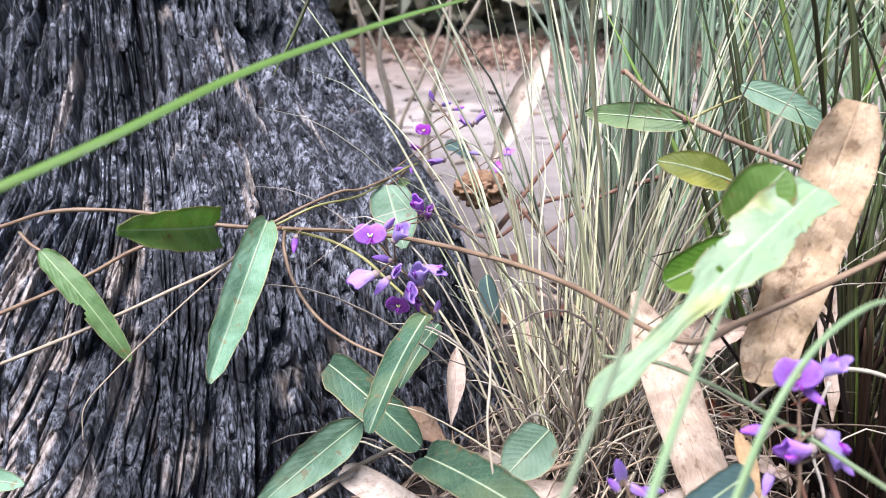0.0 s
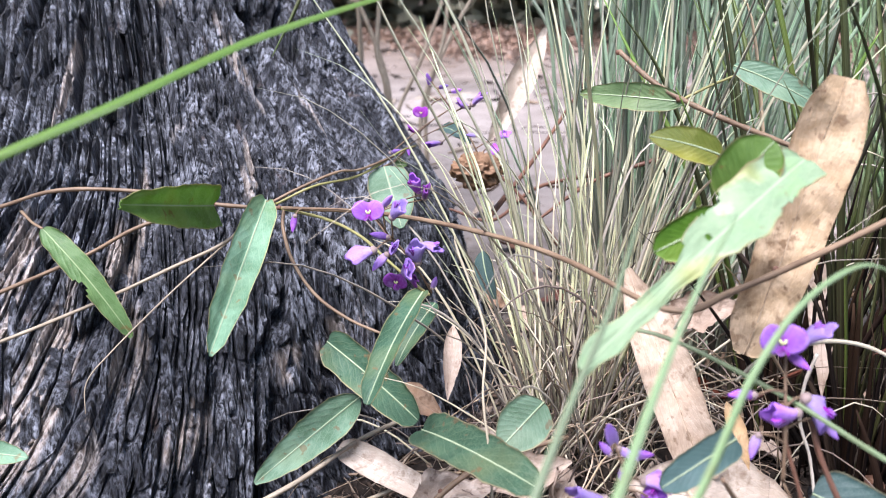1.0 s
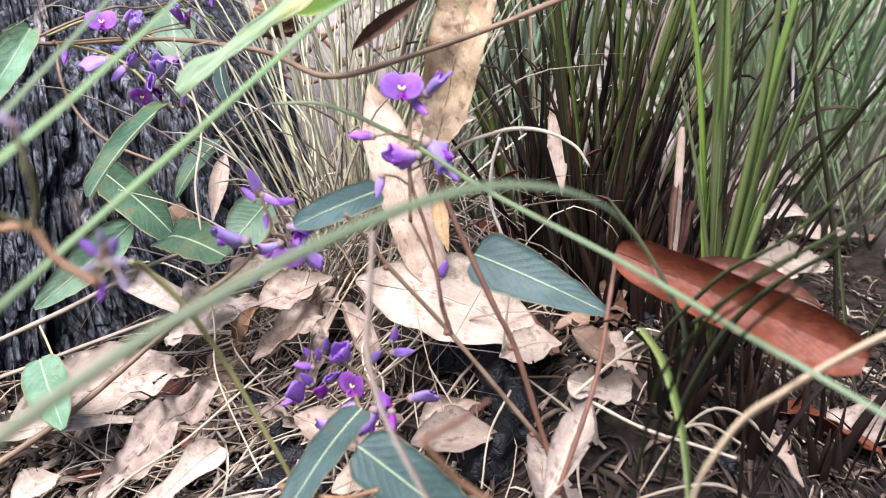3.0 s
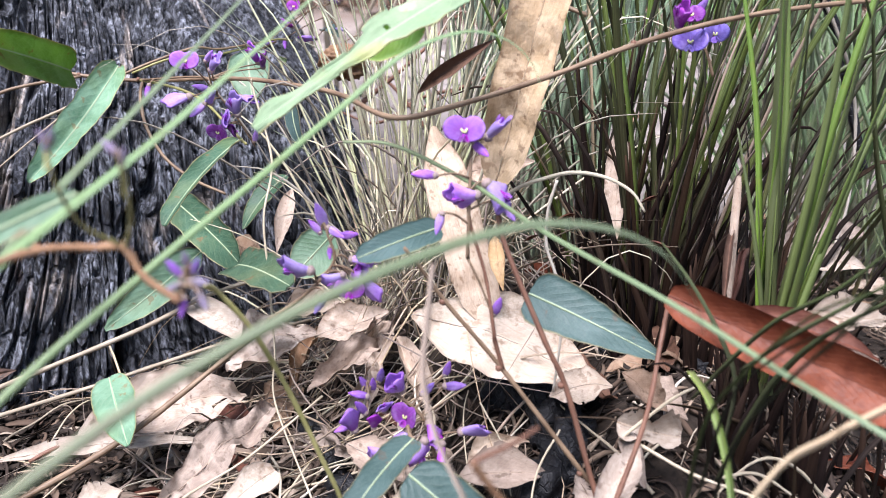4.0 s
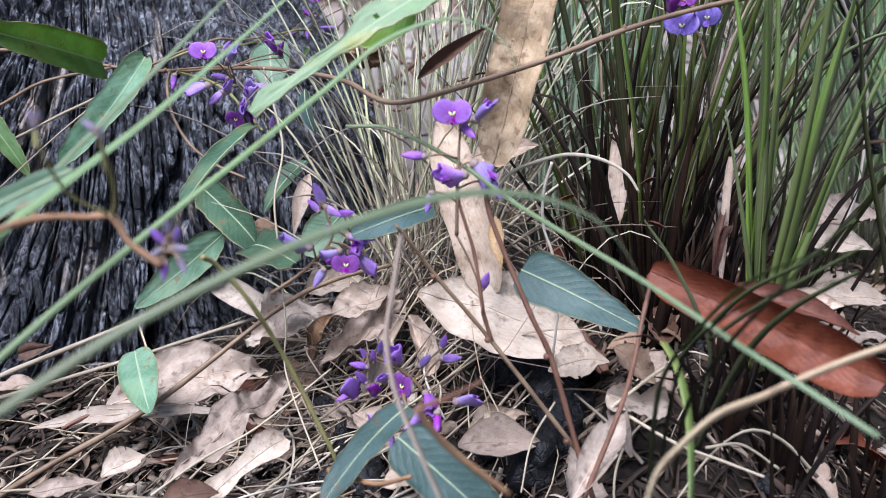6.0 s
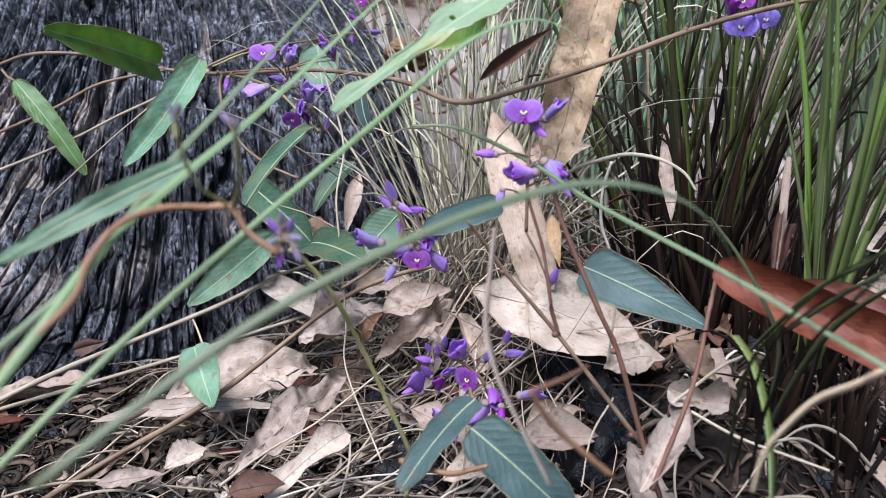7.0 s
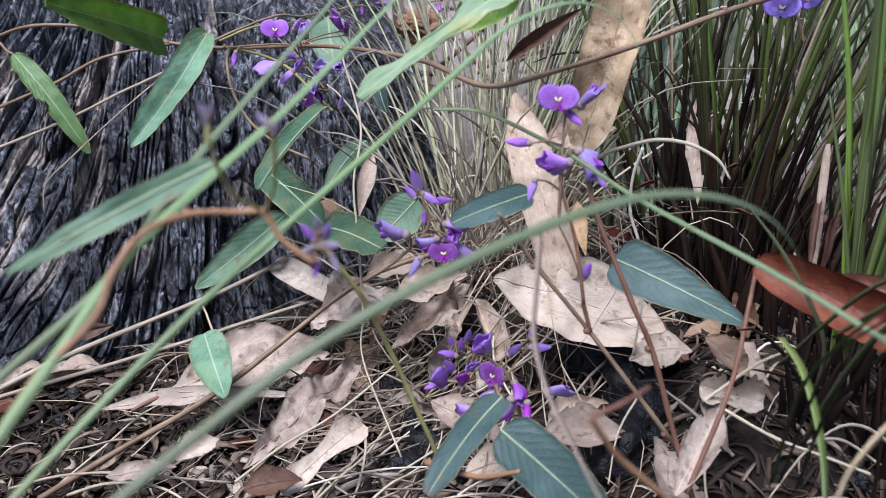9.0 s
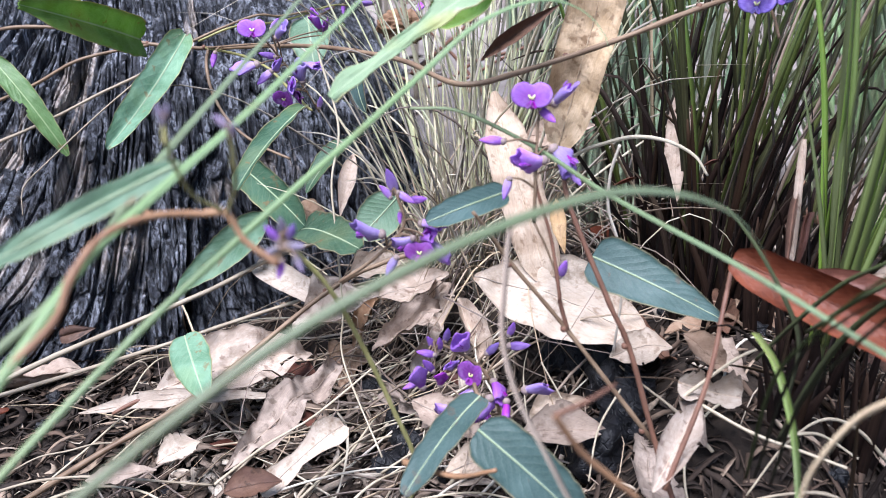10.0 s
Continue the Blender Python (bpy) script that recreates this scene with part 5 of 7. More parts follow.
live_leaf(vine, (-0.0262, 0.3135, 0.1246), (-0.0205, 0.2358, 0.1468), 0.0165, LEAF_THIN, roll=8, fold=24, bend=0.04, shape="wedge", seed=1)
live_leaf(vine, (-0.0065, 0.3138, 0.1270), (-0.0029, 0.2420, 0.1003), 0.0150, LEAF_SAGE, roll=8, fold=36, bend=-0.06, shape="long", seed=2)
live_leaf(vine, (-0.0835, 0.2978, 0.1192), (-0.0519, 0.2905, 0.0817), 0.0095, LEAF_GREEN, stalk=(-0.0998, 0.3121, 0.1210), roll=-15, fold=10, shape="long", seed=3, bites=((0.52, 0.8, 0.09, 2.2),), nu=30)
live_leaf(vine, (0.0284, 0.3623, 0.1287), (0.0395, 0.3342, 0.1113), 0.0185, LEAF_SAGE, roll=0, fold=6, bend=0.05, shape="oval", seed=4, stalk=(0.0332, 0.3872, 0.1299))
live_leaf(vine, (0.0551, 0.2747, 0.1090), (0.0438, 0.2359, 0.0902), 0.0095, LEAF_DEEP, roll=42, fold=30, bend=0.05, shape="oblong", seed=5)
live_leaf(vine, (0.0145, 0.3086, 0.0741), (0.0535, 0.2697, 0.0658), 0.0155, LEAF_DEEP, roll=10, fold=18, bend=-0.05, shape="oblong", seed=6)
live_leaf(vine, (0.0289, 0.2946, 0.0594), (-0.0092, 0.2840, 0.0277), 0.0160, LEAF_SAGE, roll=5, fold=20, bend=-0.06, shape="lance", seed=7)
live_leaf(vine, (0.0559, 0.2605, 0.0679), (0.0918, 0.2083, 0.0848), 0.0140, LEAF_DEEP, roll=-25, fold=16, bend=0.05, shape="oblong", seed=8)
live_leaf(vine, (0.0933, 0.2494, 0.0858), (0.0812, 0.2451, 0.0726), 0.0155, LEAF_SAGE, roll=10, fold=8, bend=-0.04, shape="oval", seed=9)
live_leaf(vine, (0.0227, 0.4287, 0.1149), (0.0310, 0.4098, 0.1190), 0.006, LEAF_GREEN, seed=10)
live_leaf(vine, (0.0443, 0.4363, 0.1310), (0.0617, 0.3962, 0.1322), 0.0075, LEAF_TEAL, roll=-35, fold=15, seed=11)
live_leaf(vine, (-0.0923, 0.2583, 0.0520), (-0.0719, 0.2512, 0.0563), 0.009, LEAF_SAGE, roll=-20, seed=12)
live_leaf(vine, (0.0736, 0.2773, 0.1222), (0.0779, 0.2727, 0.1081), 0.0075, LEAF_TEAL, roll=40, seed=13)
live_leaf(vine, (0.0524, 0.3334, 0.0808), (0.0396, 0.3131, 0.0630), 0.011, LEAF_DEEP, roll=35, fold=20, seed=14)

low_vine = thing("ground_vine", (0.1178, 0.1597, 0.0503), "low pea vine with blue-green leaves over the litter", "vine")
part("stem", tube([(-0.0206, 0.1878, -0.0043), (0.0012, 0.2021, 0.0075), (0.0269, 0.2276, 0.0182), (0.0620, 0.2654, 0.0415), (0.0823, 0.2733, 0.0515), (0.1030, 0.2793, 0.0565)], 0.0011, 0.0008, 50, 6, 0.25), STEM_BROWN, low_vine)
part("stem", tube([(-0.0668, 0.2159, 0.0071), (-0.0585, 0.2244, 0.0108), (-0.0407, 0.2413, 0.0171), (-0.0219, 0.2628, 0.0209), (0.0067, 0.2828, 0.0299), (0.0265, 0.3005, 0.0375), (0.0503, 0.3180, 0.0424)], 0.0012, 0.0008, 50, 6, 0.2), STEM_GREY, low_vine)
part("stem", tube([(-0.0741, 0.2228, 0.0005), (-0.0618, 0.2270, 0.0049), (-0.0368, 0.2441, 0.0084), (-0.0088, 0.2671, 0.0112), (0.0213, 0.2814, 0.0189), (0.0483, 0.2945, 0.0251), (0.0688, 0.3051, 0.0279)], 0.0009, 0.0007, 50, 6, 0.2), STEM_GREY, low_vine)
part("stem", tube([(0.1812, 0.1763, 0.0329), (0.1743, 0.1818, 0.0506), (0.1669, 0.1856, 0.0724), (0.1611, 0.1868, 0.0840), (0.1505, 0.1930, 0.1053), (0.1478, 0.1961, 0.1145)], 0.0008, 0.0006, 50, 6, 0.2), STEM_RED, low_vine)
part("stem", tube([(0.1764, 0.1855, 0.0449), (0.1732, 0.1842, 0.0487), (0.1515, 0.1870, 0.0752), (0.1371, 0.1883, 0.0915), (0.1322, 0.1870, 0.0989), (0.1275, 0.1837, 0.1069)], 0.0007, 0.0005, 40, 6, 0.2), STEM_BROWN, low_vine)
part("stem", tube([(0.1515, 0.1870, 0.0752), (0.1492, 0.1873, 0.0827), (0.1488, 0.1872, 0.0856), (0.1461, 0.1905, 0.0983), (0.1419, 0.1924, 0.1109), (0.1407, 0.1943, 0.1191)], 0.0006, 0.0004, 30, 6, 0.2), STEM_RED, low_vine)
part("stem", tube([(0.1770, 0.1687, 0.0435), (0.1857, 0.1815, 0.0665), (0.1891, 0.1918, 0.0827), (0.1914, 0.2005, 0.0900)], 0.0007, 0.0006, 30, 6, 0.2), STEM_RED, low_vine)
part("stem", tube([(0.1636, 0.1021, 0.0937), (0.1555, 0.0989, 0.1026), (0.1523, 0.0972, 0.1077), (0.1506, 0.0961, 0.1111)], 0.0005, 0.0005, 30, 6, 0.2), STEM_ORANGE, low_vine)
part("stem", tube([(0.1506, 0.0961, 0.1111), (0.1548, 0.1002, 0.1111), (0.1588, 0.1053, 0.1111)], 0.0004, 0.0003, 30, 6, 0.2), STEM_RED, low_vine)
part("stem", tube([(0.1141, 0.1621, 0.0489), (0.1191, 0.1583, 0.0508), (0.1284, 0.1550, 0.0519), (0.1379, 0.1490, 0.0596)], 0.0009, 0.0005, 20, 6, 0.2), STEM_ORANGE, low_vine)
live_leaf(low_vine, (0.1567, 0.2116, 0.0855), (0.1903, 0.2000, 0.0752), 0.0155, LEAF_TEAL, roll=-12, fold=7, bend=0.05, shape="taper", seed=21)
live_leaf(low_vine, (0.1338, 0.1992, 0.1070), (0.1159, 0.1853, 0.1029), 0.0078, LEAF_TEAL, roll=10, fold=10, bend=0.04, shape="oblong", seed=22)
live_leaf(low_vine, (0.0187, 0.2360, 0.0350), (0.0386, 0.2081, 0.0288), 0.0145, LEAF_SAGE, roll=0, fold=18, bend=0.04, shape="oval", seed=23)
live_leaf(low_vine, (0.1302, 0.1812, 0.0572), (0.1171, 0.1486, 0.0500), 0.0085, LEAF_TEAL, roll=10, fold=16, shape="oblong", seed=24, stalk=(0.1279, 0.1864, 0.0576))
live_leaf(low_vine, (0.1324, 0.1600, 0.0620), (0.1570, 0.1560, 0.0425), 0.0140, LEAF_TEAL, roll=-10, fold=14, shape="oblong", seed=25)

near_vine = thing("near_vine", (0.1016, 0.1070, 0.1330), "orange-brown twining stem with a long leaf and flower buds", "vine")
part("stem", tube([(0.0775, 0.0720, 0.1113), (0.0805, 0.0787, 0.1186), (0.0856, 0.0864, 0.1245), (0.0866, 0.0907, 0.1295), (0.0883, 0.0968, 0.1330), (0.0925, 0.1023, 0.1339), (0.0977, 0.1063, 0.1331), (0.1016, 0.1070, 0.1330), (0.1044, 0.1061, 0.1294), (0.1093, 0.1058, 0.1261)], 0.00055, 0.0005, 80, 8, 0.4), STEM_ORANGE, near_vine)
part("stem", tube([(0.1016, 0.1070, 0.1330), (0.1055, 0.1023, 0.1387), (0.1076, 0.0983, 0.1441), (0.1084, 0.0959, 0.1486)], 0.0003, 0.00025, 20, 6, 0.2), STEM_OLIVE, near_vine)
part("stem", tube([(0.1011, 0.1071, 0.1334), (0.0999, 0.1010, 0.1379), (0.1002, 0.0966, 0.1433), (0.1007, 0.0942, 0.1482)], 0.0003, 0.00025, 20, 6, 0.2), STEM_OLIVE, near_vine)
live_leaf(near_vine, (0.0923, 0.1128, 0.1386), (0.0650, 0.0966, 0.1247), 0.0043, LEAF_SAGE, roll=0, fold=8, bend=0.05, shape="long", seed=31)
live_leaf(near_vine, (0.1440, 0.2110, 0.1672), (0.0973, 0.1727, 0.1358), 0.0140, LEAF_PALE, "", "pale yellowing leaf with chewed edges", roll=32, fold=6, bend=0.03, shape="chewed", seed=32, nu=60, nv=19, ragged=0.45, bites=((0.2, -0.95, 0.05, 3.0), (0.36, 0.95, 0.06, 2.5), (0.57, 0.9, 0.05, 3.0), (0.72, -0.95, 0.035, 4.0), (0.45, 0.2, 0.012, 9.0)))
live_leaf(near_vine, (0.1289, 0.2127, 0.1576), (0.1373, 0.2106, 0.1710), 0.0135, LEAF_BRIGHT, roll=-25, fold=10, shape="blunt", seed=33)
live_leaf(near_vine, (0.1280, 0.2077, 0.1555), (0.1137, 0.2038, 0.1484), 0.0095, LEAF_BRIGHT, roll=0, fold=8, shape="blunt", seed=34)
live_leaf(near_vine, (0.1355, 0.2439, 0.1604), (0.1168, 0.2436, 0.1654), 0.0095, LEAF_OLIVE, roll=28, fold=10, shape="oval", seed=35)

back_vine = thing("back_vine", (0.1366, 0.3090, 0.1646), "brown woody vine stem with small oval green leaves", "vine")
part("stem", tube([(0.1164, 0.3222, 0.1791), (0.1261, 0.3152, 0.1708), (0.1362, 0.3090, 0.1650), (0.1495, 0.3033, 0.1595), (0.1708, 0.2977, 0.1517)], 0.0009, 0.0009, 30, 6, 0.3), STEM_BROWN, back_vine)
part("stem", tube([(0.1362, 0.3090, 0.1650), (0.1437, 0.3091, 0.1691), (0.1523, 0.3081, 0.1732)], 0.0005, 0.0004, 16, 6, 0.2), STEM_OLIVE, back_vine)
live_leaf(back_vine, (0.1366, 0.3088, 0.1643), (0.1046, 0.3267, 0.1643), 0.0098, LEAF_GREEN, roll=14, fold=12, bend=0.05, shape="oval", seed=41)
live_leaf(back_vine, (0.1512, 0.3089, 0.1759), (0.1774, 0.3024, 0.1638), 0.0095, LEAF_SAGE, roll=-22, fold=8, shape="oval", seed=42)

# swollen reddish joints of the vine stems
for owner, at in ((vine, (-0.0058, 0.3289, 0.1196)), (vine, (-0.0313, 0.3287, 0.1207)), (vine, (0.1474, 0.2262, 0.1368)), (vine, (0.1825, 0.2418, 0.1485)),
                  (low_vine, (0.1731, 0.1833, 0.0493)), (low_vine, (0.1515, 0.1861, 0.0757)), (low_vine, (0.1372, 0.1874, 0.0919)), (low_vine, (0.1668, 0.1847, 0.0729)),
                  (low_vine, (0.0623, 0.2646, 0.0419)), (low_vine, (0.0273, 0.2268, 0.0187)), (back_vine, (0.1360, 0.3080, 0.1651)), (back_vine, (0.1172, 0.3211, 0.1787))):
    part("joint", place_shape(CUP, Matrix.Rotation(1.2, 3, "Y"), Vector(at) - Vector((0.0011, 0, 0)), 0.0062), STEM_RED, owner, "swollen reddish joint")
for at in ((0.1018, 0.1066, 0.1332), (0.0927, 0.1019, 0.1341)):
    part("joint", place_shape(CUP, Matrix.Rotation(1.2, 3, "Y"), Vector(at) - Vector((0.0008, 0, 0)), 0.0042), STEM_ORANGE, near_vine, "swollen reddish joint")

# ---- flower spikes ----
UP = (0.1, -0.3, 1)
raceme([(-0.0061, 0.3298, 0.1193), (0.0283, 0.3107, 0.1244), (0.0420, 0.2876, 0.1237), (0.0504, 0.2856, 0.1150), (0.0566, 0.2859, 0.1043)], [
    ("open", (0.0388, 0.2730, 0.1350), 0.0096, (0.15, -0.9, 0.3)),
    ("side", (0.0461, 0.2789, 0.1346), 0.0075, (0.3, -0.2, 0.8)),
    ("bud", (0.0010, 0.3210, 0.1161), 0.0065, (-0.2, -0.2, -1)),
    ("side", (0.0374, 0.2691, 0.1235), 0.0082, (-1, -0.2, -0.2)),
    ("pale", (0.0418, 0.2734, 0.1191), 0.0072, (-0.6, -0.3, -0.6)),
    ("side", (0.0518, 0.2798, 0.1195), 0.0078, (-0.3, -0.3, 0.8)),
    ("side", (0.0568, 0.2814, 0.1226), 0.0075, (1, -0.2, 0.1)),
    ("side", (0.0491, 0.2782, 0.1153), 0.0085, (0.2, -0.5, 0.6)),
    ("deep", (0.0459, 0.2793, 0.1100), 0.0082, (-0.2, -0.9, -0.2)),
    ("pale", (0.0576, 0.2843, 0.1087), 0.0052, (0.3, 0, 1)),
    ("bud", (0.0407, 0.2806, 0.1254), 0.0062, (-1, 0, 0.2)),
    ("side", (0.0458, 0.2752, 0.1234), 0.0070, (0.2, -0.4, 0.6)),
    ("pale", (0.0429, 0.2844, 0.1360), 0.0058, (0.5, 0, 0.6)),
    ("magenta", (0.0510, 0.2802, 0.1113), 0.0070, (0.5, -0.4, -0.2)),
    ("rich", (0.0473, 0.3154, 0.1325), 0.008, (-0.5, -0.3, 0.7)),
    ("magenta", (0.0511, 0.3153, 0.1310), 0.007, (0.1, -0.3, 0.9)),
], "violet pea flowers hanging against the charred trunk")
raceme([(0.0696, 0.4009, 0.1118), (0.0647, 0.3953, 0.1286), (0.0583, 0.3982, 0.1393), (0.0498, 0.3962, 0.1520), (0.0434, 0.3983, 0.1602)], [
    ("bud", (0.0430, 0.3981, 0.1598), 0.0062, (-0.3, 0, 1)), ("bud", (0.0496, 0.3978, 0.1569), 0.0052, (0.8, 0, 0.2)),
    ("pale", (0.0551, 0.3978, 0.1552), 0.0056, (1, 0, 0.2)), ("side", (0.0645, 0.3976, 0.1517), 0.0078, (0.6, 0, 0.8)),
    ("side", (0.0580, 0.3982, 0.1490), 0.0078, (-0.7, -0.3, 0.4)), ("deep", (0.0395, 0.3981, 0.1449), 0.0075, (-0.3, -0.9, 0.2)),
    ("magenta", (0.0353, 0.4003, 0.1369), 0.0068, (-0.6, -0.4, 0.3)), ("side", (0.0445, 0.4042, 0.1297), 0.0078, (-0.8, -0.3, -0.2)),
    ("bud", (0.0331, 0.4022, 0.1274), 0.005, (0, 0, -1)), ("pale", (0.0621, 0.3973, 0.1355), 0.0052, (-1, 0, 0.1)),
    ("side", (0.0752, 0.3988, 0.1356), 0.0066, (0.6, 0, 0.6)), ("rich", (0.0721, 0.3965, 0.1297), 0.0068, (0, -0.5, -0.5)),
    ("bud", (0.0288, 0.3917, 0.1289), 0.006, (1, 0, 0.3)),
], "spike of small violet pea flowers beside the trunk")
raceme([(0.1417, 0.1903, 0.1026), (0.1415, 0.1924, 0.1138), (0.1413, 0.1960, 0.1230), (0.1414, 0.1980, 0.1282)], [
    ("open", (0.1396, 0.1958, 0.1319), 0.0096, (0.05, -0.9, 0.25)), ("side", (0.1465, 0.1997, 0.1326), 0.0072, (0.5, 0, 0.8)),
    ("bud", (0.1436, 0.1971, 0.1277), 0.0058, (0.7, -0.3, -0.5)), ("bud", (0.1310, 0.1905, 0.1226), 0.006, (-1, 0, 0)),
    ("side", (0.1406, 0.1914, 0.1172), 0.0072, (-0.8, -0.3, -0.2)), ("side", (0.1481, 0.1945, 0.1185), 0.0078, (0.8, 0, -0.5)),
    ("pale", (0.1508, 0.1942, 0.1138), 0.0055, (0.6, 0, -0.8)), ("pale", (0.1349, 0.1901, 0.1112), 0.0055, (-0.2, 0, -1)),
    ("bud", (0.1494, 0.1895, 0.0912), 0.0058, (0.4, 0, 0.9)),
], "violet pea flower facing out above the dead leaves")
raceme([(0.0928, 0.1858, 0.0849), (0.1019, 0.1870, 0.0916), (0.1091, 0.1894, 0.0999), (0.1077, 0.1905, 0.1064), (0.1060, 0.1918, 0.1104)], [
    ("pale", (0.1056, 0.1920, 0.1111), 0.0072, (-0.3, 0, 1)), ("pale", (0.1095, 0.1912, 0.1070), 0.005, (0.5, 0, -0.3)),
    ("bud", (0.1125, 0.1925, 0.1062), 0.0052, (1, 0, 0.1)), ("bud", (0.1082, 0.1901, 0.1022), 0.0034, (0, 0, -1)),
    ("side", (0.1159, 0.1912, 0.1011), 0.0065, (0.9, 0, 0.3)), ("side", (0.1014, 0.1853, 0.0988), 0.0075, (-1, 0, -0.1)),
    ("pale", (0.1071, 0.1845, 0.0911), 0.0058, (-0.4, 0, -0.8)), ("deep", (0.1138, 0.1859, 0.0942), 0.0074, (0, -0.9, 0.3)),
    ("rich", (0.1145, 0.1906, 0.0975), 0.0058, (0.4, -0.3, 0.6)), ("side", (0.1103, 0.1871, 0.0962), 0.0055, (-0.5, 0, -0.5)), ("pale", (0.1044, 0.1907, 0.1084), 0.0046, (-0.6, 0, 0.7)), ("side", (0.1178, 0.1898, 0.0939), 0.0066, (0.5, 0, -0.6)),
], "loose spike of lavender pea flowers with one dark open bloom")
raceme([(0.1359, 0.1953, 0.0345), (0.1312, 0.1977, 0.0513), (0.1252, 0.1989, 0.0573), (0.1195, 0.1989, 0.0603), (0.1146, 0.1988, 0.0626)], [
    ("bud", (0.1140, 0.1985, 0.0621), 0.0052, (-0.5, 0, 1)), ("bud", (0.1165, 0.1989, 0.0618), 0.005, (0.1, 0, 1)),
    ("side", (0.1229, 0.1979, 0.0618), 0.0074, (-0.3, -0.5, 0.4)), ("rich", (0.1124, 0.1910, 0.0549), 0.0072, (-0.2, 0, 1)),
    ("bud", (0.1133, 0.1954, 0.0601), 0.0055, (-1, 0, 0.1)), ("magenta", (0.1180, 0.1937, 0.0534), 0.005, (0.2, 0, 0.8)),
    ("deep", (0.1263, 0.1921, 0.0562), 0.0088, (-0.5, -0.7, 0.2)), ("side", (0.1315, 0.1899, 0.0480), 0.0076, (-0.1, 0, -1)),
    ("rich", (0.1364, 0.1924, 0.0463), 0.0066, (0.1, 0, -1)), ("side", (0.1441, 0.1960, 0.0516), 0.0078, (0.9, 0, 0.2)),
    ("bud", (0.1384, 0.2028, 0.0608), 0.0066, (1, 0, 0.1)), ("bud", (0.1361, 0.2041, 0.0654), 0.0055, (0.4, 0, 1)),
    ("bud", (0.1140, 0.1935, 0.0577), 0.0060, (-0.5, -0.2, 0.8)), ("side", (0.1204, 0.1957, 0.0571), 0.0058, (0.2, -0.4, 0.7)), ("bud", (0.1183, 0.2010, 0.0636), 0.0055, (0.3, 0, 1)), ("side", (0.1254, 0.1909, 0.0507), 0.0058, (-0.4, -0.3, -0.5)), ("rich", (0.1339, 0.1949, 0.0511), 0.0066, (0.4, -0.3, -0.3)), ("bud", (0.1314, 0.2003, 0.0608), 0.006, (0.6, 0, 0.6)), ("bud", (0.1098, 0.1915, 0.0518), 0.0048, (-0.7, 0, -0.4)), ("side", (0.1203, 0.1909, 0.0449), 0.006, (-0.8, 0, -0.6)), ("bud", (0.1236, 0.1897, 0.0402), 0.0045, (0, 0, -1)),
], "crowded spike of violet pea flowers low over charcoal", 0.0006)
raceme([(0.2061, 0.2551, 0.1386), (0.2040, 0.2571, 0.1448), (0.2003, 0.2588, 0.1510), (0.1964, 0.2617, 0.1604)], [
    ("magenta", (0.1943, 0.2537, 0.1549), 0.0086, (-0.2, -0.3, 1)), ("deep", (0.1983, 0.2568, 0.1552), 0.0080, (0.3, -0.8, 0.4)),
    ("blue", (0.1980, 0.2518, 0.1482), 0.0098, (-0.2, -0.9, 0.1)), ("blue", (0.2051, 0.2551, 0.1502), 0.0088, (0.4, -0.8, 0.1)),
    ("bud", (0.2015, 0.2615, 0.1573), 0.0066, (0.6, 0, 0.8)),
], "magenta and blue pea flowers among dark grass")
raceme([(0.1080, 0.1067, 0.1262), (0.1089, 0.1083, 0.1270), (0.1088, 0.1099, 0.1283), (0.1091, 0.1106, 0.1300)], [
    ("bud", (0.1074, 0.1090, 0.1296), 0.0034, (-0.6, 0, 0.8)), ("bud", (0.1100, 0.1106, 0.1295), 0.0036, (0.5, 0, 0.9)),
    ("dusk", (0.1085, 0.1106, 0.1304), 0.0034, (0, 0, 1)), ("dusk", (0.1110, 0.1090, 0.1278), 0.0034, (0.9, 0, 0)),
    ("dusk", (0.1079, 0.1072, 0.1275), 0.003, (-0.8, 0, -0.5)), ("dusk", (0.1119, 0.1073, 0.1259), 0.003, (0.4, 0, -0.9)), ("bud", (0.1094, 0.1065, 0.1251), 0.003, (-0.2, 0, -1)),
], "tight cluster of blurred violet buds")
raceme([(0.1008, 0.0938, 0.1472), (0.1006, 0.0943, 0.1486), (0.1004, 0.0947, 0.1496)], [("dusk", (0.0999, 0.0951, 0.1508), 0.0024, (-0.3, 0, 1)), ("dusk", (0.1009, 0.0953, 0.1510), 0.0024, (0.3, 0, 1)), ("dusk", (0.1004, 0.0947, 0.1496), 0.0022, (0, 0, 1))], "pale lavender buds close to the lens", 0.0004, STEM_OLIVE)
raceme([(0.1076, 0.0980, 0.1433), (0.1082, 0.0970, 0.1460), (0.1084, 0.0959, 0.1486)], [("dusk", (0.1075, 0.0961, 0.1496), 0.0026, (-0.8, 0, 0.8)), ("dusk", (0.1090, 0.0961, 0.1489), 0.0024, (0.4, 0, 1))], "pale lavender buds close to the lens", 0.0004, STEM_OLIVE)

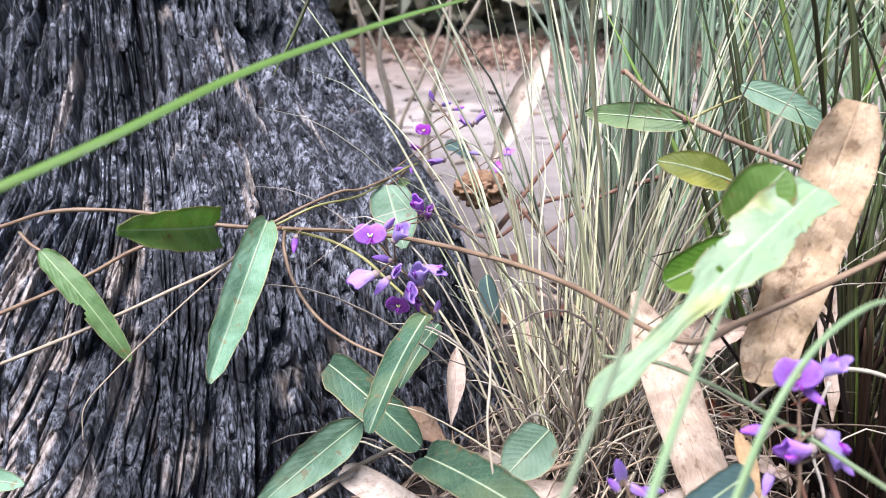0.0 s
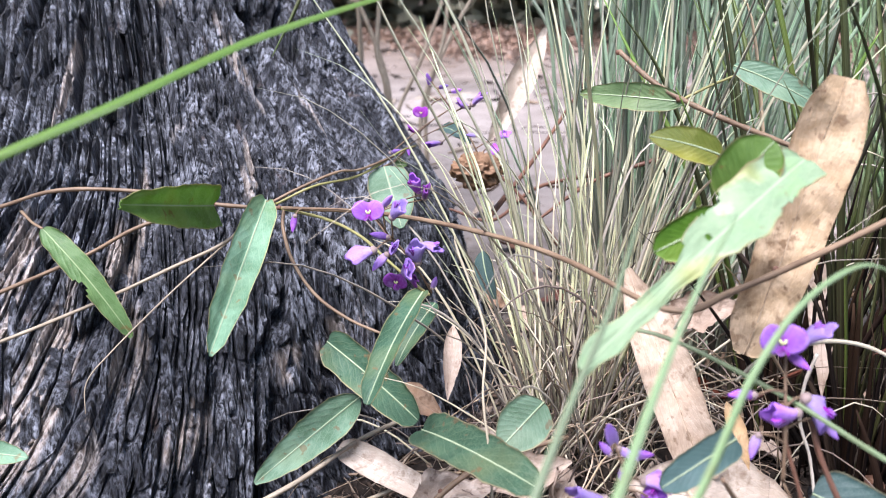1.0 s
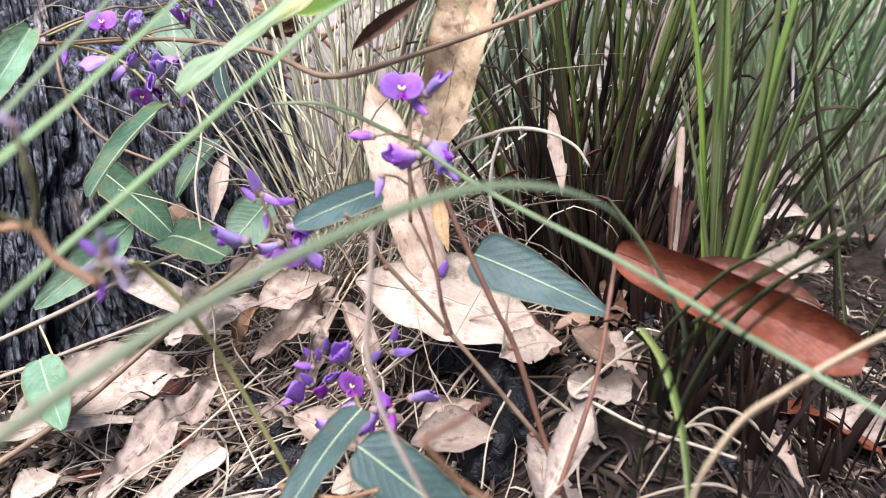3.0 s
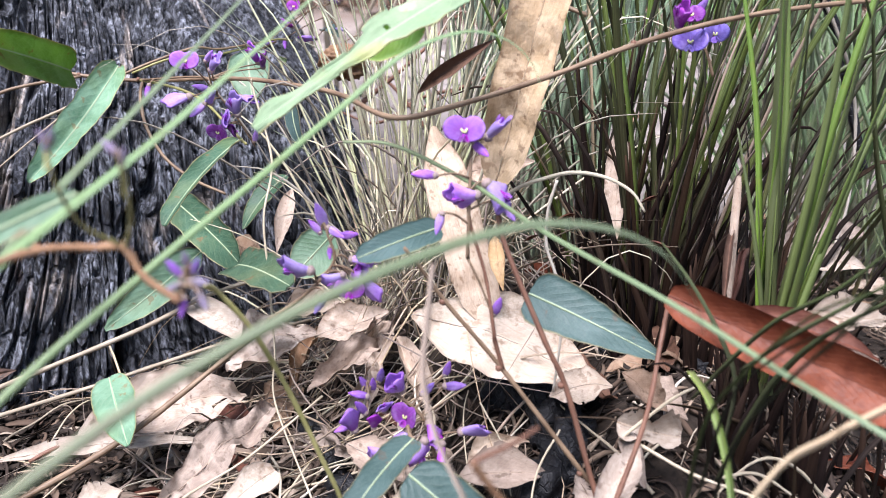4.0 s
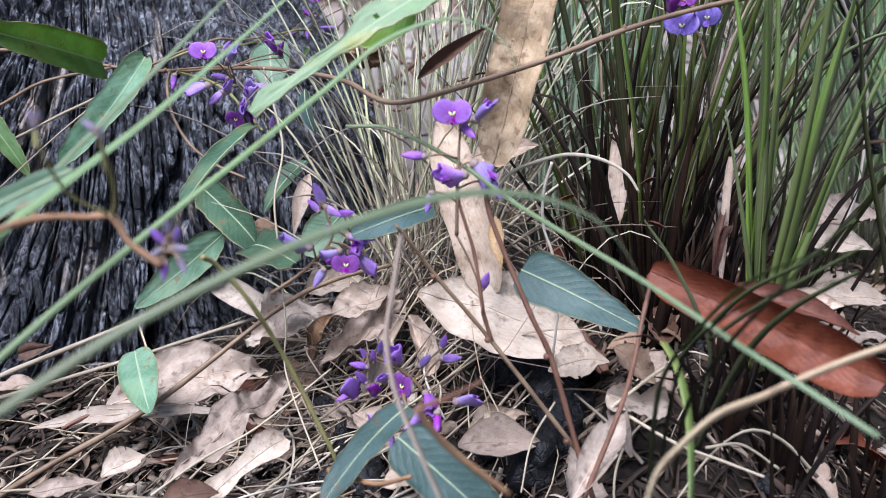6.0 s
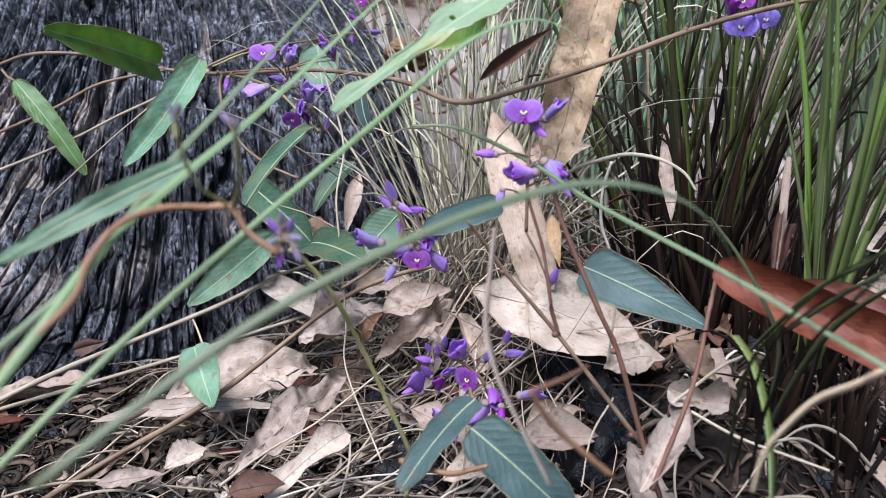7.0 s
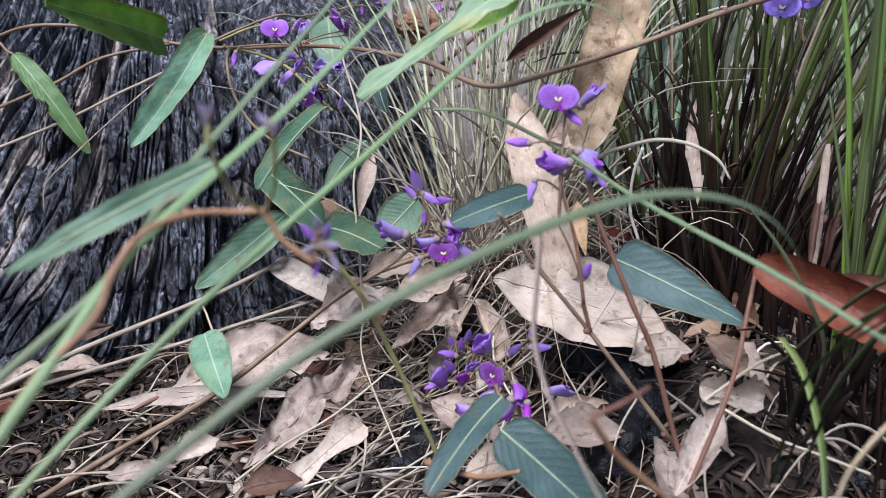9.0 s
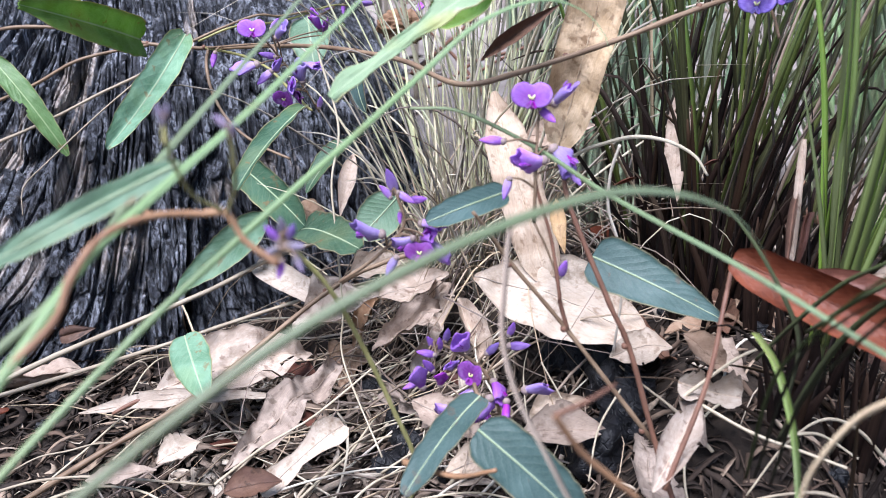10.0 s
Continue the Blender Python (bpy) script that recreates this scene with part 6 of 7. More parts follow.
# ---- dead leaves that can be told apart ----
dead_leaf("upright_dead_leaf", (0.0643, 0.5047, 0.1075), (0.0980, 0.5620, 0.1738), 0.020, DEAD_WHITE, "bleached pointed gum leaf standing on end", fold=14, crumple=0.02, bites=(), seed=51)
dead_leaf("upright_dead_leaf", (0.1456, 0.2410, 0.1080), (0.1612, 0.2425, 0.1805), 0.0174, DEAD_FAWN, "tan gum leaf standing upright with dark blotches", fold=6, bend=0.03, sway=0.0, crumple=0.02, seed=52, bites=(), ragged=0.06, shape="slab")
dead_leaf("dead_leaf", (0.1201, 0.2914, 0.1127), (0.1434, 0.2567, 0.0570), 0.0175, DEAD_PALE, "pale spotted gum leaf leaning on the straw", fold=4, bend=0.05, crumple=0.02, seed=53, bites=(), ragged=0.05, shape="strap")
dead_leaf("dead_leaf", (0.1194, 0.2492, 0.0591), (0.1806, 0.2383, 0.0436), 0.032, DEAD_WHITE, "large bleached gum leaf lying on the litter", bites=(), roll=-22, fold=2, bend=-0.10, crumple=0.03, seed=54, sway=-0.10, curl=0.2)
dead_leaf("dead_leaf", (0.1905, 0.1960, 0.0940), (0.2370, 0.1630, 0.0850), 0.0150, DEAD_RED, "glossy red-brown gum leaf beside the tussock", roll=5, fold=14, bend=-0.04, crumple=0.02, seed=55, bites=(), ragged=0.05, shape="slab")
dead_leaf("dead_leaf", (0.2110, 0.2160, 0.0820), (0.2440, 0.2010, 0.0780), 0.0110, DEAD_RED, "red-brown gum leaf folded behind the glossy one", roll=-35, fold=24, bend=0.05, crumple=0.03, seed=91, bites=(), ragged=0.05)
dead_leaf("dead_leaf", (0.2112, 0.2261, 0.0793), (0.2154, 0.2451, 0.1003), 0.0055, DEAD_DARK, "red-brown leaf curled upright at the tussock", fold=45, seed=56, crumple=0.03)
dead_leaf("dead_leaf", (0.0087, 0.2280, 0.0142), (0.0504, 0.2776, 0.0086), 0.031, DEAD_PINK, "crumpled pinkish brown leaf with torn edge", roll=-25, fold=8, crumple=0.045, seed=57, stalk=(-0.0032, 0.2191, 0.0112), bites=((0.75, 0.55, 0.05, 2),))
dead_leaf("dead_leaf", (-0.0180, 0.2208, 0.0092), (0.0533, 0.2406, 0.0103), 0.008, DEAD_PALE, "narrow pale leaf lying flat", roll=-20, fold=8, crumple=0.02, seed=58)
dead_leaf("dead_leaf", (0.0510, 0.1900, 0.0165), (0.0730, 0.2480, 0.0205), 0.0150, DEAD_GREY, "crumpled grey-brown leaf on the soil", roll=-10, fold=12, crumple=0.085, seed=59, ragged=0.6)
dead_leaf("dead_leaf", (0.0672, 0.1807, 0.0174), (0.0836, 0.2100, 0.0229), 0.0115, DEAD_WHITE, "white bleached leaf with lobed torn end", roll=-10, fold=5, crumple=0.02, seed=60, ragged=0.15, bites=(), shape="lobed")
dead_leaf("dead_leaf", (0.0188, 0.3027, 0.0328), (0.0647, 0.2766, 0.0267), 0.0125, DEAD_WHITE, "pale leaf lying against the trunk base", roll=-10, fold=8, crumple=0.02, seed=61, bites=(), ragged=0.05, shape="long")
dead_leaf("dead_leaf", (0.1822, 0.2030, 0.0530), (0.1990, 0.2010, 0.0515), 0.0120, DEAD_PALE, "pale torn piece of leaf cupped upward", roll=-8, fold=28, bend=-0.08, crumple=0.12, seed=62, ragged=0.6, shape="slab")
dead_leaf("dead_leaf", (0.1850, 0.2020, 0.0500), (0.1898, 0.1925, 0.0405), 0.0070, DEAD_GREY, "grey pointed leaf end hanging over charcoal", roll=-8, fold=14, crumple=0.04, seed=92, bites=(), shape="taper")
dead_leaf("dead_leaf", (0.1842, 0.2150, 0.0625), (0.1960, 0.2080, 0.0550), 0.0110, DEAD_BROWN, "brown crinkled piece of leaf at the tussock foot", roll=-20, fold=20, crumple=0.10, seed=93, ragged=0.35)
dead_leaf("dead_leaf", (0.1743, 0.1679, 0.0429), (0.1869, 0.1956, 0.0516), 0.0125, DEAD_PINK, "curled tan leaf standing in the litter", roll=10, fold=22, crumple=0.03, seed=63)
dead_leaf("dead_leaf", (0.1045, 0.2167, 0.0297), (0.1289, 0.2066, 0.0249), 0.015, DEAD_GREY, "grey leaf half buried under flowers", roll=-20, crumple=0.04, seed=64)
dead_leaf("dead_leaf", (0.1400, 0.2054, 0.0302), (0.1650, 0.2102, 0.0302), 0.016, DEAD_GREY, "weathered grey-brown leaf on charcoal", roll=-20, crumple=0.05, seed=65)
dead_leaf("dead_leaf", (0.0464, 0.2705, 0.0204), (0.0807, 0.2829, 0.0351), 0.024, DEAD_PINK, "pinkish crumpled leaf below the vine", roll=-25, fold=28, bend=0.16, crumple=0.16, ragged=0.12, seed=66)
dead_leaf("dead_leaf", (0.0850, 0.2445, 0.0322), (0.1054, 0.2666, 0.0367), 0.016, DEAD_GREY, "grey-brown litter leaf under the flower spike", roll=-20, fold=30, bend=0.2, crumple=0.18, ragged=0.14, seed=67)
dead_leaf("dead_leaf", (0.0960, 0.2590, 0.0100), (0.1010, 0.2920, 0.0370), 0.019, DEAD_PINK, "pinkish crumpled leaf leaning on straw", roll=15, fold=35, bend=0.14, crumple=0.15, ragged=0.12, seed=101, shape="lobed")
dead_leaf("dead_leaf", (0.0650, 0.2860, 0.0060), (0.0770, 0.3060, 0.0250), 0.017, DEAD_BROWN, "brown folded leaf in the litter by the trunk", roll=-20, fold=45, bend=0.12, crumple=0.14, ragged=0.12, seed=102)
dead_leaf("dead_leaf", (0.0780, 0.3240, 0.0250), (0.0580, 0.3230, 0.0100), 0.013, DEAD_BROWN, "brown curled leaf at the trunk foot", roll=-30, fold=30, bend=0.15, crumple=0.12, seed=103)
dead_leaf("dead_leaf", (0.1210, 0.2630, 0.0200), (0.1090, 0.2810, 0.0350), 0.015, DEAD_PINK, "pinkish torn leaf under the flower spike", roll=25, fold=40, bend=0.1, crumple=0.16, ragged=0.14, seed=104, shape="wedge")
dead_leaf("dead_leaf", (0.1110, 0.2370, 0.0090), (0.0890, 0.2550, 0.0090), 0.016, DEAD_GREY, "grey-brown torn leaf on black charcoal", roll=-30, fold=30, bend=0.16, crumple=0.18, ragged=0.15, seed=105, shape="lobed")
dead_leaf("dead_leaf", (0.1430, 0.2240, 0.0180), (0.1600, 0.2250, 0.0300), 0.018, DEAD_PALE, "pale torn leaf on black charcoal", roll=-25, fold=35, bend=0.14, crumple=0.16, ragged=0.14, seed=106)
dead_leaf("dead_leaf", (0.1879, 0.3177, 0.1126), (0.1866, 0.2899, 0.0699), 0.0105, DEAD_PINK, "narrow pinkish leaf caught in the tussock", crumple=0.02, seed=68)
dead_leaf("dead_leaf", (0.1451, 0.2507, 0.0880), (0.1491, 0.2357, 0.0755), 0.006, DEAD_TAN, "small tan leaf propped in the grass", crumple=0.03, seed=69)
dead_leaf("dead_leaf", (0.1224, 0.2386, 0.1335), (0.1438, 0.2366, 0.1491), 0.0068, DEAD_DARK, "dark brown curled leaf among straw", fold=30, bend=0.08, crumple=0.02, seed=70)


def leaf_ball(at, size, mat, label, seed):
    """A dead leaf crumpled into a ball, with ridges and hollows."""
    bm = bmesh.new()
    bmesh.ops.create_icosphere(bm, subdivisions=5, radius=1)
    for v in bm.verts:
        d = v.co.copy()
        ridge = 1 - 2 * abs(noise.noise(d * 2.1 + Vector((seed, 0, 0))))
        fine = 1 - 2 * abs(noise.noise(d * 5.0 + Vector((0, seed, 0))))
        v.co = Vector((d.x * 1.25, d.y * 0.8, d.z * 0.9)) * size * (0.72 + 0.34 * ridge + 0.16 * fine)
    me = bpy.data.meshes.new("curled_leaf")
    bm.to_mesh(me)
    bm.free()
    me.shade_smooth()
    me.materials.append(mat)
    ob = new("curled_leaf", me)
    ob.location = at
    tagged(ob, label, "dead leaf", "fallen leaves")


leaf_ball((0.0652, 0.3880, 0.1215), 0.0085, DEAD_BALL, "brown leaf crumpled into a ball among straw", 4)
dead_leaf("dead_leaf", (0.0614, 0.3112, 0.0817), (0.0614, 0.2887, 0.0627), 0.0085, DEAD_PINK, "pinkish dry leaf standing against the trunk", fold=15, crumple=0.03, seed=72)
dead_leaf("dead_leaf", (0.0425, 0.2927, 0.0644), (0.0620, 0.2777, 0.0613), 0.012, DEAD_BROWN, "brown torn leaf at the trunk base", roll=-15, crumple=0.06, seed=73)
dead_leaf("dead_leaf", (0.0586, 0.1750, 0.0212), (0.0734, 0.1816, 0.0224), 0.011, DEAD_DARK, "reddish brown litter leaf", roll=-20, crumple=0.05, seed=75)
dead_leaf("curled_leaf", (-0.0552, 0.2684, 0.0100), (-0.0385, 0.2684, 0.0157), 0.010, DEAD_DARK, "dark rolled leaf at the foot of the trunk", fold=70, curl=1.2, seed=76)
dead_leaf("dead_leaf", (0.2434, 0.2560, 0.0606), (0.2761, 0.2706, 0.0584), 0.018, DEAD_PALE, "pale leaf lying behind the red leaf", roll=-30, crumple=0.04, seed=77)
dead_leaf("dead_leaf", (0.2581, 0.3417, 0.0543), (0.3028, 0.3706, 0.0572), 0.026, DEAD_GREY, "grey leaf on pale ground", roll=-35, crumple=0.05, seed=78)

for base, tip, wide, mat, label, seed in (
        ((0.0776, 0.2811, 0.0320), (0.1054, 0.2852, 0.0424), 0.018, DEAD_PINK, "pinkish leaf under loose straw", 81),
        ((0.0618, 0.2953, 0.0343), (0.0846, 0.3070, 0.0389), 0.016, DEAD_PALE, "pale leaf under loose straw", 82),
        ((0.0250, 0.1972, 0.0110), (0.0337, 0.2098, 0.0111), 0.012, DEAD_WHITE, "small bleached leaf scrap on soil", 83),
        ((0.0067, 0.1870, 0.0082), (0.0266, 0.1940, 0.0103), 0.008, DEAD_GREY, "narrow grey brown leaf on dark soil", 86),
        ((0.1183, 0.1968, 0.0192), (0.1398, 0.2022, 0.0223), 0.012, DEAD_PALE, "pale leaf beneath blue-green leaves", 87),
        ((0.1650, 0.2335, 0.0423), (0.1842, 0.2361, 0.0450), 0.014, DEAD_PALE, "pale leaf scrap beside the large leaf", 88),
        ((0.1898, 0.2289, 0.0515), (0.2027, 0.2143, 0.0497), 0.012, DEAD_GREY, "grey leaf scrap at the tussock foot", 89)):
    dead_leaf("dead_leaf", base, tip, wide, mat, label, roll=-25, fold=10, crumple=0.09, seed=seed, ragged=0.35)

# small red-brown curls at the feet of the dark grass
for base, tip, wide, seed in (
        ((0.1916, 0.2703, 0.0952), (0.1970, 0.2718, 0.0971), 0.006, 201), ((0.1945, 0.2616, 0.0850), (0.2005, 0.2589, 0.0840), 0.007, 202),
        ((0.1633, 0.2641, 0.0890), (0.1706, 0.2679, 0.0908), 0.006, 203), ((0.1544, 0.2606, 0.0831), (0.1589, 0.2619, 0.0849), 0.005, 204),
        ((0.2056, 0.1960, 0.0919), (0.2117, 0.2113, 0.1021), 0.009, 205), ((0.2077, 0.1961, 0.0914), (0.2259, 0.1867, 0.0882), 0.009, 206)):
    dead_leaf("curled_leaf", base, tip, wide, DEAD_RED, "small red-brown curled leaf at the tussock foot", fold=40, curl=0.8, bend=0.12, crumple=0.08, seed=seed, nu=24, nv=11, bites=())

# ---- loose litter ----


def scatter_leaves():
    rnd = random.Random(77)
    mats = (DEAD_BROWN, DEAD_GREY, DEAD_PALE, DEAD_DARK, DEAD_PINK, DEAD_RED)
    names = ("brown", "grey", "pale", "dark brown", "pinkish", "reddish")
    for k in range(170):
        x, y = rnd.uniform(-0.10, 0.40), rnd.uniform(0.13, 0.62) + (0.3 if k % 4 == 0 else 0)
        if math.hypot(x + 0.12, y - 0.45) < 0.21 or math.hypot(x - 0.14, y) < 0.14:
            continue
        ln, a = rnd.uniform(0.012, 0.055), rnd.uniform(0, 6.28)
        z = ground_z(x, y) + rnd.uniform(0.001, 0.006)
        x2, y2 = x + ln * math.cos(a), y + ln * math.sin(a)
        if math.hypot(x2 + 0.12, y2 - 0.45) < 0.20:
            continue
        i = rnd.choice((0, 0, 1, 1, 3, 3, 4, 2, 5)) if (x < 0.19 and y > 0.3) or y > 0.4 else rnd.choice((3, 3, 5, 0, 1))
        dx, dy = x2 - x, y2 - y
        v = Vector((dx, dy, 0)).normalized()
        view = FACING - Vector((x, y, z))
        view = (view - v * view.dot(v)).normalized()
        up = Vector((0, 0, 1))
        need = math.degrees(math.atan2(v.dot(view.cross(up)), view.dot(up)))
        dead_leaf("litter_leaf", (x, y, z), (x2, y2, ground_z(x2, y2) + rnd.uniform(0.001, 0.01)), ln * rnd.uniform(0.22, 0.4), mats[i], names[i] + " dry leaf in the litter", roll=need + rnd.uniform(-25, 25), fold=rnd.uniform(-10, 18), bend=rnd.uniform(-0.06, 0.1), crumple=rnd.uniform(0.05, 0.13), ragged=0.3, seed=100 + k, nu=24, nv=11)


scatter_leaves()


def loose_bits(count, lo, hi, seed, box, hug=False):
    rnd = random.Random(seed)
    out = []
    for k in range(count):
        x, y = rnd.uniform(box[0], box[1]), rnd.uniform(box[2], box[3])
        if math.hypot(x + 0.12, y - 0.45) < 0.175:
            continue
        ln, a = rnd.uniform(lo, hi), rnd.uniform(0, 6.28)
        z = ground_z(x, y)
        pts = []
        bow = rnd.uniform(-0.12, 0.12) * ln
        for t in (-0.5, -0.17, 0.17, 0.5):
            px = x + math.cos(a) * ln * t - math.sin(a) * bow * (0.25 - t * t)
            py = y + math.sin(a) * ln * t + math.cos(a) * bow * (0.25 - t * t)
            pts.append((px, py, ground_z(px, py) + rnd.uniform(0.0, 0.004)))
        out.append(pts)
    return out


def build_litter():
    rnd = random.Random(3)
    sh = [tube(p, rnd.uniform(0.00012, 0.0004), rnd.uniform(0.0001, 0.0003), 5, 5) for p in loose_bits(3400, 0.004, 0.026, 31, (-0.11, 0.36, 0.11, 0.52))]
    part("twig_litter", join(sh), LITTER, None, "scattered dark twigs and bark bits on soil", "litter", kind="stuff")
    sh = [blade(p, rnd.uniform(0.0005, 0.0022), 5, rnd.uniform(0.3, 0.9), rnd.uniform(-2, 2), rnd.uniform(0.3, 1.0)) for p in loose_bits(5200, 0.003, 0.016, 32, (-0.11, 0.36, 0.11, 0.52))]
    part("bark_litter", join(sh), LITTER, None, "flakes of bark and broken dry leaves", "litter", kind="stuff")
    sh = [tube(p, rnd.uniform(0.0006, 0.0014), rnd.uniform(0.0004, 0.001), 6, 5) for p in loose_bits(160, 0.02, 0.07, 33, (-0.3, 1.0, 0.6, 2.4))] + [blade(p, rnd.uniform(0.003, 0.008), 7, 0.4, 0.8, 0.6) for p in loose_bits(260, 0.02, 0.06, 34, (-0.3, 1.0, 0.5, 2.4))]
    sh += [blade(p, rnd.uniform(0.008, 0.022), 6, 0.3, rnd.uniform(-1, 1), 0.4) for p in loose_bits(1500, 0.04, 0.11, 35, (-4.5, 4.5, 2.3, 5.0)) + loose_bits(2600, 0.04, 0.11, 36, (-4.5, 4.5, -4.5, -0.25))]
    part("path_litter", join(sh), LITTER, None, "sticks and fallen leaves on pale sand", "litter", kind="stuff")
    sh = []
    for k in range(260):
        if k < 150:
            bx, by, high = rnd.gauss(0.106, 0.028), rnd.gauss(0.308, 0.030), 0.05
        else:
            bx, by, high = rnd.uniform(0.0, 0.155), rnd.uniform(0.15, 0.36), 0.007
        if math.hypot(bx + 0.12, by - 0.45) < 0.19:
            continue
        ln, a = rnd.uniform(0.03, 0.10), rnd.uniform(0, 6.28)
        p = []
        lift, turn = rnd.uniform(0.003, high), rnd.gauss(0, 0.7)
        for t in (0, 0.25, 0.5, 0.75, 1.0):
            px, py = bx + math.cos(a + turn * t) * ln * t, by + math.sin(a + turn * t) * ln * t * 0.8
            p.append((px, py, ground_z(px, py) + 0.004 + lift * math.sin(t * 3.0) + rnd.uniform(0, 0.002)))
        sh.append(blade(p, rnd.uniform(0.0004, 0.0009) if k < 150 else rnd.uniform(0.0004, 0.0011), 10, 0.4, 0.8, 0.9))
    tangle = thing("straw_tangle", (0.106, 0.308, ground_z(0.106, 0.308)), "tangle of dry straw round the tussock base", "straw")
    for k, one in enumerate(sh):
        part("straw", one, STRAW_PALE if k % 6 == 0 else STRAW_STUFF, tangle)


build_litter()


def shred_material():
    m, nt, b = material("leaf_shreds", 0.8, 0.2)
    r = node(nt, "NewGeometry").outputs["Random Per Island"]
    uv, u, v = uv_parts(nt)
    place = node(nt, "TexCoord").outputs["Object"]
    ramp = nt.nodes.new("ShaderNodeValToRGB")
    nt.links.new(r, ramp.inputs[0])
    e = ramp.color_ramp.elements
    e[0].position, e[0].color = 0.0, (0.035, 0.025, 0.019, 1)
    e[1].position, e[1].color = 1.0, (0.56, 0.49, 0.40, 1)
    for p, c in ((0.3, (0.09, 0.062, 0.045)), (0.55, (0.20, 0.15, 0.115)), (0.8, (0.37, 0.30, 0.235))):
        ramp.color_ramp.elements.new(p).color = (*c, 1)
    st = noise_tex(nt, scaled(nt, uv, (3, 16, 1)), 1.0, 4)
    n1 = noise_tex(nt, place, 400, 4, 0.65)
    col = mix(nt, remap(nt, st, 0.45, 0.65, 0, 0.55), ramp.outputs[0], (0.05, 0.035, 0.025))
    col = mix(nt, remap(nt, n1, 0.5, 0.68, 0, 0.6), col, (0.11, 0.08, 0.06))
    nt.links.new(col, b.inputs["Base Color"])
    bump(nt, b, math_node(nt, "ADD", st, n1), 0.6, 0.0006)
    return m


SHREDS = shred_material()


def shreds(count, box, size, wide, lift, seed):
    """Torn, curled strips of dead leaf and bark, heaped on the ground."""
    rnd = random.Random(seed)
    out = []
    for k in range(count):
        x, y = rnd.uniform(box[0], box[1]), rnd.uniform(box[2], box[3])
        if math.hypot(x + 0.12, y - 0.45) < 0.188:
            continue
        ln = rnd.uniform(*size) * rnd.uniform(0.5, 1.0)
        a = rnd.gauss(0.6, 0.7) if k % 3 else rnd.uniform(0, 6.28)
        turn, rise, arch = rnd.gauss(0, 0.8), rnd.gauss(0, 0.12), abs(rnd.gauss(0, 0.16))
        base = rnd.uniform(0.0005, lift)
        p = []
        for t in (0, 0.25, 0.5, 0.75, 1.0):
            px, py = x + math.cos(a + turn * t) * ln * t, y + math.sin(a + turn * t) * ln * t
            p.append((px, py, max(ground_z(px, py) + 0.0006, ground_z(px, py) + base + rise * ln * (t - 0.5) + arch * ln * 4 * t * (1 - t) * 0.5)))
        out.append(blade(p, rnd.uniform(*wide), 8, rnd.uniform(0.2, 0.8), rnd.gauss(0, 0.9), rnd.uniform(0.3, 0.9), (rnd.gauss(0, 0.3), rnd.gauss(0, 0.3), 1)))
    return out


def long_straws():
    rnd = random.Random(61)
    for k in range(50):
        if k < 36:
            x, y, a, ln = rnd.uniform(-0.04, 0.13), rnd.uniform(0.15, 0.26), rnd.gauss(0.75, 0.45), rnd.uniform(0.03, 0.085)
        else:
            x, y, a, ln = rnd.uniform(0.12, 0.25), rnd.uniform(0.16, 0.25), rnd.gauss(2.6, 0.8), rnd.uniform(0.02, 0.06)
        turn, lift = rnd.gauss(0, 0.35 if k < 36 else 0.9), rnd.uniform(0.002, 0.012)
        p = []
        for t in (0, 0.25, 0.5, 0.75, 1.0):
            px, py = x + math.cos(a + turn * t) * ln * t, y + math.sin(a + turn * t) * ln * t
            if math.hypot(px + 0.12, py - 0.45) < 0.19:
                break
            p.append((px, py, ground_z(px, py) + 0.002 + lift * (0.4 + math.sin(3.0 * t))))
        if len(p) > 2:
            part("straw", tube(p, rnd.uniform(0.0003, 0.00065), rnd.uniform(0.0002, 0.0004), 16, 6, 0.3, k), rnd.choice((STEM_STRAW, STEM_STRAW, STEM_PALE, STEM_GREY)), None, "loose dry straw lying on the litter", "straw", "loose straws")


part("leaf_shreds", join(shreds(900, (0.012, 0.13, 0.135, 0.275), (0.005, 0.026), (0.0006, 0.0026), 0.005, 71) + shreds(420, (0.012, 0.13, 0.14, 0.26), (0.006, 0.020), (0.0022, 0.0050), 0.006, 73)), SHREDS, None, "torn grey-brown shreds of leaf and bark heaped on soil", "litter", kind="stuff")
part("leaf_shreds", join(shreds(450, (0.13, 0.30, 0.13, 0.26), (0.006, 0.030), (0.0006, 0.0020), 0.003, 72)), LITTER, None, "torn brown shreds of leaf round the dark tussock", "litter", kind="stuff")
part("leaf_shreds", join(shreds(900, (-0.10, 0.02, 0.135, 0.275), (0.005, 0.022), (0.0008, 0.0032), 0.004, 74)), LITTER, None, "dark brown crumbled leaf at the trunk foot", "litter", kind="stuff")
long_straws()


def charcoal(at, size, seed):
    rnd = random.Random(seed)
    bm = bmesh.new()
    bmesh.ops.create_icosphere(bm, subdivisions=3, radius=1)
    f = [rnd.uniform(0.6, 1.2) for _ in range(3)]
    for v in bm.verts:
        d = v.co.copy()
        k = 1 + 0.5 * noise.noise(d * 1.6 + Vector((seed, 0, 0))) + 0.4 * noise.noise(d * 4 + Vector((0, seed, 0))) + 0.22 * noise.noise(d * 9)
        v.co = Vector((d.x * f[0], d.y * f[1], d.z * f[2])) * k * size
    me = bpy.data.meshes.new("charcoal_lump")
    bm.to_mesh(me)
    bm.free()
    me.shade_smooth()
    me.materials.append(CHAR)
    ob = new("charcoal_lump", me)
    ob.location = at
    tagged(ob, "black lump of charcoal in the litter", "charcoal", "charcoal lumps")


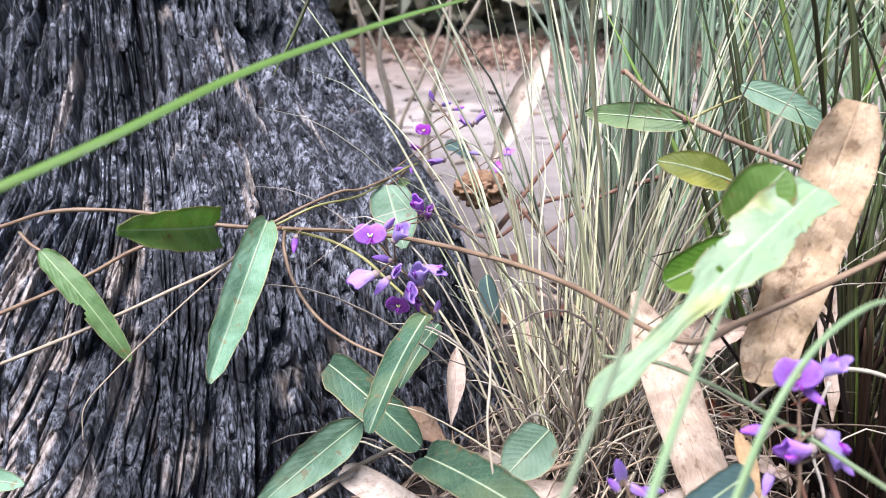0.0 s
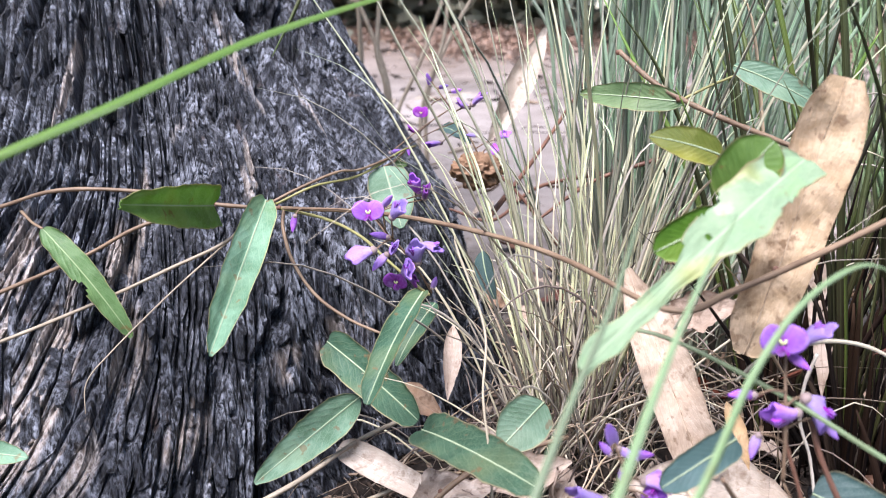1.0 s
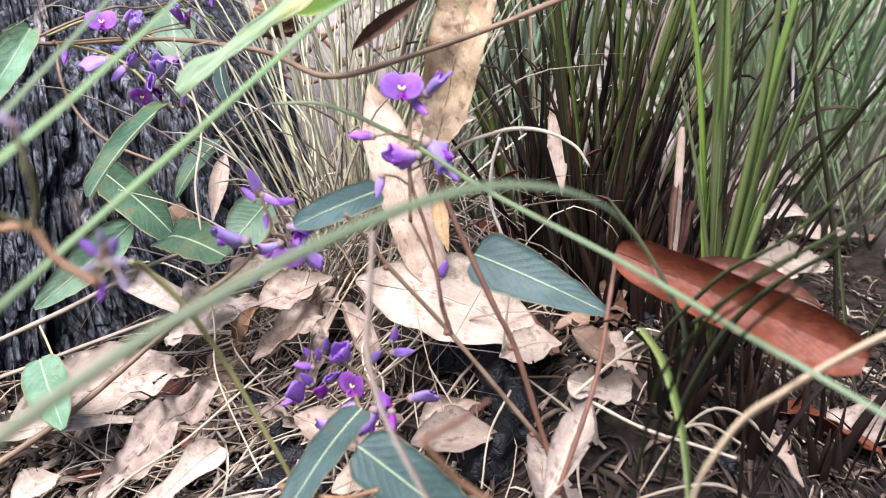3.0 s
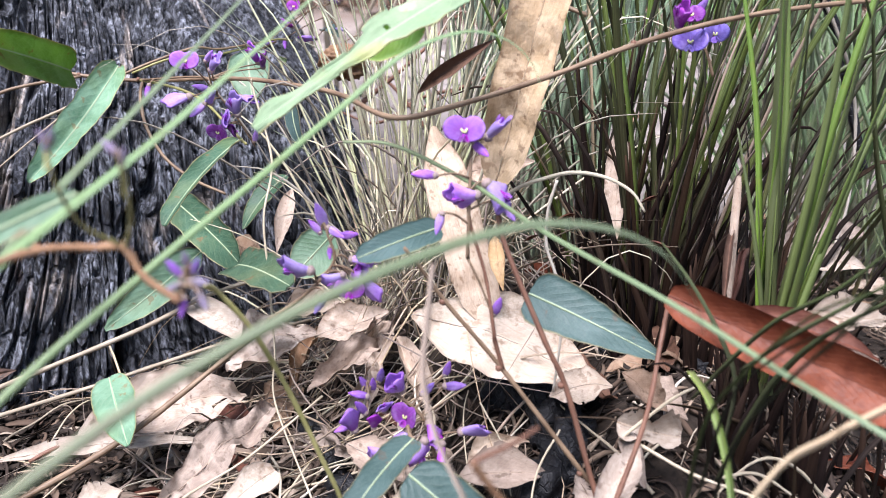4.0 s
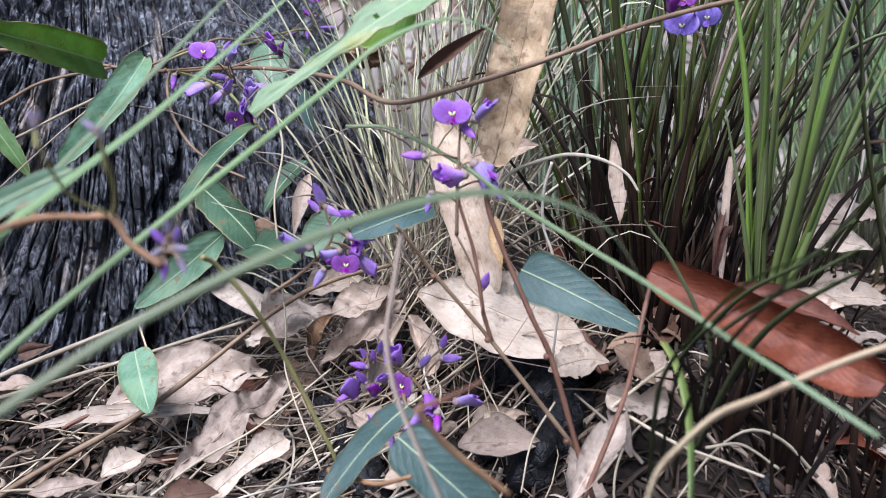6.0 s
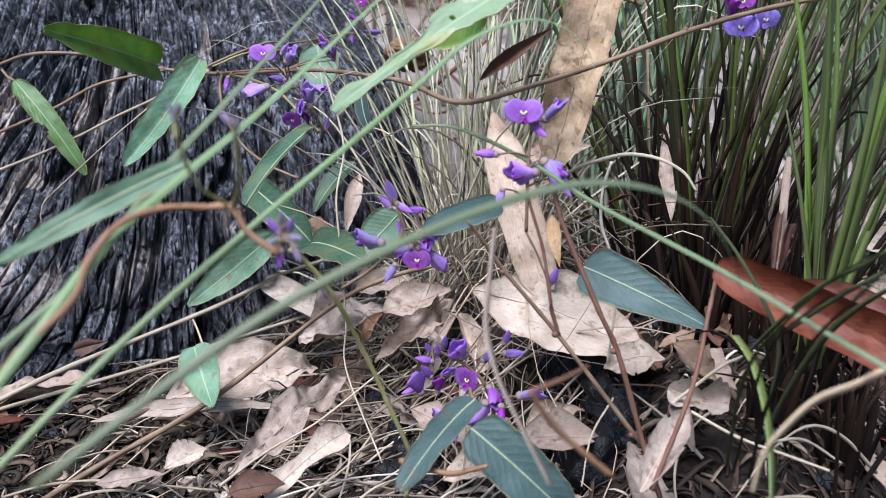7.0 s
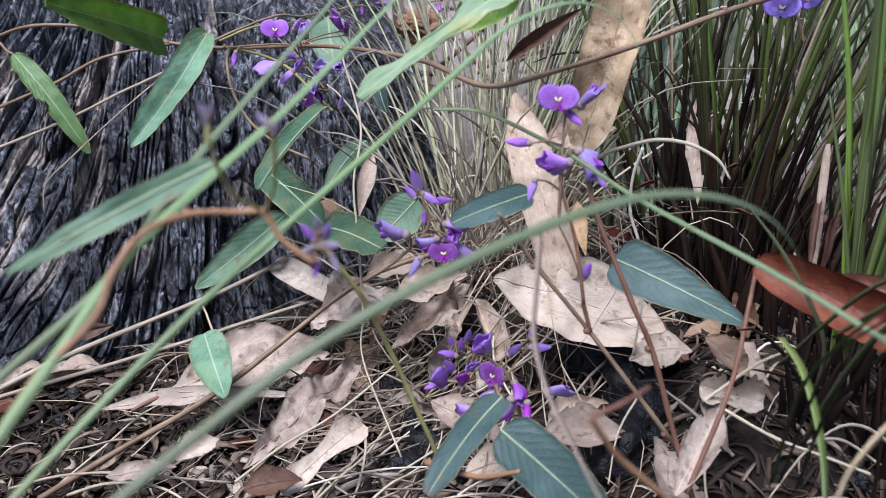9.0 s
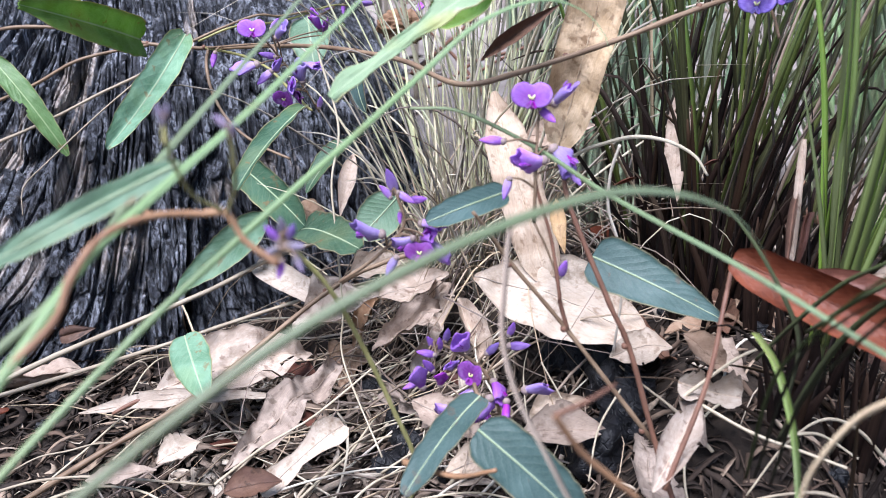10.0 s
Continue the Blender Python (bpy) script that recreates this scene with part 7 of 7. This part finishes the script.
def build_charcoal():
    rnd = random.Random(9)
    for k, (x, y, s) in enumerate(((0.080, 0.270, 0.006), (0.092, 0.247, 0.007), (0.066, 0.248, 0.005), (0.165, 0.242, 0.009), (0.174, 0.234, 0.008), (0.151, 0.228, 0.007), (0.094, 0.224, 0.006), (0.057, 0.269, 0.004), (0.10, 0.26, 0.006), (0.158, 0.258, 0.009), (0.169, 0.252, 0.010), (0.150, 0.266, 0.008), (0.163, 0.214, 0.010), (0.171, 0.224, 0.009), (0.086, 0.258, 0.006), (0.100, 0.232, 0.007), (0.108, 0.222, 0.008), (0.152, 0.206, 0.006))):
        charcoal((x, y, ground_z(x, y) + s * 0.4), s, k)
    for k in range(60):
        x, y, s = rnd.uniform(-0.08, 0.3), rnd.uniform(0.14, 0.45), rnd.uniform(0.0015, 0.0045)
        if math.hypot(x + 0.12, y - 0.45) > 0.19:
            charcoal((x, y, ground_z(x, y) + s * 0.5), s, 20 + k)


build_charcoal()

# ---- behind: dry stems, brown fern litter, shrubs ----


def shrub(name, label, at, height, radius, count, leaf, mat, seed, stems=7, puff=0.25):
    rnd = random.Random(seed)
    ob = thing(name, at, label, "shrub", "shrubs behind")
    tips = []
    for k in range(stems):
        a = rnd.uniform(0, 6.28)
        r = radius * rnd.uniform(0.2, 0.9)
        top = (at[0] + r * math.cos(a), at[1] + r * math.sin(a), at[2] + height * rnd.uniform(0.5, 1.0))
        mid = (at[0] + 0.35 * r * math.cos(a), at[1] + 0.35 * r * math.sin(a), at[2] + height * 0.45)
        part("branch", tube([at, mid, top], 0.012 * height, 0.004 * height, 10, 6, 0.2, k), STEM_GREY, ob)
        tips += [mid, top]
    v, f, u = [], [], []
    for k in range(count):
        c = Vector(rnd.choice(tips)) + Vector((rnd.gauss(0, 0.3), rnd.gauss(0, 0.3), rnd.gauss(0, puff))) * radius
        if c.z < at[2]:
            c.z = at[2] + rnd.uniform(0, 0.1) * height
        d = Vector((rnd.gauss(0, 1), rnd.gauss(0, 1), rnd.gauss(0, 0.7))).normalized() * leaf
        s = d.cross(Vector((rnd.gauss(0, 1), rnd.gauss(0, 1), 1))).normalized() * leaf * 0.3
        lift = d.cross(s).normalized() * leaf * 0.08
        n = len(v)
        v += [tuple(c - d * 0.5), tuple(c + s * 0.8 + lift), tuple(c + d * 0.5), tuple(c - s * 0.8 + lift), tuple(c)]
        f += [(n, n + 1, n + 4), (n + 1, n + 2, n + 4), (n + 2, n + 3, n + 4), (n + 3, n, n + 4)]
        u += [(0, 0.5), (0.5, 0), (1, 0.5), (0.5, 1), (0.5, 0.5)]
    part("foliage", (np.array(v), f, np.array(u)), mat, ob, kind="stuff")
    return ob


def build_behind():
    rnd = random.Random(21)
    for k in range(17):
        a = -0.65 + 1.5 * k / 16
        d = rnd.uniform(3.0, 3.9)
        at = (d * math.sin(a), d * math.cos(a), -0.02)
        shrub("shrub", "grey-green bush behind the clearing", at, rnd.uniform(0.7, 1.3), rnd.uniform(0.6, 0.9), 4200, 0.10, BUSH_GREEN if k % 3 else BUSH_GREY, 200 + k)
    for k in range(9):
        a = rnd.uniform(-0.3, 0.45)
        d = rnd.uniform(2.3, 2.9)
        shrub("dead_fern", "low heap of brown withered fern", (d * math.sin(a), d * math.cos(a), -0.03), 0.035, 0.30, 2600, 0.025, FERN_BROWN, 300 + k, 4, 0.06)
    # bushes out of view beside and behind the camera, added for reflections
    for k in range(10):
        a = rnd.uniform(1.0, 5.3)
        d = rnd.uniform(3.0, 5.0)
        shrub("shrub", "unseen grey-green bush added round the clearing", (d * math.sin(a), d * math.cos(a), -0.02), rnd.uniform(1.0, 1.8), 0.8, 700, 0.11, BUSH_GREEN, 400 + k)
    # pale dry stems beside the trunk
    weed = thing("dry_weed", (0.12, 0.95, 0.0), "leafless pale dry weed stems", "weed")
    for line in ([(-0.0352, 0.7760, 0.0632), (-0.0415, 0.7900, 0.1076), (-0.0554, 0.8017, 0.1472), (-0.0718, 0.8114, 0.1819), (-0.0855, 0.8198, 0.2116)], [(-0.0486, 0.8787, 0.0578), (-0.0266, 0.8985, 0.1108), (-0.0102, 0.9150, 0.1554), (0.0089, 0.9354, 0.2111)], [(-0.0178, 0.8206, 0.0323), (-0.0137, 0.8384, 0.0849), (0.0041, 0.8593, 0.1426), (0.0080, 0.8806, 0.2057)], [(-0.0327, 0.7357, 0.1005), (-0.0423, 0.7469, 0.1374), (-0.0418, 0.7591, 0.1742), (-0.0404, 0.7714, 0.2110)], [(-0.0229, 0.9382, 0.0695), (0.0002, 0.9621, 0.1344), (0.0298, 0.9827, 0.1875), (0.0415, 0.9937, 0.2170)], [(-0.0749, 0.8357, 0.1603), (-0.0835, 0.8416, 0.1809), (-0.0895, 0.8495, 0.2066)]):
        foot = (line[0][0], line[0][1], ground_z(line[0][0], line[0][1]) - 0.003)
        part("stem", tube([foot] + line, 0.0026, 0.0016, 24, 6, 0.3), STEM_GREY, weed)


build_behind()

# thin dark twigs that lie between the tussocks
for line in ([(0.1060, 0.4432, 0.0681), (0.0851, 0.4493, 0.0931), (0.0643, 0.4535, 0.1126)], [(0.1374, 0.4886, 0.0993), (0.0940, 0.4715, 0.0934), (0.0709, 0.4442, 0.0822), (0.0476, 0.4436, 0.0879)], [(0.1535, 0.4430, 0.1165), (0.1207, 0.4362, 0.1062), (0.0932, 0.4081, 0.0940)], [(0.0704, 0.3865, 0.1001), (0.0928, 0.4376, 0.1196), (0.1206, 0.5035, 0.1498)]):
    part("dry_twig", tube(line, 0.0012, 0.0007, 20, 6, 0.3), STEM_RED, None, "thin dark twig tangled in the grass", "stick", "dry twigs")
